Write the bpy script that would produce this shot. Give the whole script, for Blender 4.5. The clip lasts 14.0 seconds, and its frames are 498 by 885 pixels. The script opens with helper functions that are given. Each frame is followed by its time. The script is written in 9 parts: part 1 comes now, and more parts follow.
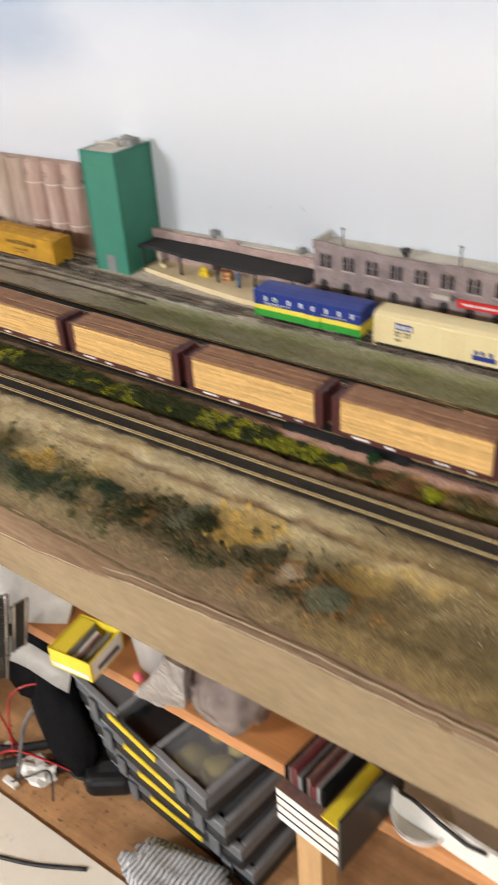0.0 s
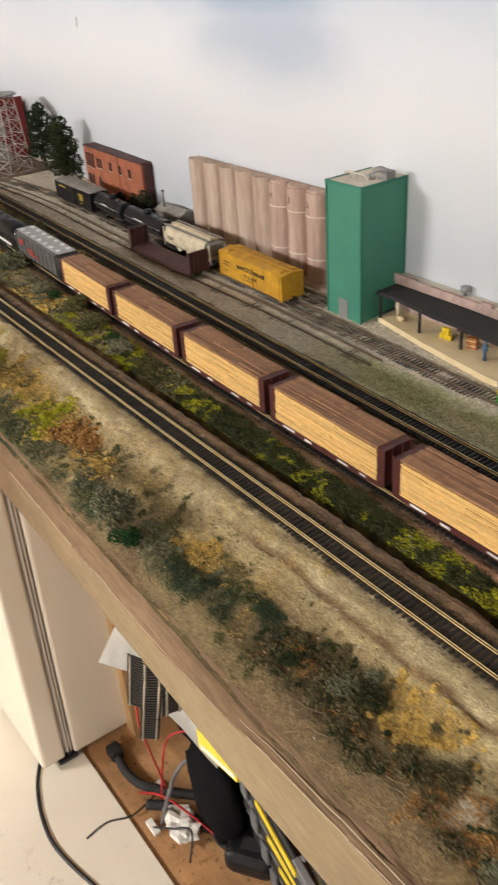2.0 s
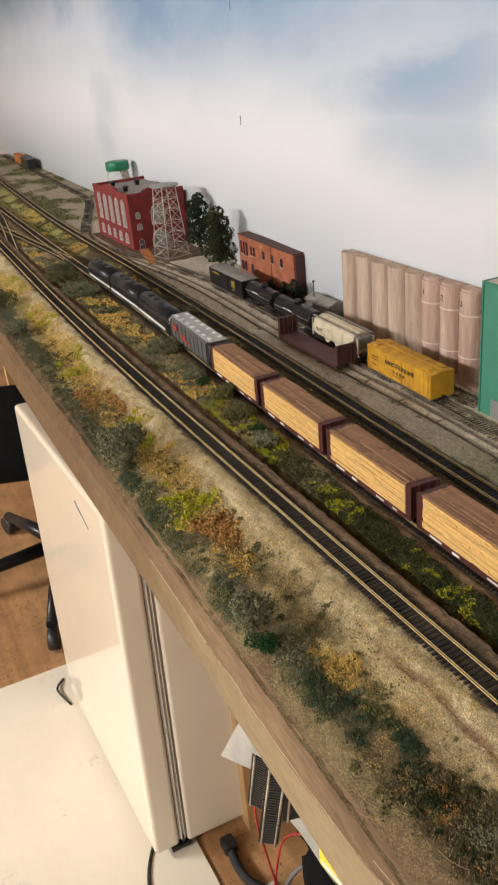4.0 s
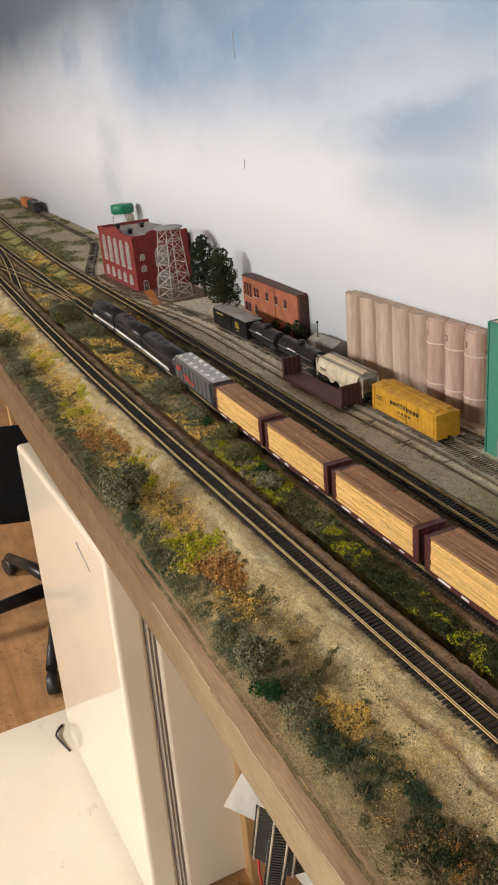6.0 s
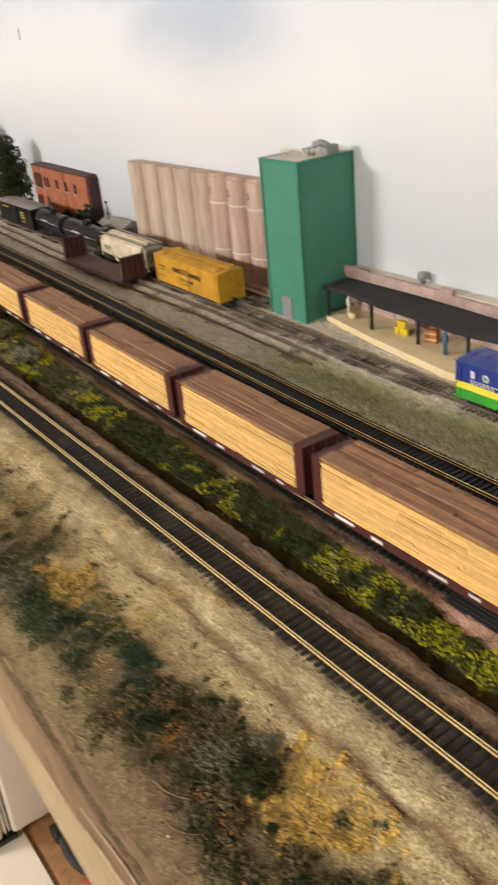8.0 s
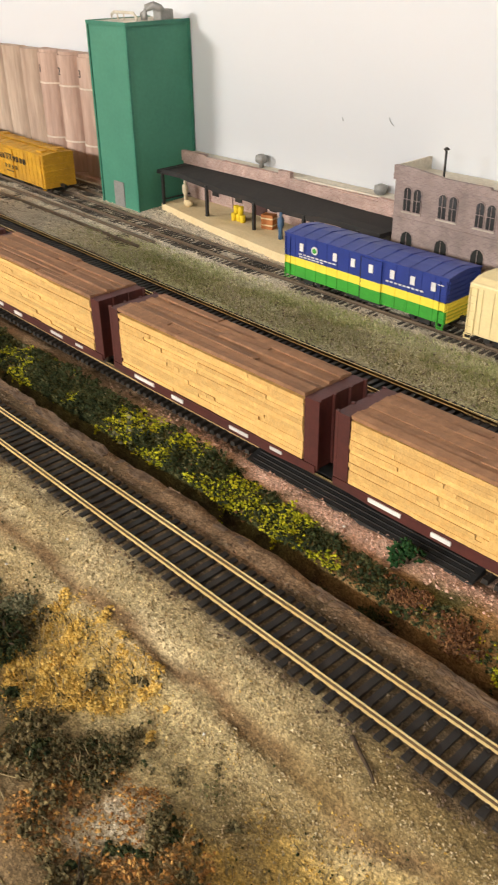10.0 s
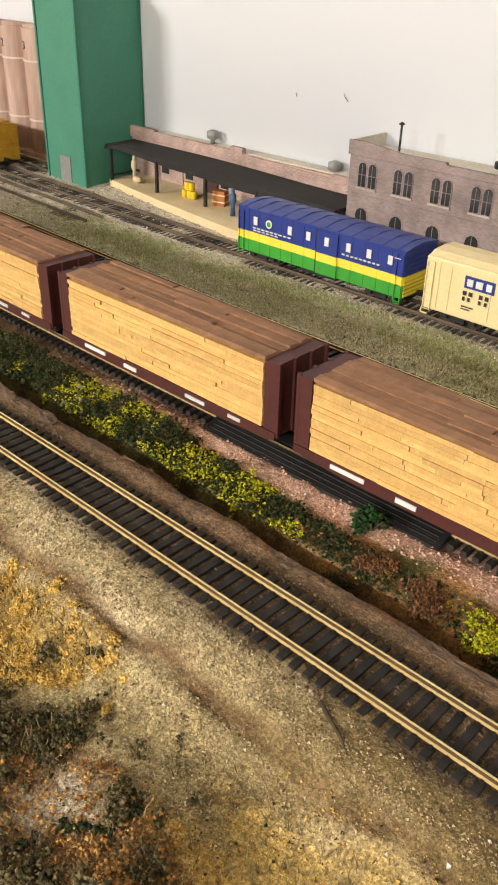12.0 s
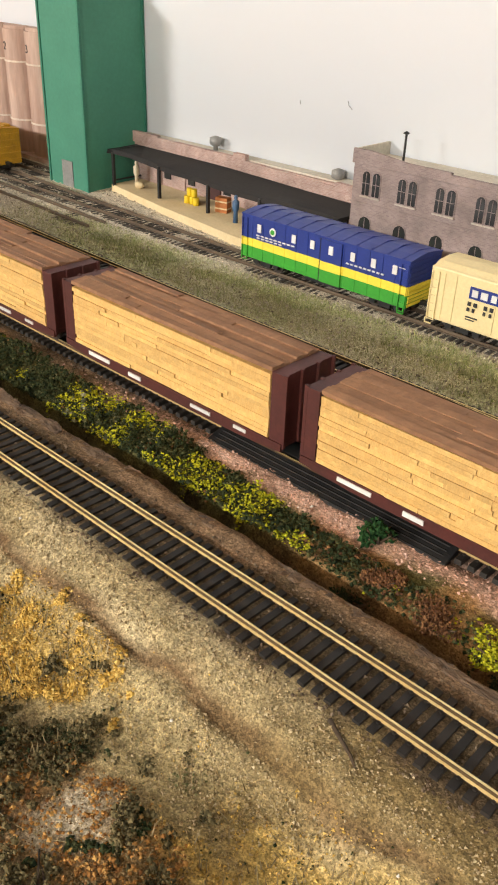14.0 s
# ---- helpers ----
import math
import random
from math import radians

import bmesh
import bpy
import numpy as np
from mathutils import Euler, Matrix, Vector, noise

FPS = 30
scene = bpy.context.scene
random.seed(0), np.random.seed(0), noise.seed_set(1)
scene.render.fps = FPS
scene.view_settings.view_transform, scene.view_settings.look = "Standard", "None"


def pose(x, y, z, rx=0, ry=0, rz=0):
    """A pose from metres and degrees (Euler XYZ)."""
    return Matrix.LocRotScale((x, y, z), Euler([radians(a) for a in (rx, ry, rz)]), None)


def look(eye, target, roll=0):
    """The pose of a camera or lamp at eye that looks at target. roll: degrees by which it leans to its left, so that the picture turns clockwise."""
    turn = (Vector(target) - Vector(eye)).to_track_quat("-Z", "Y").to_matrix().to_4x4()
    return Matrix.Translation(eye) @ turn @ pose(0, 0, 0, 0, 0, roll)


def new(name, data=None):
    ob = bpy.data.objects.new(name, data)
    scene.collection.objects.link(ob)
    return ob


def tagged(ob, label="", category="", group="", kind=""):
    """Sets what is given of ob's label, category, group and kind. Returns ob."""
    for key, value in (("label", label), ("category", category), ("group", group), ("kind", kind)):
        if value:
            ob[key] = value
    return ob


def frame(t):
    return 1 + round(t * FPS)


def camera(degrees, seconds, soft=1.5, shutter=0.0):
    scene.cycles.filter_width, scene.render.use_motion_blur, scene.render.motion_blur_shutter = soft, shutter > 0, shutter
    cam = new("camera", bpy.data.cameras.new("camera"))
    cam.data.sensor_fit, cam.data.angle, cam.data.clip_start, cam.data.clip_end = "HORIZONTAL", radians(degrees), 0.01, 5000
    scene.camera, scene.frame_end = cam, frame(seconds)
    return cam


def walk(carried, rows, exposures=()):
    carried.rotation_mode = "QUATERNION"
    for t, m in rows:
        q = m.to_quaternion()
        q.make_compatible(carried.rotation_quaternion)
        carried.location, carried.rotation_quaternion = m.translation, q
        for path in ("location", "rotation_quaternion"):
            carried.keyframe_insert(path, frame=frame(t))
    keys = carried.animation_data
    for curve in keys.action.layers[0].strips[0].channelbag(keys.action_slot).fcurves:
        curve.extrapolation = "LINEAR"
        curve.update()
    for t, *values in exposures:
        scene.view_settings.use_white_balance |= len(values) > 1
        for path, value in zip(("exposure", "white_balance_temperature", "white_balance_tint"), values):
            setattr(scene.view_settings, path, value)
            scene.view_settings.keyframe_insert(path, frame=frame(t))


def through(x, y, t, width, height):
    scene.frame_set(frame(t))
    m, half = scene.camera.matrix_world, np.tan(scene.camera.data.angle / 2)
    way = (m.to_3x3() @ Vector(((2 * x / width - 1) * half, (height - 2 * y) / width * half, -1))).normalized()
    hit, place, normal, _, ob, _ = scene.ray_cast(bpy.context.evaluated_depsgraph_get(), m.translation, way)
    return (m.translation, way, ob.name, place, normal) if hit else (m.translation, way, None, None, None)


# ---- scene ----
cam = camera(33.2, 14.0, soft=2.0, shutter=0.6)
PATH = [
    (0, (-0.071, 0.129, 1.428), (-1.101, 1.472, 0.363), -4.2),
    (0.5, (-0.104, 0.186, 1.437), (-1.313, 1.406, 0.413), -4.2),
    (1, (-0.121, 0.241, 1.431), (-1.408, 1.387, 0.417), -2.7),
    (1.5, (-0.145, 0.27, 1.43), (-1.492, 1.318, 0.389), -2.6),
    (2, (-0.17, 0.283, 1.43), (-1.592, 1.235, 0.393), -4.4),
    (2.5, (-0.186, 0.289, 1.436), (-1.67, 1.172, 0.427), -5.3),
    (3, (-0.188, 0.287, 1.443), (-1.738, 1.105, 0.479), -5.5),
    (3.5, (-0.193, 0.286, 1.449), (-1.799, 1.049, 0.534), -5.6),
    (3.7, (-0.195, 0.284, 1.453), (-1.82, 1.031, 0.558), -5.4),
    (6, (-0.207, 0.286, 1.449), (-1.885, 1.046, 0.672), -5.3),
    (6.5, (-0.226, 0.302, 1.421), (-1.875, 1.105, 0.622), -5.4),
    (7, (-0.227, 0.338, 1.382), (-1.828, 1.183, 0.532), -5.5),
    (7.5, (-0.22, 0.373, 1.349), (-1.754, 1.295, 0.455), -5.5),
    (8, (-0.212, 0.411, 1.311), (-1.697, 1.388, 0.394), -5.9),
    (8.5, (-0.212, 0.442, 1.265), (-1.642, 1.486, 0.336), -5.3),
    (9, (-0.202, 0.457, 1.246), (-1.574, 1.537, 0.269), -3.8),
    (11.3, (-0.207, 0.458, 1.211), (-1.395, 1.706, 0.194), 1.3),
    (11.5, (-0.208, 0.458, 1.21), (-1.391, 1.708, 0.191), 1.4),
    (12, (-0.211, 0.457, 1.207), (-1.381, 1.718, 0.186), 1.5),
    (12.5, (-0.213, 0.457, 1.207), (-1.375, 1.721, 0.182), 1.9),
    (13, (-0.212, 0.459, 1.208), (-1.386, 1.721, 0.192), 1.9),
    (13.5, (-0.216, 0.458, 1.206), (-1.38, 1.73, 0.193), 2.5),
    (14, (-0.217, 0.456, 1.209), (-1.381, 1.728, 0.195), 2.2),
]
EXPOSURES = [(0.0, 0.10, 5800, 10), (1.0, 0.06, 5950, 10), (1.5, 0.03, 6050, 10), (3.5, -0.04, 6200, 10), (6.0, -0.04, 6200, 10), (7.0, 0.02, 6250, 10), (8.0, 0.15, 6300, 10), (9.0, 0.26, 6400, 10), (11.5, 0.34, 6500, 10), (14.0, 0.34, 6500, 10)]
walk(cam, [(t, look(eye, target, roll)) for t, eye, target, roll in PATH], EXPOSURES)

# ---- levels and lines of the plan, in metres ----
G = 1.0            # ground of the model railway
FLOOR = 0.19       # floor of the room
EDGE = 0.485       # nearest line of the railway's front edge
LEFT, RIGHT = -5.2, 0.45

# ---- world and lights: a room closed by unseen walls, warm ceiling lamps out of view ----
world = bpy.data.worlds.new("room_world")
scene.world = world
world.use_nodes = True
world.node_tree.nodes["Background"].inputs[0].default_value = (1.0, 0.9, 0.78, 1)
world.node_tree.nodes["Background"].inputs[1].default_value = 0.1
# first lamp inferred from shadows; the weaker second one is added to soften them
LAMPS = [((-2.8, -3.0, 2.50), 325.0), ((0.5, -2.9, 2.50), 190.0)]
LAMP_COLOUR = (1.0, 0.95, 0.875)


# ---- material kit ----
def nodes_of(name):
    m = bpy.data.materials.new(name)
    m.use_nodes = True
    return m, m.node_tree.nodes, m.node_tree.links, m.node_tree.nodes["Principled BSDF"]


def mixed(nt, ln, kind, fac, a, b):
    n = nt.new("ShaderNodeMix")
    n.data_type, n.blend_type = "RGBA", kind
    for socket, value in ((n.inputs["Factor"], fac), (n.inputs[6], a), (n.inputs[7], b)):
        if isinstance(value, (int, float)):
            socket.default_value = value
        elif isinstance(value, tuple):
            socket.default_value = (*value, 1)
        else:
            ln.new(value, socket)
    return n.outputs[2]


def noisy(nt, ln, coord, scale, detail=3.0, rough=0.6):
    n = nt.new("ShaderNodeTexNoise")
    n.inputs["Scale"].default_value, n.inputs["Detail"].default_value, n.inputs["Roughness"].default_value = scale, detail, rough
    ln.new(coord, n.inputs["Vector"])
    return n.outputs["Fac"]


def ramped(nt, ln, value, stops):
    n = nt.new("ShaderNodeValToRGB")
    while len(n.color_ramp.elements) < len(stops):
        n.color_ramp.elements.new(0.5)
    for e, (p, c) in zip(n.color_ramp.elements, stops):
        e.position, e.color = p, (*c, 1) if isinstance(c, tuple) else (c, c, c, 1)
    ln.new(value, n.inputs["Fac"])
    return n.outputs["Color"]


def surface(name, colour, second=None, rough=0.6, metal=0.0, grain=600.0, stain=25.0, amount=0.5, bump=0.2, depth=0.0004, stretch=(1, 1, 1), coat=0.0, random_hue=0.0):
    """A worn surface: a fine grain and broad stains between two colours, with a fine relief."""
    m, nt, ln, b = nodes_of(name)
    second = second or tuple(c * 0.72 for c in colour)
    co = nt.new("ShaderNodeTexCoord").outputs["Object"]
    mp = nt.new("ShaderNodeMapping")
    mp.inputs["Scale"].default_value = stretch
    ln.new(co, mp.inputs["Vector"])
    v = mp.outputs["Vector"]
    fine, broad = noisy(nt, ln, v, grain), noisy(nt, ln, v, stain, 4.0)
    spread = ramped(nt, ln, broad, [(0.35, 0.0), (0.7, 1.0)])
    base = mixed(nt, ln, "MIX", spread, colour, second)
    base = mixed(nt, ln, "MULTIPLY", amount, base, ramped(nt, ln, fine, [(0.25, 0.55), (0.75, 1.25)]))
    if random_hue:
        inf = nt.new("ShaderNodeObjectInfo").outputs["Random"]
        base = mixed(nt, ln, "MULTIPLY", random_hue, base, ramped(nt, ln, inf, [(0.0, 0.45), (1.0, 1.4)]))
    ln.new(base, b.inputs["Base Color"])
    rr = nt.new("ShaderNodeMapRange")
    rr.inputs["To Min"].default_value, rr.inputs["To Max"].default_value = max(0.02, rough - 0.1), min(1.0, rough + 0.12)
    ln.new(broad, rr.inputs["Value"])
    ln.new(rr.outputs["Result"], b.inputs["Roughness"])
    b.inputs["Metallic"].default_value, b.inputs["Coat Weight"].default_value = metal, coat
    if bump:
        bp = nt.new("ShaderNodeBump")
        bp.inputs["Strength"].default_value, bp.inputs["Distance"].default_value = bump, depth
        ln.new(fine, bp.inputs["Height"])
        ln.new(bp.outputs["Normal"], b.inputs["Normal"])
    return m


def foliage(name, *colours):
    """Foam and fibre greenery: every clump takes its own shade."""
    m, nt, ln, b = nodes_of(name)
    isl = nt.new("ShaderNodeNewGeometry").outputs["Random Per Island"]
    stops = [(i / max(1, len(colours) - 1), c) for i, c in enumerate(colours)]
    base = ramped(nt, ln, isl, stops)
    co = nt.new("ShaderNodeTexCoord").outputs["Object"]
    base = mixed(nt, ln, "MULTIPLY", 0.6, base, ramped(nt, ln, noisy(nt, ln, co, 900.0), [(0.3, 0.4), (0.7, 1.3)]))
    ln.new(base, b.inputs["Base Color"])
    b.inputs["Roughness"].default_value = 0.95
    b.inputs["Specular IOR Level"].default_value = 0.15
    return m


def brickwork(name, colour, second, mortar, height=0.0011):
    m, nt, ln, b = nodes_of(name)
    co = nt.new("ShaderNodeTexCoord").outputs["Object"]
    sep, com = nt.new("ShaderNodeSeparateXYZ"), nt.new("ShaderNodeCombineXYZ")
    ln.new(co, sep.inputs[0])
    add = nt.new("ShaderNodeMath")
    ln.new(sep.outputs[0], add.inputs[0])
    ln.new(sep.outputs[1], add.inputs[1])
    ln.new(add.outputs[0], com.inputs[0])
    ln.new(sep.outputs[2], com.inputs[1])
    br = nt.new("ShaderNodeTexBrick")
    ln.new(com.outputs[0], br.inputs["Vector"])
    br.inputs["Color1"].default_value, br.inputs["Color2"].default_value, br.inputs["Mortar"].default_value = (*colour, 1), (*second, 1), (*mortar, 1)
    br.inputs["Scale"].default_value = 1.0
    br.inputs["Brick Width"].default_value, br.inputs["Row Height"].default_value, br.inputs["Mortar Size"].default_value = height * 2.8, height, height * 0.12
    broad = ramped(nt, ln, noisy(nt, ln, co, 45.0, 5.0), [(0.3, 0.55), (0.7, 1.4)])
    ln.new(mixed(nt, ln, "MULTIPLY", 0.7, br.outputs["Color"], broad), b.inputs["Base Color"])
    b.inputs["Roughness"].default_value = 0.85
    return m


SKY_BLUE = [(-1.75, 1.43, 0.62, 0.13, 0.55), (-2.30, 1.47, 0.45, 0.14, 0.5), (-1.25, 1.41, 0.46, 0.105, 0.8), (-1.16, 1.33, 0.30, 0.10, 0.5), (-1.62, 1.48, 0.55, 0.09, 0.7), (-0.95, 1.44, 0.32, 0.10, 0.7), (-0.70, 1.41, 0.34, 0.075, 0.5),
            (-2.10, 1.53, 0.62, 0.13, 0.8), (-2.62, 1.44, 0.36, 0.13, 0.55), (-2.30, 1.52, 0.85, 0.16, 0.75), (-2.93, 1.38, 0.28, 0.17, 0.32), (-3.02, 1.22, 0.14, 0.10, 0.25), (-3.30, 1.62, 0.32, 0.14, 0.8)]


def sky_paint():
    """White wall with a hand-painted sky: soft sprayed patches of blue, slate blue along the top."""
    m, nt, ln, b = nodes_of("painted_sky")
    co = nt.new("ShaderNodeTexCoord").outputs["Object"]
    wob = nt.new("ShaderNodeTexNoise")
    wob.inputs["Scale"].default_value, wob.inputs["Detail"].default_value = 4.0, 4.0
    wide = nt.new("ShaderNodeMapping")
    wide.inputs["Scale"].default_value = (0.45, 1, 1)
    ln.new(co, wide.inputs["Vector"])
    ln.new(wide.outputs["Vector"], wob.inputs["Vector"])
    shift = nt.new("ShaderNodeVectorMath")
    shift.operation = "MULTIPLY_ADD"
    ln.new(wob.outputs["Color"], shift.inputs[0])
    shift.inputs[1].default_value, shift.inputs[2].default_value = (0.36, 0.0, 0.13), (-0.18, 0.0, -0.065)
    where = nt.new("ShaderNodeVectorMath")
    ln.new(co, where.inputs[0])
    ln.new(shift.outputs[0], where.inputs[1])
    sep = nt.new("ShaderNodeSeparateXYZ")
    ln.new(where.outputs[0], sep.inputs[0])
    flat = nt.new("ShaderNodeCombineXYZ")
    ln.new(sep.outputs[0], flat.inputs[0])
    ln.new(sep.outputs[2], flat.inputs[2])

    def ranged(value, a, c, lo, hi):
        n = nt.new("ShaderNodeMapRange")
        n.interpolation_type = "SMOOTHSTEP"
        for k, v in ((1, a), (2, c), (3, lo), (4, hi)):
            n.inputs[k].default_value = v
        ln.new(value, n.inputs[0])
        return n.outputs[0]

    def math2(kind, p, q):
        n = nt.new("ShaderNodeMath")
        n.operation, n.use_clamp = kind, True
        for k, v in ((0, p), (1, q)):
            if isinstance(v, float):
                n.inputs[k].default_value = v
            else:
                ln.new(v, n.inputs[k])
        return n.outputs[0]
    total = None
    for cx, cz, rx, rz, k in SKY_BLUE:
        d = nt.new("ShaderNodeVectorMath")
        d.operation = "MULTIPLY_ADD"
        ln.new(flat.outputs[0], d.inputs[0])
        d.inputs[1].default_value, d.inputs[2].default_value = (1 / rx, 0, 1 / rz), (-cx / rx, 0, -cz / rz)
        length = nt.new("ShaderNodeVectorMath")
        length.operation = "LENGTH"
        ln.new(d.outputs[0], length.inputs[0])
        blob = ranged(length.outputs["Value"], 0.15, 1.25, k, 0.0)
        total = blob if total is None else math2("MAXIMUM", total, blob)
    high = ranged(sep.outputs[2], 1.24, 1.56, 0.0, 0.95)
    high = math2("MULTIPLY", high, ranged(sep.outputs[0], -2.5, -3.1, 1.0, 0.45))
    streak = noisy(nt, ln, wide.outputs["Vector"], 5.5, 5.0)
    total = math2("MULTIPLY", total, ramped(nt, ln, streak, [(0.34, 0.62), (0.60, 1.0)]))
    total = math2("MAXIMUM", total, high)
    total = math2("MULTIPLY", total, ramped(nt, ln, streak, [(0.30, 0.75), (0.60, 1.0)]))
    base = mixed(nt, ln, "MIX", total, (0.735, 0.768, 0.815), (0.18, 0.30, 0.475))
    slate = math2("MULTIPLY", ranged(sep.outputs[2], 1.50, 1.80, 0.0, 0.92), ranged(sep.outputs[0], -1.2, -3.0, 0.45, 1.0))
    base = mixed(nt, ln, "MIX", slate, base, (0.10, 0.145, 0.20))
    ln.new(base, b.inputs["Base Color"])
    b.inputs["Roughness"].default_value = 0.9
    bp = nt.new("ShaderNodeBump")
    bp.inputs["Strength"].default_value, bp.inputs["Distance"].default_value = 0.15, 0.001
    ln.new(noisy(nt, ln, co, 120.0), bp.inputs["Height"])
    ln.new(bp.outputs["Normal"], b.inputs["Normal"])
    return m


def ground_paint():
    """Scenic ground: sand, gravel and soil, coloured in zones, with single grains."""
    m, nt, ln, b = nodes_of("scenic_ground")
    at = nt.new("ShaderNodeVertexColor")
    at.layer_name = "soil"
    co = nt.new("ShaderNodeTexCoord").outputs["Object"]
    vo = nt.new("ShaderNodeTexVoronoi")
    vo.inputs["Scale"].default_value = 1050.0
    ln.new(co, vo.inputs["Vector"])
    cell = nt.new("ShaderNodeSeparateColor")
    ln.new(vo.outputs["Color"], cell.inputs[0])
    grain = ramped(nt, ln, cell.outputs[0], [(0.0, 0.40), (0.5, 1.0), (1.0, 1.75)])
    vo2 = nt.new("ShaderNodeTexVoronoi")
    vo2.inputs["Scale"].default_value = 2300.0
    ln.new(co, vo2.inputs["Vector"])
    cell2 = nt.new("ShaderNodeSeparateColor")
    ln.new(vo2.outputs["Color"], cell2.inputs[0])
    base = mixed(nt, ln, "MULTIPLY", 0.5, at.outputs["Color"], grain)
    base = mixed(nt, ln, "MULTIPLY", 0.6, base, ramped(nt, ln, cell2.outputs[0], [(0.0, 0.35), (0.45, 1.0), (1.0, 1.65)]))
    base = mixed(nt, ln, "MULTIPLY", 0.6, base, ramped(nt, ln, noisy(nt, ln, co, 110.0, 5.0), [(0.3, 0.62), (0.7, 1.38)]))
    base = mixed(nt, ln, "MULTIPLY", 0.5, base, ramped(nt, ln, noisy(nt, ln, co, 18.0, 4.0), [(0.3, 0.78), (0.7, 1.22)]))
    ln.new(base, b.inputs["Base Color"])
    b.inputs["Roughness"].default_value = 0.95
    b.inputs["Specular IOR Level"].default_value = 0.2
    bp = nt.new("ShaderNodeBump")
    bp.inputs["Strength"].default_value, bp.inputs["Distance"].default_value = 0.8, 0.0012
    ln.new(mixed(nt, ln, "MULTIPLY", 1.0, grain, ramped(nt, ln, noisy(nt, ln, co, 260.0), [(0.2, 0.2), (0.8, 1.0)])), bp.inputs["Height"])
    ln.new(bp.outputs["Normal"], b.inputs["Normal"])
    return m


def scuffed_paint():
    """White painted sheet with rubbed, dirty marks."""
    m = surface("scuffed_white_panel", (0.83, 0.765, 0.64), (0.78, 0.71, 0.585), rough=0.5, grain=260, stain=7, amount=0.06, bump=0.04)
    nt, ln = m.node_tree.nodes, m.node_tree.links
    b = nt["Principled BSDF"]
    was = b.inputs["Base Color"].links[0].from_socket
    co = nt.new("ShaderNodeTexCoord").outputs["Object"]
    where = ramped(nt, ln, noisy(nt, ln, co, 4.5, 2.0), [(0.50, 0.0), (0.66, 1.0)])
    marks = ramped(nt, ln, noisy(nt, ln, co, 34.0, 8.0, 0.75), [(0.56, 0.0), (0.66, 1.0)])
    dirt = mixed(nt, ln, "MULTIPLY", 1.0, where, marks)
    ln.new(mixed(nt, ln, "MIX", mixed(nt, ln, "MULTIPLY", 1.0, dirt, (0.6, 0.6, 0.6)), was, (0.25, 0.20, 0.15)), b.inputs["Base Color"])
    return m


def speckled(m):
    """Dark specks, drips and dirty worn areas over a board."""
    nt, ln = m.node_tree.nodes, m.node_tree.links
    b = nt["Principled BSDF"]
    was = b.inputs["Base Color"].links[0].from_socket
    co = nt.new("ShaderNodeTexCoord").outputs["Object"]
    where = ramped(nt, ln, noisy(nt, ln, co, 7.0, 3.0), [(0.42, 0.15), (0.62, 1.0)])
    specks = ramped(nt, ln, noisy(nt, ln, co, 95.0, 5.0, 0.7), [(0.58, 0.0), (0.66, 1.0)])
    worn = mixed(nt, ln, "MULTIPLY", 0.7, was, ramped(nt, ln, noisy(nt, ln, co, 11.0, 6.0, 0.7), [(0.35, 0.5), (0.65, 1.1)]))
    ln.new(mixed(nt, ln, "MIX", mixed(nt, ln, "MULTIPLY", 1.0, where, specks), worn, (0.06, 0.038, 0.022)), b.inputs["Base Color"])


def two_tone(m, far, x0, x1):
    """Blend a board to another colour before x0, with a ragged border up to x1."""
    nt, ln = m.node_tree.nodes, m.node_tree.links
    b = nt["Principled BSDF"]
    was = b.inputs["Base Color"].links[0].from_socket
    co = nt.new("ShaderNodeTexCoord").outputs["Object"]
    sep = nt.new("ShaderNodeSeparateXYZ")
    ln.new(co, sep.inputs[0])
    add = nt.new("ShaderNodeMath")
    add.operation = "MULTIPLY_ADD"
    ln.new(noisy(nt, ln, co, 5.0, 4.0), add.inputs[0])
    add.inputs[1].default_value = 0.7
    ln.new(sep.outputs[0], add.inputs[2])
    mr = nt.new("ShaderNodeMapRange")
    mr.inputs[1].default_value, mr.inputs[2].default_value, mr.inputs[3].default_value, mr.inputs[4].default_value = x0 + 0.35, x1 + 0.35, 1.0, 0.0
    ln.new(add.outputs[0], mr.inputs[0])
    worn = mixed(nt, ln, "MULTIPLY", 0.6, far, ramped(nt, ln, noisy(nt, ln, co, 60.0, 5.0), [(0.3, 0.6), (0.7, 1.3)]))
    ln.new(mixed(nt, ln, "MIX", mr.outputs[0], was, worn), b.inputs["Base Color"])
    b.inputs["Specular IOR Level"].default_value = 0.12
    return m


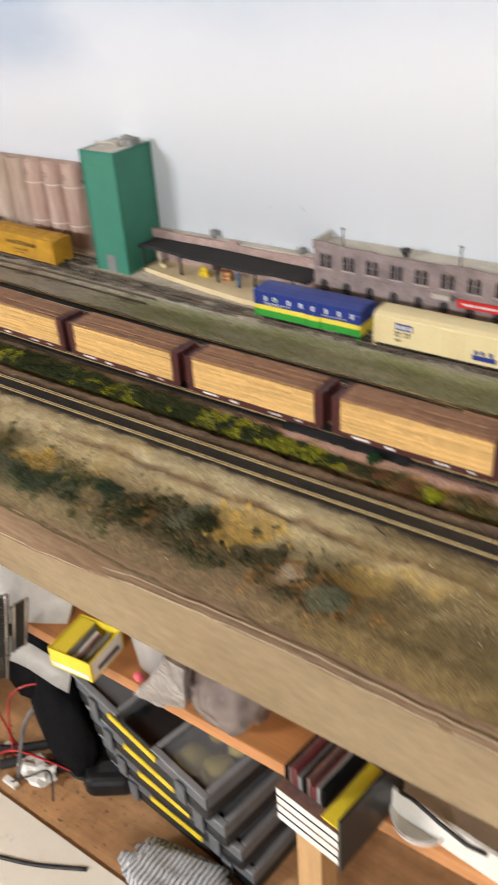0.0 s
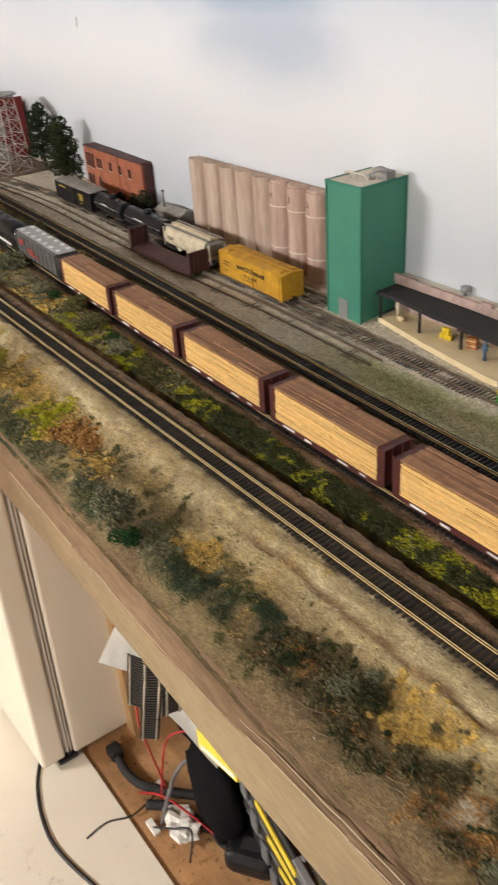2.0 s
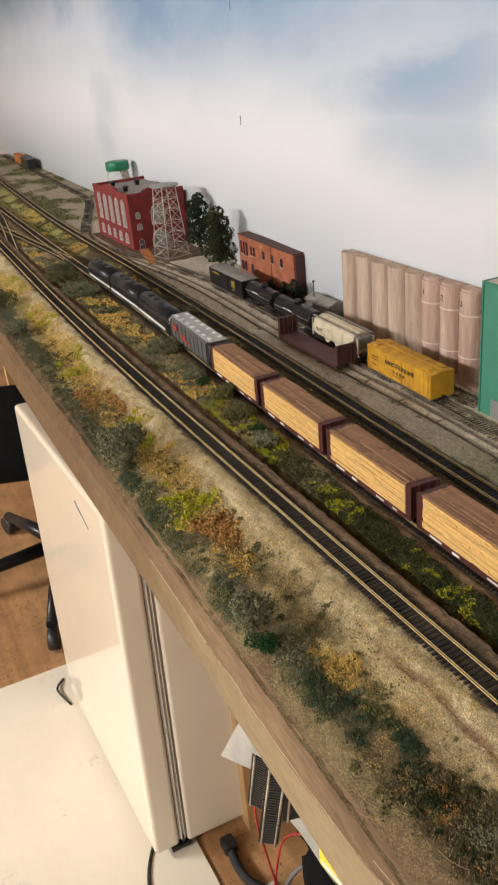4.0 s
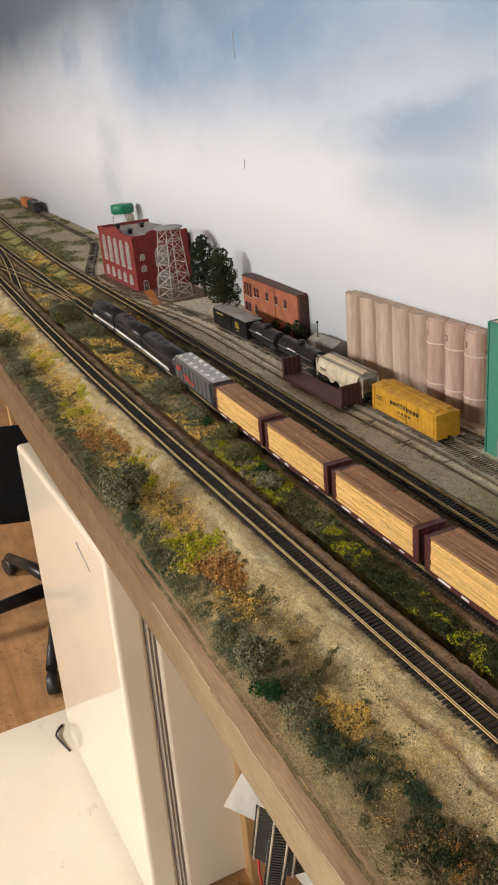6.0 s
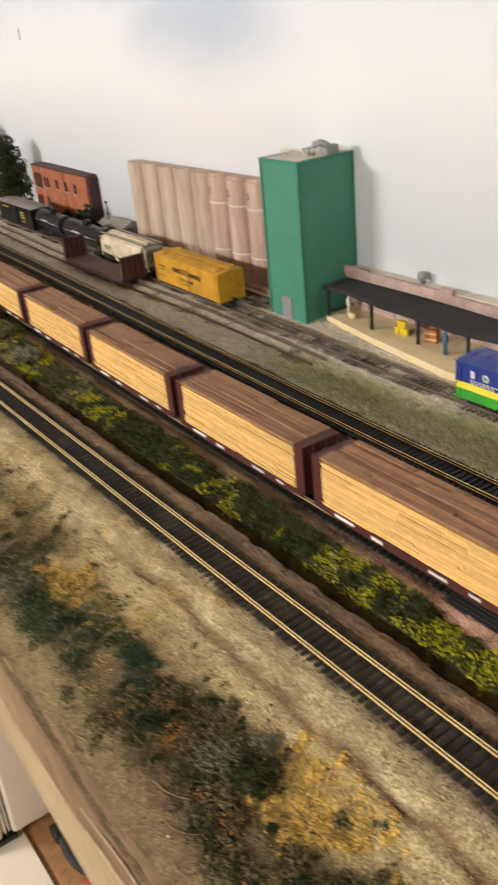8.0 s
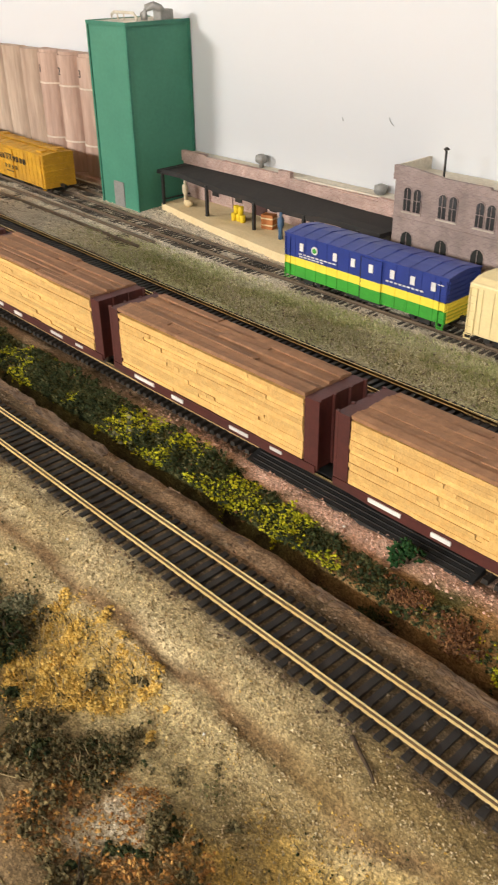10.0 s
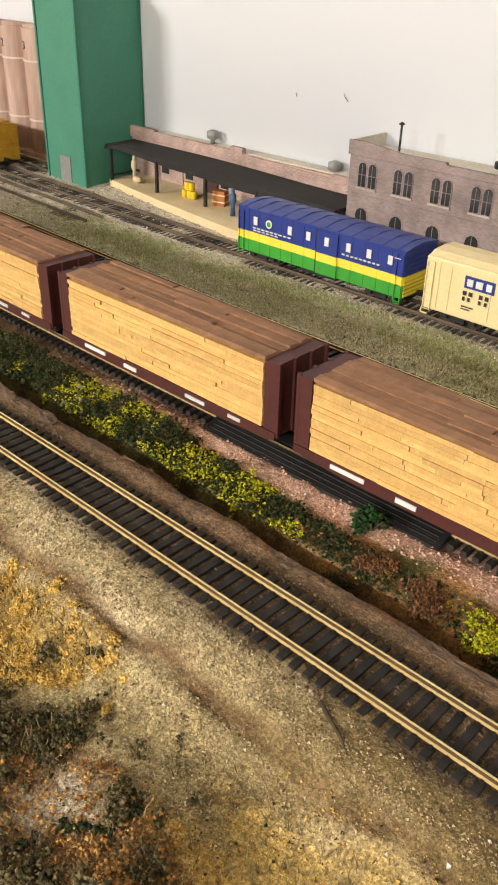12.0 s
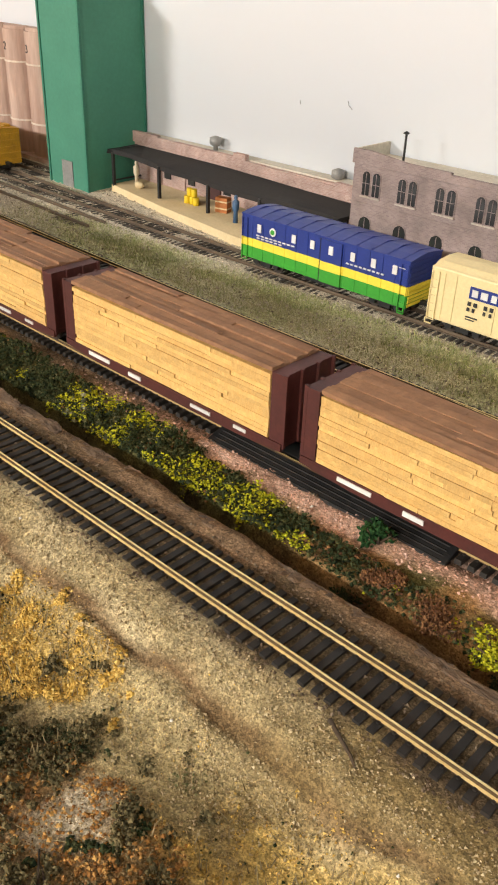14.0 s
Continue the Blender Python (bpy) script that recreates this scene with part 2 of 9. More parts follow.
def wood_grain(name, light, dark_tone, along=0, scale=30.0, rough=0.55, random_hue=0.0):
    m, nt, ln, b = nodes_of(name)
    co = nt.new("ShaderNodeTexCoord").outputs["Object"]
    mp = nt.new("ShaderNodeMapping")
    st = [1.0, 1.0, 1.0]
    st[along] = 0.06
    mp.inputs["Scale"].default_value = st
    ln.new(co, mp.inputs["Vector"])
    v = mp.outputs["Vector"]
    fine = noisy(nt, ln, v, scale * 6, 6.0, 0.7)
    broad = noisy(nt, ln, v, scale, 3.0)
    base = mixed(nt, ln, "MIX", ramped(nt, ln, broad, [(0.3, 0.0), (0.7, 1.0)]), light, dark_tone)
    base = mixed(nt, ln, "MULTIPLY", 0.6, base, ramped(nt, ln, fine, [(0.3, 0.6), (0.7, 1.2)]))
    base = mixed(nt, ln, "MULTIPLY", 0.5, base, ramped(nt, ln, noisy(nt, ln, co, 6.0, 5.0), [(0.35, 0.65), (0.65, 1.1)]))
    if random_hue:
        base = mixed(nt, ln, "MULTIPLY", random_hue, base, ramped(nt, ln, nt.new("ShaderNodeObjectInfo").outputs["Random"], [(0.0, 0.55), (1.0, 1.3)]))
    ln.new(base, b.inputs["Base Color"])
    b.inputs["Roughness"].default_value = rough
    bp = nt.new("ShaderNodeBump")
    bp.inputs["Strength"].default_value, bp.inputs["Distance"].default_value = 0.2, 0.0005
    ln.new(fine, bp.inputs["Height"])
    ln.new(bp.outputs["Normal"], b.inputs["Normal"])
    return m


def clear(name, colour, rough=0.05, through=0.9):
    m, nt, ln, b = nodes_of(name)
    b.inputs["Base Color"].default_value = (*colour, 1)
    b.inputs["Transmission Weight"].default_value, b.inputs["Roughness"].default_value, b.inputs["IOR"].default_value = through, rough, 1.45
    bp = nt.new("ShaderNodeBump")
    bp.inputs["Strength"].default_value, bp.inputs["Distance"].default_value = 0.3, 0.002
    ln.new(noisy(nt, ln, nt.new("ShaderNodeTexCoord").outputs["Object"], 60.0), bp.inputs["Height"])
    ln.new(bp.outputs["Normal"], b.inputs["Normal"])
    return m


def glow(name, colour, strength):
    m, nt, ln, b = nodes_of(name)
    b.inputs["Emission Color"].default_value, b.inputs["Emission Strength"].default_value = (*colour, 1), strength
    return m


# ---- materials ----
SKY, SOIL = sky_paint(), ground_paint()
WALL = surface("room_wall_paint", (0.62, 0.58, 0.50), rough=0.9, grain=200, stain=3, amount=0.2)
CEIL = surface("ceiling_paint", (0.75, 0.72, 0.66), rough=0.9, grain=200, stain=3, amount=0.2)
PLY = wood_grain("worn_plywood_floor", (0.60, 0.34, 0.15), (0.40, 0.20, 0.08), 0, 9.0, 0.6)
speckled(PLY)
SHELF = wood_grain("orange_shelf_board", (0.62, 0.29, 0.10), (0.50, 0.21, 0.07), 0, 14.0, 0.45)
PINE = wood_grain("pine_leg", (0.60, 0.38, 0.17), (0.48, 0.28, 0.12), 2, 20.0, 0.55)
WHITE_FLOOR = scuffed_paint()
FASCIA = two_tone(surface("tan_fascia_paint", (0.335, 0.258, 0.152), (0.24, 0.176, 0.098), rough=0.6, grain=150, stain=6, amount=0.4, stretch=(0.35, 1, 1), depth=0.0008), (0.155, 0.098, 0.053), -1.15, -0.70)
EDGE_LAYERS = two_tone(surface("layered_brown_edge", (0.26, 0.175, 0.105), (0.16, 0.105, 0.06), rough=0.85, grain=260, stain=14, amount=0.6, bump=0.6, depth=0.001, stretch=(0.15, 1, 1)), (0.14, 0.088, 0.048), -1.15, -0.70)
BEAD = surface("pale_worn_bead", (0.50, 0.40, 0.27), (0.36, 0.27, 0.17), rough=0.7, stain=12, stretch=(0.3, 1, 1))
FRIDGE = surface("white_enamel", (0.80, 0.72, 0.59), (0.77, 0.69, 0.56), rough=0.22, grain=400, stain=5, amount=0.08, bump=0.02, coat=0.6)
GASKET = surface("grey_rubber_gasket", (0.36, 0.33, 0.32), rough=0.7)
YARD_TIE = surface("weathered_grey_tie", (0.045, 0.038, 0.031), (0.105, 0.090, 0.073), rough=0.85, grain=900, stain=40, random_hue=0.7)
TIE = surface("dark_plastic_tie", (0.013, 0.011, 0.009), (0.026, 0.020, 0.015), rough=0.6, grain=900, stain=60, random_hue=0.6)
RAIL_TOP = surface("polished_rail_head", (0.96, 0.80, 0.40), (0.84, 0.64, 0.27), rough=0.40, metal=0.45, grain=300, stain=60, amount=0.3, bump=0.05)
RAIL_SIDE = surface("weathered_rail_side", (0.075, 0.045, 0.022), (0.15, 0.095, 0.045), rough=0.6, metal=0.3, grain=500, stain=50)
DULL_RAIL = surface("rusty_yard_rail", (0.115, 0.085, 0.06), (0.19, 0.145, 0.10), rough=0.65, metal=0.4, grain=500, stain=50)
BLACK = surface("black_plastic", (0.012, 0.012, 0.013), (0.02, 0.02, 0.02), rough=0.45, grain=300, stain=30)
SATIN_BLACK = surface("satin_black_loco_paint", (0.010, 0.010, 0.012), (0.016, 0.015, 0.015), rough=0.30, grain=700, stain=40, amount=0.3, bump=0.08)
SATIN_BLACK.node_tree.nodes["Principled BSDF"].inputs["Specular IOR Level"].default_value = 0.25
RUBBER = surface("dull_black_rubber", (0.02, 0.019, 0.018), rough=0.8)
STEEL_WHEEL = surface("dark_wheel_metal", (0.10, 0.08, 0.07), rough=0.5, metal=0.7)
BLUE = surface("deep_blue_paint", (0.022, 0.044, 0.25), (0.018, 0.036, 0.20), rough=0.45, grain=500, stain=40, amount=0.25, bump=0.1)
CAR_YELLOW = surface("lemon_stripe_paint", (0.86, 0.72, 0.07), (0.80, 0.65, 0.06), rough=0.45, grain=500, stain=40, amount=0.25)
CAR_GREEN = surface("bright_green_paint", (0.05, 0.36, 0.035), (0.04, 0.29, 0.03), rough=0.45, grain=500, stain=40, amount=0.25)
REEFER = surface("orange_yellow_reefer_paint", (0.64, 0.345, 0.018), (0.42, 0.215, 0.018), rough=0.55, grain=700, stain=50, amount=0.6)
CREAM = surface("cream_reefer_paint", (0.78, 0.66, 0.36), (0.74, 0.61, 0.32), rough=0.45, grain=500, stain=40, amount=0.2)
OFFWHITE = surface("dirty_cream_hopper_paint", (0.66, 0.575, 0.41), (0.46, 0.39, 0.27), rough=0.6, grain=500, stain=60)
OXIDE = surface("oxide_red_car_paint", (0.085, 0.020, 0.016), (0.06, 0.015, 0.012), rough=0.55, grain=600, stain=60)
MAROON = surface("dark_maroon_gondola_paint", (0.075, 0.026, 0.022), (0.05, 0.018, 0.016), rough=0.65, grain=600, stain=50)
CABOOSE = surface("bright_red_paint", (0.66, 0.020, 0.016), (0.56, 0.016, 0.012), rough=0.4, grain=500, stain=40, amount=0.2)
SAFETY = surface("safety_yellow_paint", (0.85, 0.62, 0.02), rough=0.5)
LETTER = surface("white_lettering", (0.80, 0.80, 0.78), rough=0.6, amount=0.2)
DARK_LETTER = surface("dark_lettering", (0.03, 0.028, 0.03), rough=0.6)
RED_LETTER = surface("red_lettering", (0.45, 0.04, 0.03), rough=0.6)
GOLD_LETTER = surface("yellow_lettering", (0.70, 0.50, 0.05), rough=0.6)
HOPPER = surface("dark_grey_hopper_paint", (0.10, 0.10, 0.095), (0.075, 0.072, 0.068), rough=0.55, grain=500, stain=50)
HOPPER_TOP = surface("light_grey_hopper_roof", (0.42, 0.42, 0.41), (0.32, 0.32, 0.31), rough=0.55, grain=500, stain=50)
GREY_ROOF = surface("grey_car_roof", (0.27, 0.25, 0.22), (0.18, 0.165, 0.15), rough=0.7, grain=500, stain=60)
LUMBER = wood_grain("fresh_sawn_lumber", (0.80, 0.52, 0.19), (0.70, 0.42, 0.13), 0, 160.0, 0.7, 0.4)
LUMBER_TOP = wood_grain("brown_lumber_top", (0.37, 0.195, 0.10), (0.24, 0.122, 0.062), 0, 60.0, 0.8)
TOWER = surface("sea_green_painted_card", (0.055, 0.235, 0.158), (0.047, 0.205, 0.138), rough=0.6, grain=300, stain=18, amount=0.25, bump=0.1)
TOWER_TRIM = surface("green_corner_trim", (0.035, 0.21, 0.14), rough=0.55)
ROOF_CREAM = surface("cream_roof_card", (0.62, 0.58, 0.49), (0.48, 0.44, 0.36), rough=0.85, grain=400, stain=40)
CHROME = surface("nickel_silver_rail", (0.62, 0.58, 0.52), (0.45, 0.41, 0.36), rough=0.3, metal=0.9, grain=400, stain=60, amount=0.3, bump=0.05)
GRILLE = surface("dark_grille_band", (0.075, 0.075, 0.078), (0.045, 0.045, 0.046), rough=0.5, grain=900)
SCUFF = surface("faint_grey_scuff", (0.46, 0.47, 0.49), (0.34, 0.35, 0.37), rough=0.9)
DUCT = surface("grey_vent_metal", (0.33, 0.33, 0.32), (0.22, 0.22, 0.21), rough=0.55, metal=0.3)
SILO = surface("stained_silo_concrete", (0.52, 0.41, 0.32), (0.34, 0.235, 0.18), rough=0.85, grain=300, stain=60, amount=0.4, stretch=(1, 1, 0.10))
SILO_PINK = surface("pinkish_silo_concrete", (0.52, 0.38, 0.31), (0.36, 0.23, 0.18), rough=0.8, grain=300, stain=60, amount=0.4, stretch=(1, 1, 0.12))
SILO_BAND = surface("pale_band", (0.70, 0.60, 0.50), rough=0.6)
ORANGE_BRICK = brickwork("orange_brick", (0.36, 0.095, 0.035), (0.28, 0.07, 0.028), (0.30, 0.15, 0.09))
RED_BRICK = brickwork("deep_red_brick", (0.20, 0.018, 0.017), (0.165, 0.015, 0.014), (0.17, 0.03, 0.027))
MAUVE_BRICK = brickwork("mauve_weathered_brick", (0.275, 0.215, 0.200), (0.205, 0.155, 0.150), (0.270, 0.220, 0.210))
PINK_BRICK = brickwork("pinkish_depot_brick", (0.42, 0.29, 0.25), (0.32, 0.20, 0.18), (0.48, 0.39, 0.34))
STONE_TRIM = surface("pale_coping", (0.52, 0.47, 0.41), (0.40, 0.35, 0.30), rough=0.85)
PANE_DARK = surface("dark_window_pane", (0.035, 0.036, 0.036), rough=0.15, amount=0.2, bump=0.0)
PANE_PALE = surface("pale_window_pane", (0.27, 0.255, 0.235), (0.20, 0.19, 0.17), rough=0.3, amount=0.2)
LATTICE = surface("pale_lattice_plastic", (0.50, 0.44, 0.40), (0.38, 0.32, 0.29), rough=0.6)
PLATFORM = surface("tan_platform_card", (0.72, 0.59, 0.36), (0.64, 0.51, 0.29), rough=0.85, grain=500, stain=30, amount=0.25)
CANOPY = surface("black_canopy_roof", (0.014, 0.013, 0.013), (0.024, 0.022, 0.021), rough=0.9, grain=300, stain=25)
ORANGE = surface("orange_brown_crate", (0.48, 0.17, 0.045), rough=0.7)
DENIM = surface("blue_plastic_shape", (0.06, 0.13, 0.25), rough=0.6)
JAR_LID = surface("green_jar_lid", (0.010, 0.20, 0.095), rough=0.4)
JAR = clear("clear_plastic_jar", (0.92, 0.95, 0.94), 0.1, 0.85)
BAG = clear("clear_bag_plastic", (0.92, 0.90, 0.88), 0.08, 0.97)
ROCK = surface("brown_plaster_rock", (0.205, 0.130, 0.075), (0.040, 0.026, 0.017), rough=0.75, grain=900, stain=120, amount=0.9, bump=1.0, depth=0.0020, stretch=(0.30, 1, 1))
BARK = surface("bark", (0.09, 0.06, 0.035), rough=0.95)
ORG_GREY = surface("grey_organizer_plastic", (0.13, 0.135, 0.14), (0.10, 0.105, 0.11), rough=0.45, amount=0.2)
ORG_EDGE = surface("grey_lid_rim", (0.25, 0.255, 0.26), (0.20, 0.205, 0.21), rough=0.4, amount=0.2)
ORG_LID = clear("smoky_organizer_lid", (0.42, 0.43, 0.43), 0.12, 0.8)
LATCH = surface("yellow_latch_plastic", (0.80, 0.60, 0.02), rough=0.4, amount=0.2)
BOX_YELLOW = surface("yellow_printed_card", (0.82, 0.66, 0.03), (0.76, 0.58, 0.03), rough=0.5, amount=0.2)
PAPER = surface("white_paper", (0.78, 0.76, 0.70), (0.70, 0.67, 0.60), rough=0.85, amount=0.2)
FOAM = surface("white_foam_board", (0.82, 0.80, 0.74), rough=0.8, amount=0.15)
WADDING = surface("pinkish_wadding", (0.44, 0.36, 0.33), (0.27, 0.21, 0.19), rough=0.8, grain=120, stain=60)
FOIL = surface("crumpled_clear_foil", (0.55, 0.52, 0.50), (0.30, 0.28, 0.27), rough=0.15, metal=0.7, grain=90, stain=40, bump=0.8, depth=0.003)
DULL_RED = surface("dull_red_card", (0.16, 0.025, 0.03), rough=0.6)
TUB = clear("milky_tub_plastic", (0.72, 0.70, 0.66), 0.35, 0.35)
RED_WIRE = surface("red_wire", (0.50, 0.02, 0.02), rough=0.4)
GREY_WIRE = surface("grey_wire", (0.16, 0.15, 0.15), rough=0.5)
PINK = surface("pink_card", (0.78, 0.13, 0.16), rough=0.5)
FOAM_YELLOW = surface("yellow_parts", (0.72, 0.52, 0.10), rough=0.7)
KRAFT = surface("brown_paper_covers", (0.20, 0.11, 0.08), (0.10, 0.06, 0.06), rough=0.6, grain=200, stain=90)
CLOTH = surface("black_cloth", (0.006, 0.006, 0.007), rough=1.0, bump=0.6, depth=0.002, grain=120)
CLOTH.node_tree.nodes["Principled BSDF"].inputs["Specular IOR Level"].default_value = 0.1

V_DARK = foliage("dark_green_foam", (0.016, 0.024, 0.010), (0.034, 0.048, 0.018), (0.070, 0.075, 0.030))
V_OLIVE = foliage("olive_foam", (0.07, 0.075, 0.028), (0.12, 0.12, 0.045), (0.19, 0.17, 0.08))
V_GREY = foliage("grey_green_lichen", (0.095, 0.10, 0.056), (0.165, 0.168, 0.098), (0.27, 0.262, 0.16))
V_STRAW = foliage("golden_straw_foam", (0.42, 0.26, 0.065), (0.70, 0.46, 0.105), (0.85, 0.63, 0.21))
V_YELLOW = foliage("yellow_flower_foam", (0.13, 0.16, 0.012), (0.40, 0.41, 0.018), (0.62, 0.59, 0.03))
V_RUST = foliage("rust_brown_leaves", (0.15, 0.070, 0.026), (0.42, 0.205, 0.060), (0.66, 0.40, 0.13))
V_RUSSET = foliage("russet_bank_foam", (0.075, 0.036, 0.020), (0.17, 0.082, 0.040), (0.32, 0.17, 0.072))
V_BRUSH = foliage("dark_brown_green_brush", (0.044, 0.037, 0.017), (0.115, 0.095, 0.044), (0.23, 0.185, 0.09))
V_GREEN = foliage("fresh_green_foam", (0.010, 0.038, 0.012), (0.020, 0.065, 0.020), (0.034, 0.092, 0.030))
FIBRE = foliage("dull_straw_fibre", (0.15, 0.11, 0.05), (0.26, 0.20, 0.10), (0.36, 0.29, 0.16))
V_TURF = foliage("blue_green_turf", (0.026, 0.045, 0.024), (0.048, 0.075, 0.040), (0.085, 0.11, 0.062))
V_TREE = foliage("deep_tree_green", (0.010, 0.018, 0.009), (0.024, 0.037, 0.017), (0.050, 0.060, 0.030))
V_TREE_OLIVE = foliage("olive_tree_green", (0.016, 0.022, 0.009), (0.034, 0.042, 0.017), (0.075, 0.078, 0.036))
GRASS = foliage("dry_static_grass", (0.38, 0.37, 0.20), (0.54, 0.52, 0.31), (0.68, 0.64, 0.44))
GRASS_GREEN = foliage("green_static_grass", (0.22, 0.27, 0.09), (0.34, 0.385, 0.15), (0.46, 0.475, 0.23))
STONES = foliage("pale_gravel", (0.24, 0.180, 0.095), (0.42, 0.335, 0.185), (0.62, 0.52, 0.33))
TAN_GRIT = foliage("tan_grit", (0.13, 0.085, 0.04), (0.31, 0.225, 0.11), (0.52, 0.40, 0.21))
BALLAST = foliage("brown_ballast", (0.08, 0.055, 0.035), (0.16, 0.115, 0.075), (0.26, 0.20, 0.14))
PINK_STONES = foliage("pink_ballast", (0.42, 0.25, 0.19), (0.60, 0.39, 0.30), (0.74, 0.53, 0.44))
YARD_STONES = foliage("grey_yard_gravel", (0.17, 0.145, 0.105), (0.46, 0.41, 0.32), (0.70, 0.64, 0.53))


# ---- building kit ----
def box(bm, x0, x1, y0, y1, z0, z1, mat=0):
    vs = [bm.verts.new((x, y, z)) for z in (z0, z1) for y in (y0, y1) for x in (x0, x1)]
    for f in ((0, 2, 3, 1), (4, 5, 7, 6), (0, 1, 5, 4), (2, 6, 7, 3), (0, 4, 6, 2), (1, 3, 7, 5)):
        bm.faces.new([vs[i] for i in f]).material_index = mat


def rbox(bm, x0, x1, y0, y1, z0, z1, r=0.001, seg=2, mat=0):
    """A box with rounded edges."""
    t = bmesh.new()
    box(t, x0, x1, y0, y1, z0, z1, mat)
    bmesh.ops.bevel(t, geom=t.edges[:], offset=r, segments=seg, profile=0.5, affect="EDGES")
    merge(bm, t, Matrix())


def merge(bm, other, m):
    table = [bm.verts.new(m @ v.co) for v in other.verts]
    other.verts.index_update()
    for f in other.faces:
        try:
            g = bm.faces.new([table[v.index] for v in f.verts])
            g.material_index, g.smooth = f.material_index, f.smooth
        except ValueError:
            pass
    other.free()


def prism(bm, outline, axis, a, b, mat=0):
    """An outline of (u, v) drawn along one axis: 'x' takes (y, z), 'y' takes (x, z), 'z' takes (x, y)."""
    def at(u, v, w):
        return {"x": (w, u, v), "y": (u, w, v), "z": (u, v, w)}[axis]
    lo = [bm.verts.new(at(u, v, a)) for u, v in outline]
    hi = [bm.verts.new(at(u, v, b)) for u, v in outline]
    n = len(outline)
    fs = [bm.faces.new(lo), bm.faces.new(hi)] + [bm.faces.new((lo[i], lo[(i + 1) % n], hi[(i + 1) % n], hi[i])) for i in range(n)]
    for f in fs:
        f.material_index = mat
    bmesh.ops.recalc_face_normals(bm, faces=fs)


def tube(bm, pts, r, n=8, r_end=None, mat=0, smooth=True):
    """A round bar through points."""
    pts = [Vector(p) for p in pts]
    rings = []
    for i, p in enumerate(pts):
        d = (pts[min(i + 1, len(pts) - 1)] - pts[max(i - 1, 0)]).normalized()
        side = d.cross(Vector((0, 0, 1)) if abs(d.z) < 0.9 else Vector((1, 0, 0))).normalized()
        up = side.cross(d)
        k = r if r_end is None else r + (r_end - r) * i / (len(pts) - 1)
        rings.append([bm.verts.new(p + k * (math.cos(2 * math.pi * j / n) * side + math.sin(2 * math.pi * j / n) * up)) for j in range(n)])
    fs = []
    for a, b in zip(rings, rings[1:]):
        for j in range(n):
            f = bm.faces.new((a[j], a[(j + 1) % n], b[(j + 1) % n], b[j]))
            f.smooth = smooth
            fs.append(f)
    fs += [bm.faces.new(rings[0]), bm.faces.new(rings[-1])]
    for f in fs:
        f.material_index = mat
    bmesh.ops.recalc_face_normals(bm, faces=fs)


def lathe(bm, profile, centre=(0, 0, 0), n=20, mat=0, capped=True):
    """A turned body: profile of (radius, height) round the upright through centre."""
    rings = [[bm.verts.new((centre[0] + r * math.cos(2 * math.pi * j / n), centre[1] + r * math.sin(2 * math.pi * j / n), centre[2] + h)) for j in range(n)] for r, h in profile]
    for a, b in zip(rings, rings[1:]):
        for j in range(n):
            f = bm.faces.new((a[j], a[(j + 1) % n], b[(j + 1) % n], b[j]))
            f.smooth, f.material_index = True, mat
    for ring in (rings[0][::-1], rings[-1]) if capped else ():
        bm.faces.new(ring).material_index = mat


def lump(bm, centre, size, seed=0, rough=0.3, sub=3, freq=3.0, mat=0):
    """A rounded, uneven body."""
    t = bmesh.new()
    bmesh.ops.create_icosphere(t, subdivisions=sub, radius=1.0)
    for v in t.verts:
        k = 1 + rough * noise.fractal(v.co * freq + Vector((seed, seed * 2.3, -seed)), 1.0, 2.0, 4)
        v.co = v.co * k
    for f in t.faces:
        f.smooth, f.material_index = True, mat
    merge(bm, t, Matrix.Translation(centre) @ Matrix.Diagonal((*size, 1)))


def as_mesh(name, bm, mats):
    me = bpy.data.meshes.new(name)
    bm.to_mesh(me)
    bm.free()
    for m in mats if isinstance(mats, (list, tuple)) else [mats]:
        me.materials.append(m)
    return me


def part(name, bm, mats, parent, label=""):
    ob = new(name, as_mesh(name, bm, mats))
    ob.parent = parent
    return tagged(ob, label)


def thing(name, label, category, group="", m=None, kind=""):
    ob = new(name)
    ob.empty_display_size = 0.02
    if m is not None:
        ob.matrix_basis = m
    return tagged(ob, label, category, group, kind)


def single(name, bm, mats, label, category, group="", kind="", m=None):
    ob = new(name, as_mesh(name, bm, mats))
    if m is not None:
        ob.matrix_basis = m
    return tagged(ob, label, category, group, kind)


def quick(maker, *args, **kw):
    bm = bmesh.new()
    maker(bm, *args, **kw)
    return bm


def boxes(*rows):
    bm = bmesh.new()
    for r in rows:
        box(bm, *r)
    return bm


def line_y(points):
    """A line of the plan through (x, y) points, eased between them."""
    xs, ys = zip(*sorted(points))
    def f(x):
        if x <= xs[0]:
            return ys[0]
        if x >= xs[-1]:
            return ys[-1]
        i = max(k for k in range(len(xs)) if xs[k] <= x)
        u = (x - xs[i]) / (xs[i + 1] - xs[i])
        m0 = (ys[i + 1] - ys[i - 1]) / (xs[i + 1] - xs[i - 1]) if i else 0.0
        m1 = (ys[i + 2] - ys[i]) / (xs[i + 2] - xs[i]) if i + 2 < len(xs) else 0.0
        w = xs[i + 1] - xs[i]
        return (2 * u**3 - 3 * u**2 + 1) * ys[i] + (u**3 - 2 * u**2 + u) * w * m0 + (3 * u**2 - 2 * u**3) * ys[i + 1] + (u**3 - u**2) * w * m1
    return f


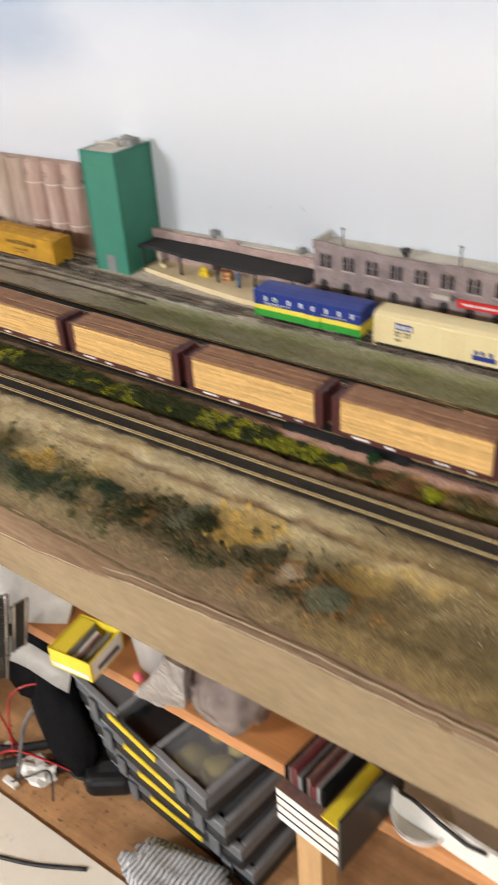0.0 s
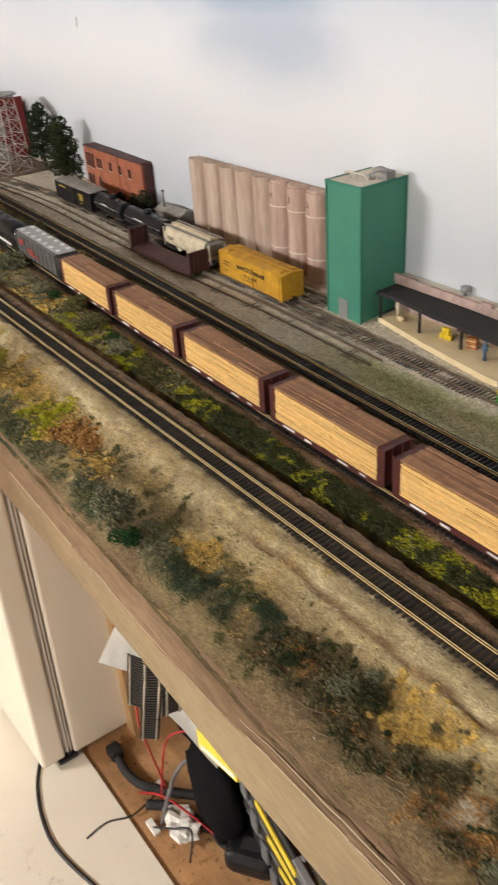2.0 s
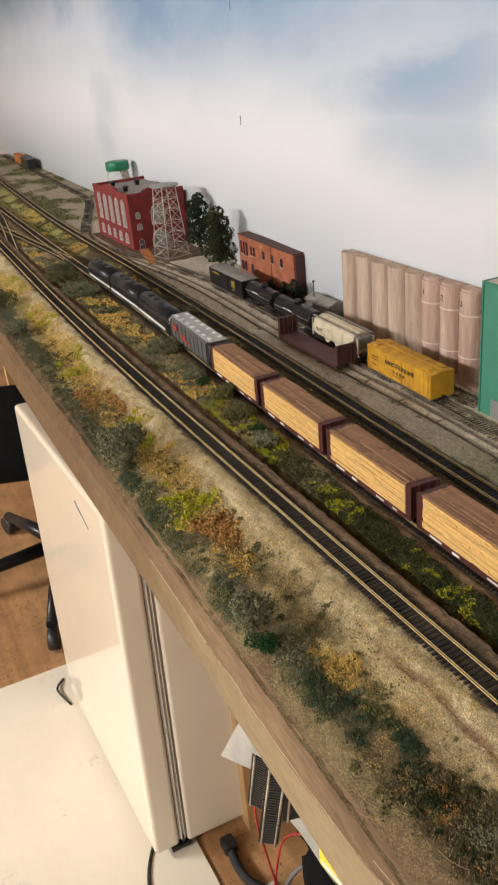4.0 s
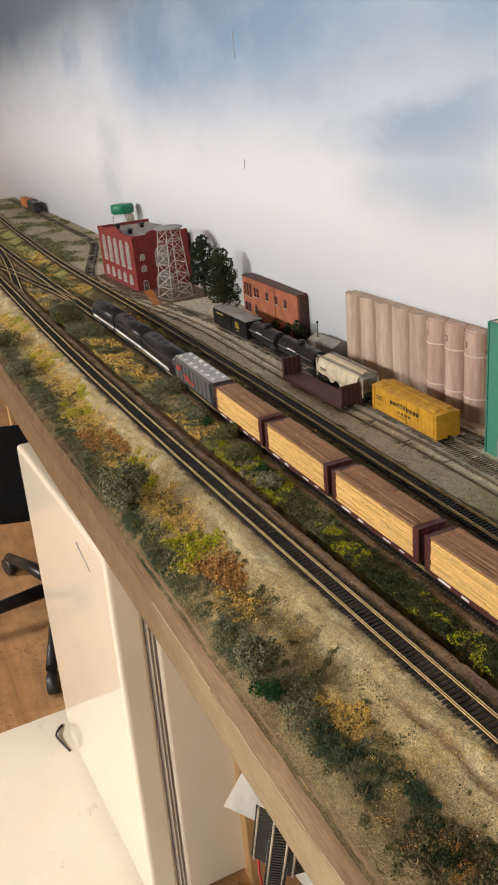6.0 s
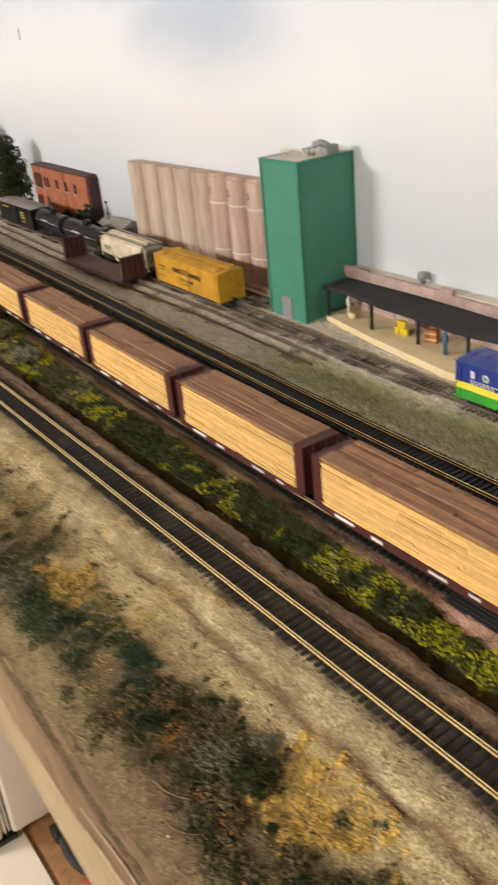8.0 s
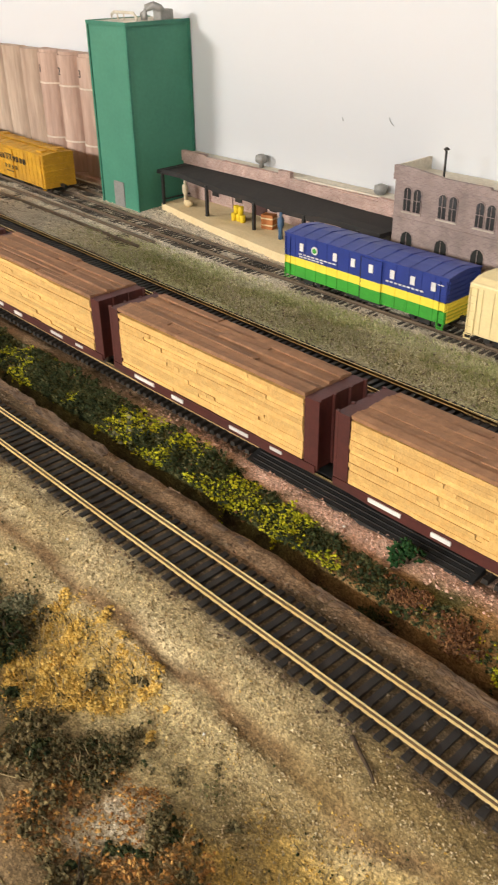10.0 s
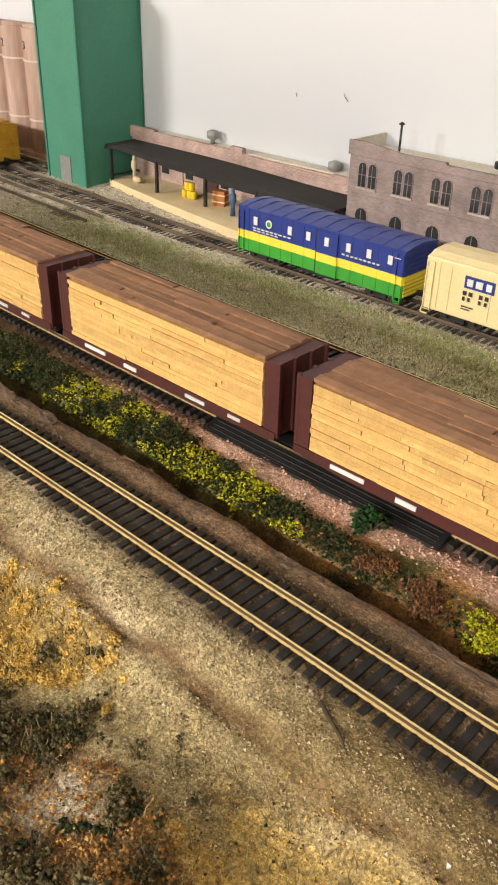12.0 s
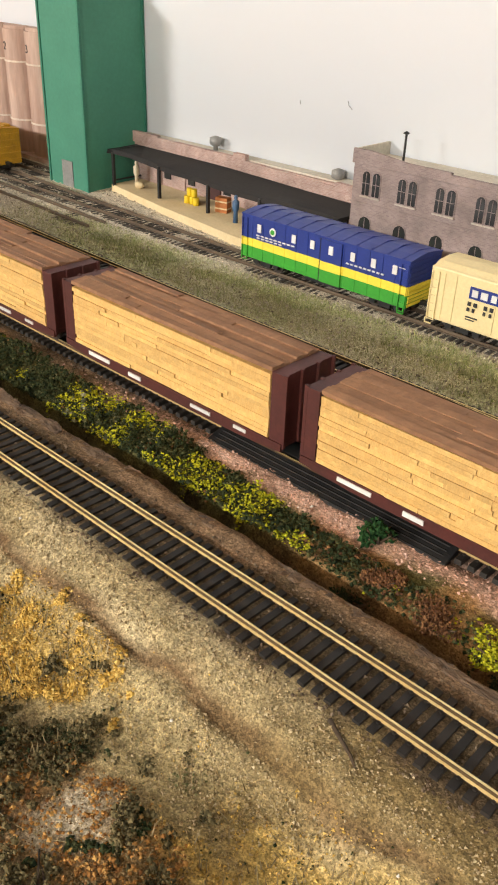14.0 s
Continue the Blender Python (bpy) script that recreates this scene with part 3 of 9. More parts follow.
# ---- lines of the plan ----
edge = line_y([(0.6, 0.486), (-0.30, 0.487), (-0.50, 0.488), (-0.65, 0.492), (-0.90, 0.497), (-1.15, 0.501), (-1.60, 0.508), (-2.0, 0.520), (-2.6, 0.545), (-3.6, 0.60), (-5.2, 0.68)])
back_y = line_y([(0.6, 1.03), (-1.0, 1.03), (-1.4, 1.036), (-2.2, 1.09), (-3.2, 1.152), (-4.4, 1.20), (-6, 1.25)])
T1 = line_y([(0.6, 0.625), (-0.5, 0.625), (-1.3, 0.6275), (-1.9, 0.640), (-2.6, 0.668), (-3.6, 0.71), (-5.2, 0.78)])
T2 = line_y([(0.6, 0.721), (-0.6, 0.723), (-1.09, 0.736), (-1.43, 0.750), (-1.73, 0.763), (-2.2, 0.772), (-3.2, 0.80), (-5.2, 0.88)])
T3 = line_y([(0.6, 0.812), (-0.5, 0.813), (-0.93, 0.827), (-1.42, 0.848), (-2.0, 0.866), (-2.8, 0.885), (-3.6, 0.93), (-5.2, 1.02)])
YARD = line_y([(0.6, 0.917), (-0.65, 0.918), (-0.78, 0.922), (-1.0, 0.931), (-1.35, 0.943), (-1.8, 0.955), (-2.1, 0.93), (-2.4, 0.885)])
SPUR = line_y([(-0.62, 0.886), (-0.8, 0.889), (-1.0, 0.897), (-1.4, 0.900), (-1.8, 0.915), (-2.05, 0.90), (-2.3, 0.880)])
SIDING = line_y([(-0.965, 0.968), (-1.2, 0.972), (-1.45, 0.962), (-1.7, 0.955)])
CROSS_A = line_y([(-2.15, 0.655), (-2.4, 0.675), (-2.8, 0.73), (-3.1, 0.768), (-3.4, 0.79)])
CROSS_B = line_y([(-2.25, 0.768), (-2.6, 0.745), (-3.0, 0.715), (-3.3, 0.70)])
CURVE = line_y([(-2.45, 0.888), (-2.6, 0.916), (-2.87, 1.004), (-3.13, 1.082), (-3.6, 1.115), (-4.2, 1.145), (-5.2, 1.19)])
LEAD = line_y([(-0.10, 0.775), (-0.25, 0.795), (-0.42, 0.812)])


def smooth(a, b, v):
    u = min(1.0, max(0.0, (v - a) / (b - a)))
    return u * u * (3 - 2 * u)


def fbm(x, y, s, seed=0.0):
    return noise.fractal(Vector((x * s + seed, y * s - seed, seed * 0.7)), 1.0, 2.0, 3)


def footpath(x, y):
    """The worn brown way along the front track's shoulder, 1 at its middle."""
    return (1 - smooth(0.0016, 0.0050, abs(y - 0.5885 - 0.0042 * fbm(x, 0.0, 14.0, 2.0)))) * smooth(-0.80, -0.55, x)


def height(x, y):
    """Height of the scenic ground over the plan."""
    a, b, c = T1(x), T2(x), T3(x)
    if y > c + 0.022:
        z = G
    elif y > (b + c) / 2:
        z = G - 0.007 + 0.008 * smooth((b + c) / 2 - 0.012, c - 0.018, y)
    elif y > b - 0.018:
        z = G + 0.001 - 0.008 * smooth(b + 0.018, (b + c) / 2, y)
    elif y > a + 0.024:
        rim = a + 0.0360
        deep = 0.002 + 0.011 * smooth(-1.25, -0.85, x)
        z = G - deep + (deep + 0.0015) * smooth(a + 0.0375, a + 0.0410, y) + 0.0015 * smooth(a + 0.044, b - 0.024, y) if y > rim else G + 0.0074 - (0.0074 + deep) * smooth(a + 0.0285, a + 0.0330, y)
    elif y > a - 0.020:
        z = G + 0.0076
    else:
        e = edge(x)
        z = G - 0.008 + 0.0156 * smooth(a - 0.062, a - 0.020, y) - 0.012 * smooth(e + 0.026, e + 0.002, y) * smooth(-1.3, -0.9, x) - 0.004 * smooth(e + 0.014, e, y)
        shoulder = smooth(a - 0.060, a - 0.045, y) * (1 - smooth(a - 0.026, a - 0.021, y))
        z += shoulder * 0.0024 * fbm(x * 0.30, y, 75.0, 6.0) - 0.0017 * footpath(x, y)
    near_track = min(abs(y - a), abs(y - b), abs(y - c))
    lum = 0.0006 + 0.0022 * smooth(0.017, 0.035, near_track) * (1.0 if y < c else 0.25)
    return z + lum * fbm(x, y, 28.0) + 0.0005 * fbm(x, y, 140.0, 5.0)


PALE, TAN, DIRT, CRACK_SHADE = (0.47, 0.385, 0.215), (0.41, 0.315, 0.15), (0.125, 0.080, 0.042), (0.024, 0.017, 0.011)


def spots(*rows):
    """A density that is 1 in ragged round patches (x, y, rx, ry)."""
    def f(x, y):
        best = 0.0
        for cx, cy, rx, ry in rows:
            if abs(x - cx) < 1.5 * rx and abs(y - cy) < 1.5 * ry:
                d = math.hypot((x - cx) / rx, (y - cy) / ry) + 0.6 * fbm(x, y, 45.0, cx) + 0.3 * fbm(x, y, 130.0, cy)
                best = max(best, 1 - smooth(0.6, 1.15, d))
        return best
    return f


STRAW_AT = spots((-0.420, 0.562, 0.036, 0.022), (-0.436, 0.550, 0.016, 0.012), (-0.652, 0.550, 0.038, 0.014), (-0.86, 0.548, 0.045, 0.020), (-0.95, 0.552, 0.06, 0.027), (-1.05, 0.562, 0.09, 0.028), (-1.20, 0.562, 0.11, 0.030), (-1.42, 0.565, 0.13, 0.028), (-1.65, 0.580, 0.15, 0.022), (-1.82, 0.592, 0.16, 0.022), (-2.10, 0.602, 0.16, 0.026), (-0.300, 0.567, 0.030, 0.012), (-0.275, 0.580, 0.04, 0.012), (-0.31, 0.552, 0.03, 0.010))
TURF_AT = spots((-0.635, 0.519, 0.030, 0.014), (-0.600, 0.533, 0.036, 0.018), (-0.562, 0.547, 0.032, 0.015), (-0.80, 0.513, 0.06, 0.014), (-0.95, 0.510, 0.08, 0.014), (-1.05, 0.520, 0.10, 0.016), (-1.20, 0.520, 0.12, 0.018), (-1.40, 0.530, 0.14, 0.016), (-1.64, 0.538, 0.15, 0.018), (-1.9, 0.545, 0.16, 0.018))
DARK_AT = spots((-0.505, 0.540, 0.050, 0.026), (-0.460, 0.528, 0.040, 0.018), (-0.455, 0.550, 0.022, 0.016), (-0.430, 0.520, 0.030, 0.012), (-0.378, 0.545, 0.012, 0.012), (-0.97, 0.515, 0.09, 0.012), (-1.3, 0.512, 0.16, 0.012), (-1.7, 0.51, 0.2, 0.013))
SCRUB_AT = spots((-0.834, 0.560, 0.04, 0.018), (-0.79, 0.562, 0.04, 0.020), (-0.717, 0.566, 0.05, 0.020), (-0.68, 0.535, 0.05, 0.020), (-0.90, 0.515, 0.06, 0.016), (-0.50, 0.560, 0.04, 0.014), (-0.33, 0.567, 0.02, 0.006), (-0.41, 0.530, 0.03, 0.02), (-0.56, 0.515, 0.08, 0.02), (-1.25, 0.56, 0.10, 0.03), (-1.6, 0.55, 0.15, 0.03))
BRUSH_AT = spots((-0.374, 0.549, 0.017, 0.013), (-0.388, 0.534, 0.022, 0.014), (-0.400, 0.545, 0.012, 0.008), (-0.362, 0.534, 0.018, 0.012), (-0.340, 0.546, 0.012, 0.007), (-0.345, 0.518, 0.030, 0.010), (-0.352, 0.562, 0.006, 0.0035), (-0.341, 0.573, 0.005, 0.003), (-0.325, 0.562, 0.007, 0.003), (-0.322, 0.538, 0.010, 0.006), (-0.405, 0.566, 0.005, 0.003), (-0.392, 0.577, 0.005, 0.003))
PALE_AT = spots((-0.354, 0.536, 0.011, 0.014))
GREEN_AT = spots((-0.735, 0.872, 0.06, 0.018), (-0.617, 0.880, 0.06, 0.012), (-0.553, 0.890, 0.05, 0.012), (-0.44, 0.878, 0.07, 0.016), (-0.30, 0.875, 0.07, 0.018))
RUST_AT = spots((-0.900, 0.557, 0.036, 0.021), (-1.310, 0.576, 0.05, 0.010), (-0.505, 0.537, 0.016, 0.009), (-0.34, 0.530, 0.055, 0.022), (-1.35, 0.545, 0.05, 0.016))

STRAW_SOIL, BED, PINK_SOIL, RUST_SOIL = (0.50, 0.345, 0.10), (0.10, 0.068, 0.042), (0.56, 0.37, 0.285), (0.31, 0.185, 0.080)


def soil(x, y):
    """Colour of the ground by its zones, with ragged borders."""
    j = 0.008 * fbm(x, y, 30.0, 3.0) + 0.004 * fbm(x, y, 90.0, 8.0)
    v = y + j
    a, b, c = T1(x), T2(x), T3(x)
    def blend(p, q, k):
        k = min(1.0, max(0.0, k))
        return tuple(s + (t - s) * k for s, t in zip(p, q))
    col = DIRT
    mud = 0.008 * smooth(-0.80, -0.62, x)
    e = edge(x)
    col = blend(col, TAN, smooth(e + 0.010 + mud, e + 0.026 + 1.2 * mud, v))
    col = blend(col, (0.475, 0.39, 0.20), 0.85 * smooth(-0.48, -0.42, x) * (1 - smooth(-0.34, -0.28, x)) * smooth(e + 0.04, e + 0.06, v))
    col = blend(col, (0.28, 0.205, 0.105), (0.7 - 0.5 * smooth(-0.48, -0.42, x)) * smooth(0.0, 0.3, fbm(x, y, 16.0, 11.0)))
    col = blend(col, (0.150, 0.106, 0.056), 0.9 * smooth(-0.80, -0.68, x) * (1 - smooth(-0.32, -0.26, x)) * (1 - smooth(0.540, 0.560, v)))
    if v < a - 0.02:
        col = blend(col, STRAW_SOIL, 0.9 * STRAW_AT(x, y))
        col = blend(col, (0.19, 0.15, 0.075), 0.6 * SCRUB_AT(x, y))
        col = blend(col, (0.080, 0.056, 0.030), 0.92 * DARK_AT(x, y))
        col = blend(col, (0.050, 0.064, 0.034), 0.9 * TURF_AT(x, y))
        col = blend(col, RUST_SOIL, 0.8 * RUST_AT(x, y))
    if v < 0.585:
        col = blend(col, (0.22, 0.175, 0.085), 0.5 * smooth(-0.05, 0.35, fbm(x, y, 20.0, 15.0)) * smooth(-0.52, -0.62, x))
    col = blend(col, (0.55, 0.49, 0.37), PALE_AT(x, y))
    col = blend(col, blend(PALE, (0.42, 0.335, 0.19), smooth(-0.6, -0.85, x)), smooth(a - 0.056, a - 0.036, v) * (0.75 + 0.25 * fbm(x, y, 30.0, 77.0)))
    col = blend(col, (0.54, 0.455, 0.275), 0.8 * smooth(0.0, 0.35, fbm(x * 0.35, y, 70.0, 6.0)) * smooth(a - 0.050, a - 0.036, v))
    col = blend(col, (0.170, 0.105, 0.052), 0.95 * footpath(x, y + 0.3 * j))
    col = blend(col, (0.175, 0.125, 0.050), 0.92 * smooth(-0.375, -0.29, x) * smooth(-1.0, -0.2, fbm(x, y, 40.0, 13.0)) * (1 - 0.8 * STRAW_AT(x, y)))
    col = blend(col, (0.105, 0.075, 0.042), smooth(a - 0.019, a - 0.013, v))
    col = blend(col, (0.22, 0.145, 0.085), smooth(a + 0.017, a + 0.023, v))
    # shade in the crack behind the ledge, painted into the ground colour
    col = blend(col, CRACK_SHADE, smooth(a + 0.0300, a + 0.0315, y + 0.3 * j) * (0.15 + 0.85 * smooth(-1.25, -0.85, x)))
    mid = blend((0.10, 0.095, 0.035), RUST_SOIL, smooth(-0.5, 0.0, fbm(x, y, 22.0, 31.0)) * smooth(-0.42, -0.35, x))
    mid = blend(mid, (0.33, 0.255, 0.145), smooth(-0.35, 0.05, fbm(x, y, 14.0, 41.0)) * smooth(-0.75, -1.1, x))
    col = blend(col, mid, smooth(a + 0.0400, a + 0.0425, y + 0.3 * j))
    bank = blend((0.24, 0.165, 0.10), PINK_SOIL, smooth(-0.60, -0.45, x + 3 * j))
    col = blend(col, bank, smooth(b - 0.034, b - 0.024, v))
    col = blend(col, BED, smooth(b - 0.016, b - 0.012, v) * (0.75 if x < -0.33 else 0.3))
    ditch = blend((0.085, 0.062, 0.034), (0.25, 0.205, 0.085), smooth(0.0, 0.3, fbm(x, y, 12.0, 51.0)) * smooth(-0.9, -1.5, x))
    ditch = blend(ditch, (0.30, 0.29, 0.10), smooth(-2.2, -2.7, x) * smooth(-0.2, 0.2, fbm(x, y, 8.0, 53.0)))
    col = blend(col, ditch, smooth(b + 0.014, b + 0.022, v))
    col = blend(col, BED, smooth(c - 0.020, c - 0.015, v))
    yard = blend((0.55, 0.495, 0.395), (0.42, 0.44, 0.22), max(0.8 * GREEN_AT(x, y), 0.45 + 0.35 * smooth(-0.1, 0.3, fbm(x, y, 10.0, 61.0))) * smooth(-0.95, -0.75, x) * (1 - smooth(0.885, 0.905, v)))
    yard = blend(yard, blend((0.36, 0.31, 0.23), (0.24, 0.225, 0.12), smooth(-0.1, 0.25, fbm(x, y, 7.0, 63.0))), smooth(-2.2, -2.9, x))
    col = blend(col, yard, smooth(c + 0.014, c + 0.021, v))
    return col


# ---- the room ----
single("floor", boxes((-6.5, 2.6, -4.2, 1.6, FLOOR - 0.1, FLOOR)), PLY, "worn brown plywood floor", "floor", kind="structure")
single("floor_panel", boxes((-1.790, 1.2, -1.6, 0.562, FLOOR + 0.0005, FLOOR + 0.005)), WHITE_FLOOR, "scuffed white painted panel lying on the plywood floor", "floor", kind="structure")
# ceiling and walls stay out of view, added to bounce the lamps' light
single("ceiling", boxes((-6.5, 2.6, -4.2, 1.6, 2.62, 2.7)), CEIL, "plain white ceiling, unseen, added to bounce light", "ceiling", kind="structure")
single("unseen_wall_south", boxes((-6.5, 2.6, -4.3, -4.2, FLOOR, 2.62)), WALL, "plain pale wall behind the aisle, unseen, added to bounce light", "wall", kind="structure")
single("unseen_wall_west", boxes((-6.6, -6.5, -4.2, 1.6, FLOOR, 2.62)), WALL, "plain pale end wall, unseen, added to bounce light", "wall", kind="structure")
single("unseen_wall_east", boxes((2.6, 2.7, -4.2, 1.6, FLOOR, 2.62)), WALL, "plain pale end wall, unseen, added to bounce light", "wall", kind="structure")
single("unseen_wall_north", boxes((-6.5, 2.6, 1.5, 1.6, FLOOR, 2.62)), WALL, "plain pale wall behind the railway, unseen, added to close the room", "wall", kind="structure")

bm = bmesh.new()
xs = [0.6 - 0.2 * i for i in range(35)]
front = [[bm.verts.new((x, back_y(x), z)) for z in (0.93, 1.4, 2.3)] for x in xs]
rear = [[bm.verts.new((x, back_y(x) + 0.012, z)) for z in (0.93, 1.4, 2.3)] for x in xs]
for side in (front, rear):
    for p, q in zip(side, side[1:]):
        for k in (0, 1):
            bm.faces.new((p[k], q[k], q[k + 1], p[k + 1])).smooth = True
for k in (0, 2):
    for i in range(len(xs) - 1):
        bm.faces.new((front[i][k], front[i + 1][k], rear[i + 1][k], rear[i][k]))
for i in (0, -1):
    for k in (0, 1):
        bm.faces.new((front[i][k], front[i][k + 1], rear[i][k + 1], rear[i][k]))
bmesh.ops.recalc_face_normals(bm, faces=bm.faces[:])
single("backdrop", bm, SKY, "white backdrop board with a hand-painted blue cloudy sky", "backdrop", kind="structure")
for mx, mz, ln_, lean in ((-1.823, 1.556, 0.050, 0.05), (-1.815, 1.318, 0.018, -0.1), (-0.648, 1.1085, 0.006, 0.8), (-0.698, 1.103, 0.003, 0.2)):
    y = back_y(mx) - 0.0008
    single("scuff_mark", quick(tube, [(mx, y, mz), (mx + lean * 0.2 * ln_, y, mz - ln_ / 2), (mx + lean * ln_, y, mz - ln_)], 0.0003 if mx > -1 else 0.0009, 5), SCUFF, "short grey scuff on the painted backdrop", "mark", "scuffs on the backdrop")

# ceiling lamps, out in the room: both unseen, the second only softens shadows
GLOW = glow("lamp_diffuser", LAMP_COLOUR, 3.0)
for where, watts in LAMPS:
    lamp = thing("ceiling_lamp", "long white fluorescent ceiling lamp, unseen out in the room", "lamp", "ceiling lamps", pose(*where))
    part("housing", quick(rbox, -0.62, 0.62, -0.32, 0.32, 0.02, 0.12, 0.01), CEIL, lamp)
    part("diffuser", quick(rbox, -0.58, 0.58, -0.28, 0.28, 0.0, 0.02, 0.004), GLOW, lamp, "glowing white diffuser")
    data = bpy.data.lights.new("tube", "AREA")
    data.shape, data.size, data.size_y, data.energy, data.color = "RECTANGLE", 1.1, 0.5, watts, LAMP_COLOUR
    new("tube", data).matrix_world = pose(where[0], where[1], where[2] - 0.01, 35, 0, 0)


# ---- the railway board ----
xs = [RIGHT - 0.004 * i for i in range(int((RIGHT + 1.5) / 0.004))]
xs += [xs[-1] - 0.011 * (i + 1) for i in range(int((xs[-1] - LEFT) / 0.011))]
ys = [EDGE + 0.0035 * i for i in range(int(0.43 / 0.0035))]
ys += [ys[-1] + 0.011 * (i + 1) for i in range(32)]
verts, cols = [], []
for x in xs:
    by = back_y(x) + 0.004
    e = edge(x) - EDGE
    for y in ys:
        yy = min(y + e * (1 - smooth(EDGE, EDGE + 0.10, y)), by)
        verts.append((x, yy, height(x, yy)))
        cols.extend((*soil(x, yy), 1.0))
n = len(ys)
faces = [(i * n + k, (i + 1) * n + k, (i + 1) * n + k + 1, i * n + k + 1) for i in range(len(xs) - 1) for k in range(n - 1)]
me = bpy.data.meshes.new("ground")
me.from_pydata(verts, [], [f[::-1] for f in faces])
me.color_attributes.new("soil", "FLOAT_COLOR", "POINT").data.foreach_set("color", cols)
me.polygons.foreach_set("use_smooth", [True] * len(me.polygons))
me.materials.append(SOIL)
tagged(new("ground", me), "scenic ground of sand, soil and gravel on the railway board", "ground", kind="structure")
bm = bmesh.new()
rows = []
for i in range(60):
    x = RIGHT - (RIGHT - LEFT) * i / 59
    e = edge(x) + 0.003
    rows.append([bm.verts.new(p) for p in ((x, e, 0.905), (x, e, 0.976), (x, 1.02, 0.976), (x, 1.02, 0.905))])
for p, q in zip(rows, rows[1:]):
    for k in range(4):
        bm.faces.new((p[k], p[(k + 1) % 4], q[(k + 1) % 4], q[k]))
bm.faces.new(rows[0])
bm.faces.new(rows[-1])
bmesh.ops.recalc_face_normals(bm, faces=bm.faces[:])
single("board", bm, PINE, "wooden board under the model railway", "board", kind="structure")


def plaster_line(x):
    """Height of the ragged line where the smooth fascia ends and the brown plaster begins."""
    return 0.974 - 0.026 * smooth(-0.36, -0.66, x) + 0.012 * smooth(-0.80, -1.10, x) + 0.0025 * fbm(x, 0, 9.0, 4.0) + 0.0012 * fbm(x, 0, 45.0, 14.0)


bm = bmesh.new()
rows = []
for i in range(420):
    x = RIGHT - (RIGHT - LEFT) * i / 419
    e, w = edge(x), 0.0010 * fbm(x, 0, 6.0)
    top = plaster_line(x)
    prof = [(e + 0.004, top), (e - 0.004 + w, top), (e - 0.0055 + w, top - 0.0020), (e - 0.006, 0.905), (e - 0.0056, 0.900), (e - 0.003, 0.897), (e + 0.012, 0.897)]
    rows.append([bm.verts.new((x, y, z)) for y, z in prof])
for p, q in zip(rows, rows[1:]):
    for k in range(len(p) - 1):
        bm.faces.new((p[k], p[k + 1], q[k + 1], q[k])).smooth = True
bmesh.ops.recalc_face_normals(bm, faces=bm.faces[:])
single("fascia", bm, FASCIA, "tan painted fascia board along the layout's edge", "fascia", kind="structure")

# brown plaster laid in ragged layers from the fascia up to the scenery
bm = bmesh.new()
rows = []
for i in range(1500):
    x = RIGHT - (RIGHT - LEFT) * (i / 1499) ** 1.35
    e, lo = edge(x), plaster_line(x) - 0.0015
    y_top = e + 0.0065
    top = height(x, y_top) + 0.0003
    prof = [(e + 0.001, lo)]
    for k in range(9):
        u = k / 8
        step = 0.0013 * fbm(x * 0.25, k * 0.9, 34.0, 3.0 + k) + 0.0005 * fbm(x, k, 150.0, 7.0)
        prof.append((e - 0.0056 + 0.0105 * u ** 1.4 + step * (1 - u * 0.6), lo + (top - 0.0004 - lo) * (u + 0.35 * (k % 2 - 0.5) / 8) + 0.0006 * fbm(x, k, 60.0, 21.0)))
    prof.append((y_top, top))
    rows.append([bm.verts.new((x, y, z)) for y, z in prof])
for p, q in zip(rows, rows[1:]):
    for k in range(len(p) - 1):
        bm.faces.new((p[k], p[k + 1], q[k + 1], q[k])).smooth = k == 9
bmesh.ops.recalc_face_normals(bm, faces=bm.faces[:])
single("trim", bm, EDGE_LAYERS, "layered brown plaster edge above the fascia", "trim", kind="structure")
for drop, r, seed, x_end in ((0.0, 0.0006, 3.0, -0.95), (0.006, 0.0005, 9.0, -0.75)):
    pts = []
    for i in range(260):
        x = RIGHT - (RIGHT - x_end) * i / 259
        z = plaster_line(x) - 0.0004 + drop + 0.0010 * fbm(x, 3, 18.0, seed)
        pts.append((x, edge(x) - 0.0052 + 0.45 * drop + 0.0007 * fbm(x, 0, 12.0, seed), z))
    single("bead", quick(tube, pts, r, 6), BEAD, "thin pale worn bead along the layout's edge", "trim", "beads along the edge", kind="structure")


# ---- tracks ----
def tie_mesh(mat):
    bm = bmesh.new()
    hx, hy = 0.0016, 0.0150
    lo = [bm.verts.new((sx * hx, sy * hy, -0.0022)) for sx, sy in ((-1, -1), (1, -1), (1, 1), (-1, 1))]
    hi = [bm.verts.new((sx * (hx - 0.00025), sy * (hy - 0.0003), 0.0)) for sx, sy in ((-1, -1), (1, -1), (1, 1), (-1, 1))]
    bm.faces.new(hi)
    for i in range(4):
        bm.faces.new((lo[i], lo[(i + 1) % 4], hi[(i + 1) % 4], hi[i]))
    for s in (-1, 1):
        for e in (-0.0017, 0.0017):
            box(bm, -0.0005, 0.0005, s * 0.0086 + e - 0.0005, s * 0.0086 + e + 0.0005, -0.0001, 0.0006)
    return as_mesh("tie", bm, mat)


TIE_MESH, YARD_TIE_MESH = tie_mesh(TIE), tie_mesh(YARD_TIE)
GAUGE = 0.0172


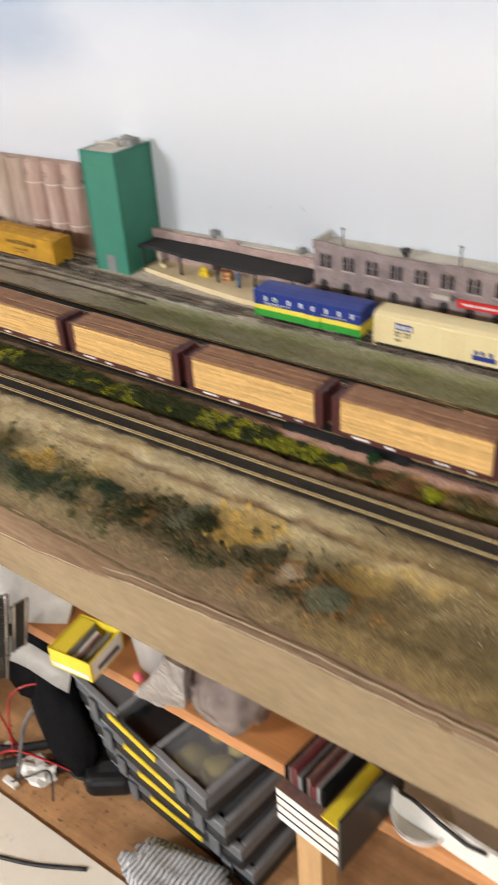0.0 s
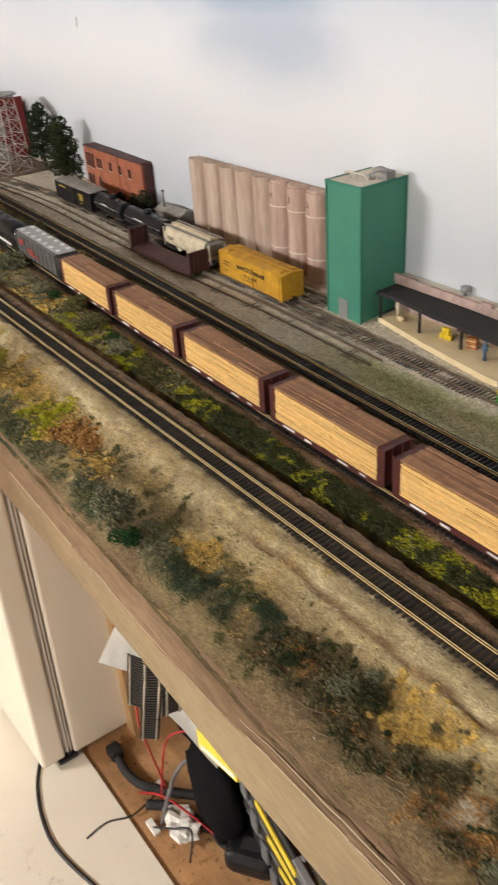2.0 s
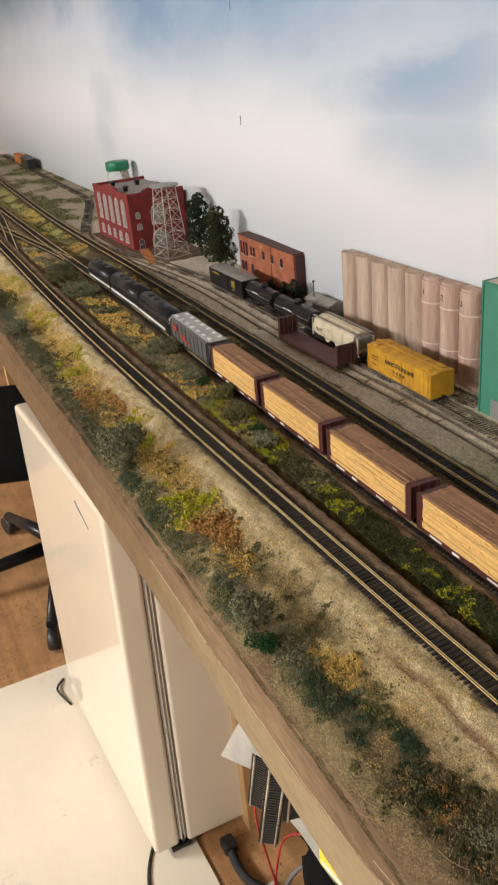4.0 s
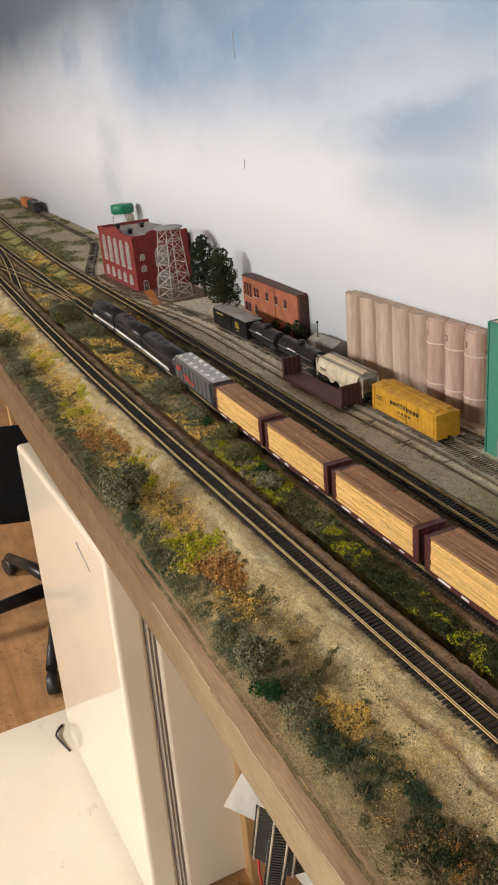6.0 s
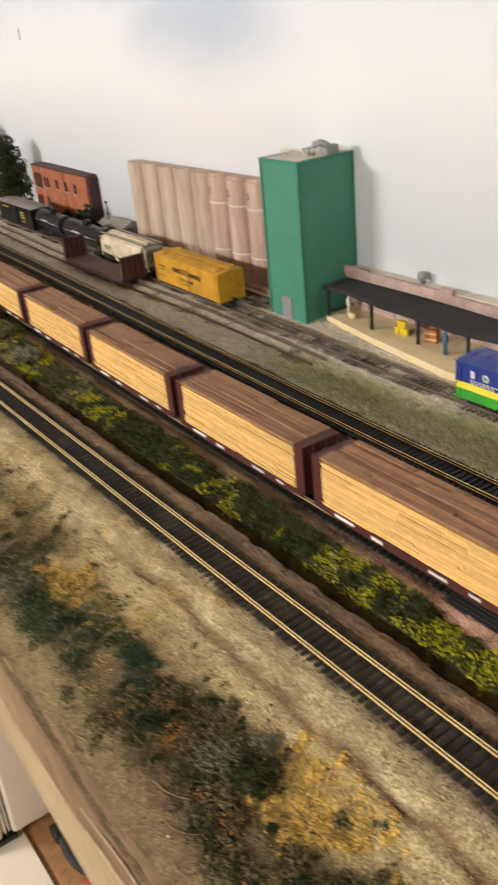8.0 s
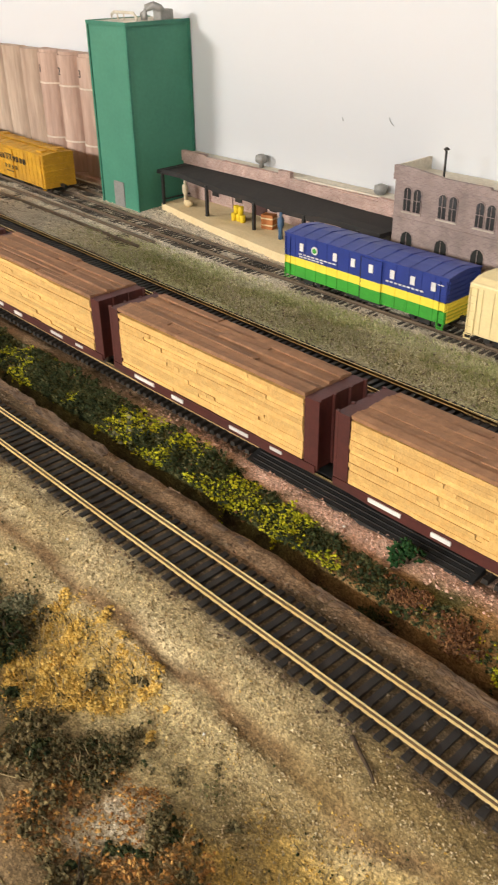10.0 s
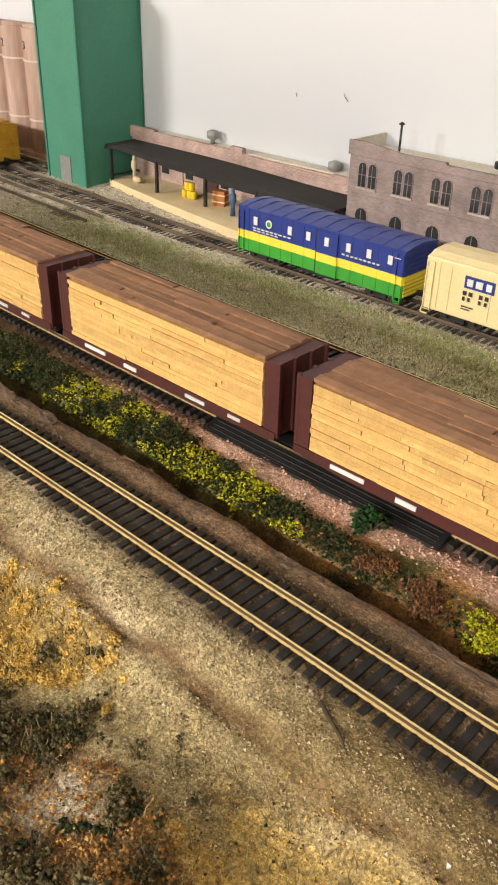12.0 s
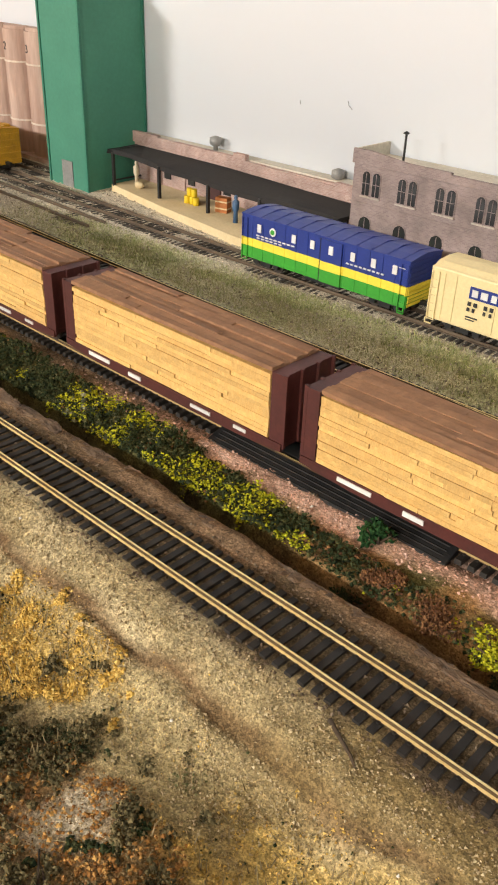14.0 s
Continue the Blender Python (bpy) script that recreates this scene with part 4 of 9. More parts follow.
def track(label, path, x0, x1, tie_top, near=None, spacing=0.0055, group="railway tracks", step=0.02, shown=300, yard=False):
    """Two rails on ties along a line of the plan, from x0 (far) to x1. Ties within near are single pieces."""
    t = thing("railway_track", label, "track", group)
    n = max(2, int((x1 - x0) / step))
    px = [x0 + (x1 - x0) * i / n for i in range(n + 1)]
    for s in (-1, 1):
        bm = bmesh.new()
        rings = []
        for x in px:
            d = Vector((0.002, path(x + 0.001) - path(x - 0.001))).normalized()
            cx, cy = x - d.y * s * GAUGE / 2, path(x) + d.x * s * GAUGE / 2
            prof = [(-0.0012, 0.0), (-0.0012, 0.0004), (-0.0003, 0.0007), (-0.00045, 0.0018), (-0.00045, 0.0024), (0.00045, 0.0024), (0.00045, 0.0018), (0.0003, 0.0007), (0.0012, 0.0004), (0.0012, 0.0)]
            rings.append([bm.verts.new((cx - d.y * u, cy + d.x * u, tie_top + v)) for u, v in prof])
        for a, b in zip(rings, rings[1:]):
            for k in range(9):
                f = bm.faces.new((a[k], b[k], b[k + 1], a[k + 1]))
                f.material_index = 1 if k in (1, 4, 7) else 0
        bm.faces.new(rings[0])
        bm.faces.new(rings[-1])
        bmesh.ops.recalc_face_normals(bm, faces=bm.faces[:])
        part("rail", bm, [DULL_RAIL, DULL_RAIL] if yard else [RAIL_SIDE, RAIL_TOP], t)
    near = near or (x0, x0)
    rest, made = bmesh.new(), 0
    for i in range(int((x1 - x0) / spacing)):
        x = x1 - spacing * (i + 0.5)
        ang = math.atan2(path(x + 0.001) - path(x - 0.001), 0.002) + 0.02 * (random.random() - 0.5)
        m = Matrix.Translation((x + 0.0004 * (random.random() - 0.5), path(x), tie_top - (0.0008 + 0.0006 * random.random() if yard else 0.0))) @ Matrix.Rotation(ang, 4, "Z")
        if near[0] <= x <= near[1] and made < shown:
            ob = new("tie", YARD_TIE_MESH if yard else TIE_MESH)
            ob.parent, ob.matrix_basis = t, m
            made += 1
        else:
            vs = [rest.verts.new(m @ Vector(c)) for c in ((-0.0013, -0.0143, -0.0022), (0.0013, -0.0143, -0.0022), (0.0013, 0.0143, -0.0022), (-0.0013, 0.0143, -0.0022), (-0.0011, -0.014, 0), (0.0011, -0.014, 0), (0.0011, 0.014, 0), (-0.0011, 0.014, 0))]
            for f in ((4, 5, 6, 7), (0, 1, 5, 4), (1, 2, 6, 5), (2, 3, 7, 6), (3, 0, 4, 7)):
                rest.faces.new([vs[k] for k in f])
    if rest.verts:
        tagged(part("joined_tie", rest, YARD_TIE if yard else TIE, t), kind="stuff")
    else:
        rest.free()
    return t


# ---- rolling stock: built about the middle of the car at rail height, along x ----
WHEEL = as_mesh("wheel", quick(tube, [(0, -0.0012, 0), (0, 0.0012, 0)], 0.0050, 14), STEEL_WHEEL)
bm = bmesh.new()
for s in (-1, 1):
    box(bm, -0.0125, 0.0125, s * 0.0112 - 0.0012, s * 0.0112 + 0.0012, 0.0055, 0.0075)
    box(bm, -0.0045, 0.0045, s * 0.0112 - 0.0012, s * 0.0112 + 0.0012, 0.0025, 0.0055)
    for e in (-1, 1):
        box(bm, e * 0.0100 - 0.0022, e * 0.0100 + 0.0022, s * 0.0112 - 0.0015, s * 0.0112 + 0.0015, 0.0032, 0.0062)
box(bm, -0.003, 0.003, -0.011, 0.011, 0.006, 0.009)
TRUCK = as_mesh("truck", bm, BLACK)


def on_track(path, x, rail):
    return pose(x, path(x), rail, 0, 0, math.degrees(math.atan2(path(x + 0.03) - path(x - 0.03), 0.06)))


def trucks(car, at):
    for x in (-at, at):
        t = new("truck", TRUCK)
        t.parent, t.location = car, (x, 0, 0)
        for dx in (-0.0100, 0.0100):
            for dy in (-0.0083, 0.0083):
                w = new("wheel", WHEEL)
                w.parent, w.location = t, (dx, dy, 0.0050)
    for e in (-1, 1):
        part("coupler", boxes((e * (at + 0.020) - 0.009, e * (at + 0.020) + 0.009, -0.0014, 0.0014, 0.0075, 0.0105)), BLACK, car)


def bars(car, where, mat, y, label, depth=0.0004):
    """Lettering as plain bars on a car's side: rows of (x0, x1, z0, z1)."""
    for x0, x1, z0, z1 in where:
        part("lettering_bar", boxes((x0, x1, y - depth, y + 0.0002, z0, z1)), mat, car, label)


def ladder(car, x, y, z0, z1, mat, width=0.005):
    bm = bmesh.new()
    for s in (-1, 1):
        box(bm, x + s * width / 2 - 0.0003, x + s * width / 2 + 0.0003, y - 0.0010, y - 0.0003, z0, z1)
    k = int((z1 - z0) / 0.0045)
    for i in range(k + 1):
        z = z0 + (z1 - z0) * i / k
        box(bm, x - width / 2, x + width / 2, y - 0.0009, y - 0.0004, z - 0.0002, z + 0.0002)
    part("ladder", bm, mat, car)


def boxcar_body(car, half, lo, hi, w, bands, roof_mat, peak=0.0030):
    """Sides in painted bands, a shallow ridged roof, ends with ribs."""
    z = lo
    for top, paint in bands:
        part("body" if len(bands) == 1 else "body_band", boxes((-half, half, -w, w, z, top)), paint, car)
        z = top
    prism_bm = quick(prism, [(-w - 0.0006, hi), (-w - 0.0006, hi + 0.0007), (-w * 0.5, hi + peak * 0.75), (0, hi + peak), (w * 0.5, hi + peak * 0.75), (w + 0.0006, hi + 0.0007), (w + 0.0006, hi)], "x", -half - 0.0006, half + 0.0006)
    part("roof", prism_bm, roof_mat, car)
    n = 12
    for i in range(n):
        x = -half + 2 * half * (i + 0.5) / n
        part("roof_rib", quick(prism, [(-w, hi + 0.0006), (0, hi + peak), (w, hi + 0.0006), (w, hi + 0.0012), (0, hi + peak + 0.0007), (-w, hi + 0.0012)], "x", x - 0.0005, x + 0.0005), roof_mat, car)


def side_ribs(car, half, w, lo, hi, n, mats, bands):
    for s in (-1, 1):
        for i in range(n + 1):
            x = -half + 2 * half * i / n
            x = max(-half + 0.0004, min(half - 0.0004, x))
            bm, z = bmesh.new(), lo
            for k, (top, _) in enumerate(bands):
                box(bm, x - 0.0003, x + 0.0003, s * w - 0.0003, s * w + 0.0003, z, top, k)
                z = top
            part("side_rib", bm, mats, car)


def end_ribs(car, half, w, lo, hi, mat):
    for e in (-1, 1):
        for i in range(5):
            z = lo + (hi - lo) * (i + 0.7) / 5.4
            part("end_rib", boxes((e * half - 0.0007, e * half + 0.0007, -w + 0.001, w - 0.001, z - 0.0009, z + 0.0009)), mat, car)


def underframe(car, half, lo):
    part("underframe", boxes((-half + 0.004, half - 0.004, -0.0040, 0.0040, lo - 0.0045, lo + 0.0002), (-0.016, 0.016, -0.0125, 0.0125, lo - 0.0045, lo)), BLACK, car)


def southern_car(x):
    car = thing("boxcar", "blue, yellow and green striped boxcar with white lettering", "train car", "freight cars in the yard", on_track(YARD, x, G + 0.0040))
    half, w, lo, hi = 0.0738, 0.0178, 0.0085, 0.0395
    bands = [(0.0172, CAR_GREEN), (0.0232, CAR_YELLOW), (hi, BLUE)]
    boxcar_body(car, half, lo, hi, w, bands, BLUE)
    side_ribs(car, half, w, lo, hi, 14, [CAR_GREEN, CAR_YELLOW, BLUE], bands)
    end_ribs(car, half, w, lo, 0.0225, CAR_YELLOW)
    end_ribs(car, half, w, 0.022, hi, BLUE)
    bm = bmesh.new()
    for i, (z0, z1) in enumerate(((lo, 0.0172), (0.0172, 0.0232), (0.0232, hi - 0.001))):
        box(bm, 0.002, 0.020, -w - 0.0012, -w + 0.0005, z0, z1, i)
    part("door", bm, [CAR_GREEN, CAR_YELLOW, BLUE], car, "sliding door in the three body colours")
    part("door_gap", boxes((0.0009, 0.0014, -w - 0.0006, -w + 0.0004, lo, hi - 0.001)), DARK_LETTER, car)
    for i, lx in enumerate((-0.0560, -0.0430, -0.0230, -0.0060, 0.0110, 0.0290, 0.0460, 0.0630)):
        if i == 1:
            part("emblem", quick(tube, [(lx, -w - 0.0009, 0.0322), (lx, -w - 0.0002, 0.0322)], 0.0030, 16), LETTER, car, "round pale emblem")
            part("emblem_ring", quick(tube, [(lx, -w - 0.0012, 0.0322), (lx, -w - 0.0004, 0.0322)], 0.0019, 12), CAR_GREEN, car)
        else:
            bars(car, [(lx - 0.0018, lx + 0.0018, 0.0292, 0.0350)], LETTER, -w - (0.0014 if 0 < lx < 0.021 else 0.0006), "white lettering bar")
    fine = [(-0.0585 + 0.0042 * k, -0.0557 + 0.0042 * k, 0.0264, 0.0273) for k in range(9)] + [(-0.0580 + 0.0042 * k, -0.0552 + 0.0042 * k, 0.0246, 0.0254) for k in range(6)] + [(0.0240 + 0.0036 * k, 0.0262 + 0.0036 * k, 0.0262, 0.0272) for k in range(9)]
    bars(car, fine + [(0.066, 0.071, 0.0343, 0.0348)], LETTER, -w - 0.0006, "fine white lettering")
    for lx in (-0.0705, 0.0705):
        ladder(car, lx, -w, lo - 0.002, 0.0172, CAR_GREEN)
        ladder(car, lx, -w, 0.0172, 0.0232, CAR_YELLOW)
        ladder(car, lx, -w, 0.0232, hi - 0.002, BLUE)
    part("step", boxes((0.0680, 0.0730, -w - 0.0008, -w + 0.0004, lo - 0.0040, lo - 0.0034), (0.0680, 0.0686, -w - 0.0008, -w + 0.0004, lo - 0.0040, lo), (0.0724, 0.0730, -w - 0.0008, -w + 0.0004, lo - 0.0040, lo)), CAR_GREEN, car)
    underframe(car, half, lo)
    trucks(car, 0.054)


def cream_car(x):
    car = thing("refrigerator_car", "cream yellow refrigerator car with blue emblem on the yard track", "train car", "freight cars in the yard", on_track(YARD, x, G + 0.0040))
    half, w, lo, hi = 0.0925, 0.0178, 0.0080, 0.0420
    bm = quick(rbox, -half, half, -w, w, lo, hi, 0.0012, 2)
    part("body", bm, CREAM, car)
    part("roof", quick(prism, [(-w, hi - 0.001), (-w * 0.6, hi + 0.0022), (0, hi + 0.0030), (w * 0.6, hi + 0.0022), (w, hi - 0.001)], "x", -half + 0.0006, half - 0.0006), CREAM, car)
    part("door", boxes((-0.012, 0.014, -w - 0.0010, -w + 0.0004, lo + 0.001, hi - 0.002)), CREAM, car, "flush plug door")
    for dx in (-0.006, 0.001, 0.008):
        part("door_bar", boxes((dx - 0.0004, dx + 0.0004, -w - 0.0018, -w - 0.0008, lo + 0.002, hi - 0.003)), CREAM, car)
    for px in (-0.082, -0.074, -0.046, 0.044, 0.072, 0.080):
        part("side_panel_line", boxes((px - 0.0003, px + 0.0003, -w - 0.0005, -w + 0.0003, lo + 0.002, hi - 0.003)), CREAM, car)
    ladder(car, -0.0885, -w, lo, hi - 0.003, CREAM)
    part("emblem", boxes((-0.0640, -0.0440, -w - 0.0006, -w + 0.0002, 0.0285, 0.0360)), BLUE, car, "blue emblem block")
    bars(car, [(-0.0620, -0.0580, 0.0302, 0.0345), (-0.0560, -0.0515, 0.0302, 0.0345), (-0.0490, -0.0455, 0.0302, 0.0345)], LETTER, -w - 0.0009, "white emblem strokes")
    bars(car, [(-0.0640, -0.0618, 0.0240, 0.0265), (-0.0600, -0.0578, 0.0240, 0.0265), (-0.0530, -0.0508, 0.0240, 0.0265), (-0.0490, -0.0468, 0.0240, 0.0265), (-0.0640, -0.0625, 0.0205, 0.0228), (-0.0605, -0.0590, 0.0205, 0.0228), (-0.0530, -0.0515, 0.0205, 0.0228), (-0.0490, -0.0475, 0.0205, 0.0228), (-0.064, -0.056, 0.0165, 0.0172), (-0.064, -0.058, 0.0150, 0.0156)], DARK_LETTER, -w - 0.0006, "small dark lettering")
    part("emblem", boxes((0.0260, 0.0520, -w - 0.0006, -w + 0.0002, 0.0130, 0.0185)), BLUE, car, "blue lower emblem")
    for ex in (0.030, 0.037, 0.046):
        part("emblem_stroke", boxes((ex - 0.002, ex + 0.002, -w - 0.0006, -w + 0.0002, 0.0195, 0.0240)), BLUE, car)
    part("step", boxes((-half, -half + 0.005, -w - 0.0004, -w + 0.0006, lo - 0.0035, lo - 0.0028), (-half, -half + 0.0006, -w - 0.0004, -w + 0.0006, lo - 0.0035, lo)), CREAM, car)
    underframe(car, half, lo)
    trucks(car, 0.068)


def reefer(x):
    car = thing("refrigerator_car", "orange-yellow ribbed refrigerator car with dark lettering on the yard track", "train car", "freight cars in the yard", on_track(YARD, x, G + 0.0040))
    half, w, lo, hi = 0.0770, 0.0178, 0.0070, 0.0405
    boxcar_body(car, half, lo, hi, w, [(hi, REEFER)], REEFER, 0.0026)
    side_ribs(car, half, w, lo, hi, 18, [REEFER], [(hi, REEFER)])
    end_ribs(car, half, w, lo, hi, REEFER)
    part("roof_walk", boxes((-half - 0.001, half + 0.001, -0.0028, 0.0028, hi + 0.0036, hi + 0.0042)), REEFER, car, "weathered running board")
    for e in (-1, 1):
        for s in (-1, 1):
            part("ice_hatch", boxes((e * 0.062 - 0.005, e * 0.062 + 0.005, s * 0.0095 - 0.0045, s * 0.0095 + 0.0045, hi + 0.0010, hi + 0.0035)), REEFER, car)
    part("door", boxes((-0.009, 0.009, -w - 0.0013, -w + 0.0004, lo + 0.001, hi - 0.002)), REEFER, car)
    for dx in (-0.006, 0.0, 0.006):
        part("hinge", boxes((dx - 0.0022, dx + 0.0022, -w - 0.0018, -w - 0.0008, 0.014, 0.0150), (dx - 0.0022, dx + 0.0022, -w - 0.0018, -w - 0.0008, 0.032, 0.033)), BLACK, car)
    strokes = []
    for i in range(9):
        p = -0.0290 + 0.0078 * i
        strokes += [(p, p + 0.0011, 0.0262, 0.0318), (p + 0.0032, p + 0.0043, 0.0262, 0.0318), (p + 0.0011, p + 0.0032, 0.0285 + 0.0012 * (i % 3 - 1), 0.0294 + 0.0012 * (i % 3 - 1))]
    for i in range(4):
        p = -0.0100 + 0.0078 * i
        strokes += [(p, p + 0.0009, 0.0175, 0.0217), (p + 0.0026, p + 0.0035, 0.0175, 0.0217), (p + 0.0009, p + 0.0026, 0.0192, 0.0199)]
    bars(car, strokes, DARK_LETTER, -w - 0.0013, "dark letter strokes")
    bars(car, [(-0.066, -0.050, 0.028, 0.0290), (-0.066, -0.052, 0.024, 0.0248), (-0.064, -0.054, 0.016, 0.0168)], DARK_LETTER, -w - 0.0008, "fine dark lettering")
    ladder(car, 0.0735, -w, lo - 0.002, hi, REEFER)
    ladder(car, -0.0735, -w, lo - 0.002, hi, REEFER)
    underframe(car, half, lo)
    trucks(car, 0.057)


def black_boxcar(x):
    car = thing("boxcar", "black boxcar with a grey roof and yellow lettering", "train car", "freight cars in the yard", on_track(YARD, x, G + 0.0040))
    half, w, lo, hi = 0.079, 0.0178, 0.0070, 0.0400
    boxcar_body(car, half, lo, hi, w, [(hi, SATIN_BLACK)], GREY_ROOF, 0.0030)
    side_ribs(car, half, w, lo, hi, 12, [SATIN_BLACK], [(hi, SATIN_BLACK)])
    end_ribs(car, half, w, lo, hi, SATIN_BLACK)
    part("door", boxes((-0.010, 0.011, -w - 0.0012, -w + 0.0004, lo + 0.001, hi - 0.002)), SATIN_BLACK, car)
    bars(car, [(0.030, 0.046, 0.0300, 0.0320), (0.030, 0.046, 0.0255, 0.0275), (0.030, 0.046, 0.0210, 0.0230), (-0.060, -0.028, 0.0330, 0.0345), (0.034, 0.042, 0.015, 0.0165)], GOLD_LETTER, -w - 0.0008, "yellow lettering")
    underframe(car, half, lo)
    trucks(car, 0.058)


def tank_car(x, half, label):
    car = thing("tank_car", label, "train car", "freight cars in the yard", on_track(YARD, x, G + 0.0040))
    r, zc = 0.0150, 0.0265
    bm = bmesh.new()
    tube(bm, [(-half + 0.004, 0, zc), (-half + 0.0055, 0, zc), (half - 0.0055, 0, zc), (half - 0.004, 0, zc)], r, 24)
    part("tank", bm, SATIN_BLACK, car)
    for e in (-1, 1):
        part("tank_end", quick(lump, (e * (half - 0.0045), 0, zc), (0.0035, r * 0.97, r * 0.97), 0, 0.0, 3), SATIN_BLACK, car)
    part("dome", quick(lathe, [(0.0065, 0.0), (0.0065, 0.0060), (0.0050, 0.0080), (0.0015, 0.0086)], (0, 0, zc + r - 0.002), 18), SATIN_BLACK, car)
    for bx in (-half * 0.55, half * 0.55):
        part("tank_band", quick(tube, [(bx - 0.0007, 0, zc), (bx + 0.0007, 0, zc)], r + 0.0005, 24), BLACK, car)
    part("frame", boxes((-half, half, -0.0035, 0.0035, 0.0085, 0.0118), (-half, -half + 0.003, -0.013, 0.013, 0.0085, 0.0118), (half - 0.003, half, -0.013, 0.013, 0.0085, 0.0118)), BLACK, car)
    bm = bmesh.new()
    for s in (-1, 1):
        tube(bm, [(-half + 0.004, s * (r + 0.0008), zc + 0.002), (half - 0.004, s * (r + 0.0008), zc + 0.002)], 0.0005, 6)
    part("handrail", bm, DUCT, car)
    bars(car, [(-half * 0.4, half * 0.05, zc + 0.003, zc + 0.0042), (half * 0.25, half * 0.6, zc + 0.001, zc + 0.002)], LETTER, -r - 0.0002, "small white lettering")
    trucks(car, half - 0.017)


def cream_hopper(x):
    car = thing("covered_hopper_car", "dirty cream covered hopper with rounded sides", "train car", "freight cars in the yard", on_track(YARD, x, G + 0.0040))
    half, w = 0.070, 0.0180
    prof = [(-w * 0.55, 0.0110), (-w * 0.92, 0.0170), (-w, 0.0240), (-w * 0.97, 0.0320), (-w * 0.80, 0.0385), (-w * 0.50, 0.0420), (0, 0.0430)]
    prof = prof + [(-y, z) for y, z in prof[-2::-1]]
    part("body", quick(prism, prof, "x", -half + 0.010, half - 0.010), OFFWHITE, car)
    for e in (-1, 1):
        part("end_slope", quick(prism, [(e * (half - 0.0105), 0.040), (e * (half - 0.001), 0.038), (e * (half - 0.001), 0.0350), (e * (half - 0.0105), 0.016)], "y", -w * 0.7, w * 0.7), GREY_ROOF, car)
        for y0 in (-w * 0.8, w * 0.7):
            part("end_post", boxes((e * half - 0.0015, e * half + 0.0002, y0, y0 + w * 0.1, 0.009, 0.038)), OFFWHITE, car)
    for i in range(5):
        px = -half + 0.0106 + (2 * half - 0.0212) * i / 4
        part("side_rib", quick(prism, [(y * 1.025, z) for y, z in prof], "x", px - 0.0006, px + 0.0006), OFFWHITE, car)
    part("trough_hatch", boxes((-half + 0.012, half - 0.012, -0.0042, 0.0042, 0.0428, 0.0446)), OFFWHITE, car, "long loading hatch")
    bm = bmesh.new()
    for s in (-1, 1):
        box(bm, -half + 0.002, half - 0.002, s * 0.0125 - 0.0022, s * 0.0125 + 0.0022, 0.0425, 0.0431)
    part("roof_walk", bm, GREY_ROOF, car)
    for i in (-1, 0, 1):
        part("discharge_bay", quick(prism, [(i * 0.034 - 0.013, 0.0115), (i * 0.034 + 0.013, 0.0115), (i * 0.034 + 0.004, 0.0045), (i * 0.034 - 0.004, 0.0045)], "y", -0.009, 0.009), OFFWHITE, car)
    bars(car, [(-0.050, -0.030, 0.0270, 0.0282), (-0.050, -0.034, 0.0240, 0.0250)], DARK_LETTER, -w - 0.0006, "small dark lettering")
    part("underframe", boxes((-half, half, -0.004, 0.004, 0.0075, 0.0115)), BLACK, car)
    trucks(car, 0.053)


def gondola(x):
    car = thing("bulkhead_flatcar", "empty dark maroon bulkhead flatcar on the spur", "train car", "freight cars in the yard", on_track(SPUR, x, G + 0.0034))
    half, w = 0.089, 0.0170
    part("deck", boxes((-half, half, -w, w, 0.0078, 0.0105)), MAROON, car)
    bm = bmesh.new()
    for s in (-1, 1):
        prism(bm, [(-half, 0.0100), (-half, 0.0062), (-half + 0.030, 0.0050), (half - 0.030, 0.0050), (half, 0.0062), (half, 0.0100)], "y", s * w - 0.0008, s * w + 0.0008)
    part("side_sill", bm, MAROON, car)
    for e in (-1, 1):
        bulk = part("bulkhead", boxes((e * half - 0.0025, e * half + 0.0008, -w, w, 0.0100, 0.0390)), MAROON, car)
        for k in range(5):
            y = -w + 0.001 + (2 * w - 0.002) * k / 4
            part("bulkhead_post", boxes((e * (half - 0.0004) - 0.0028, e * (half - 0.0004) + 0.0028, y - 0.0006, y + 0.0006, 0.0100, 0.0394)), MAROON, bulk)
    for k in range(13):
        px = -half + 0.006 + (2 * half - 0.012) * k / 12
        part("stake_pocket", boxes((px - 0.0012, px + 0.0012, -w - 0.0016, -w - 0.0004, 0.0068, 0.0104)), MAROON, car)
    part("underframe", boxes((-half + 0.006, half - 0.006, -0.004, 0.004, 0.0045, 0.0080)), BLACK, car)
    trucks(car, 0.066)


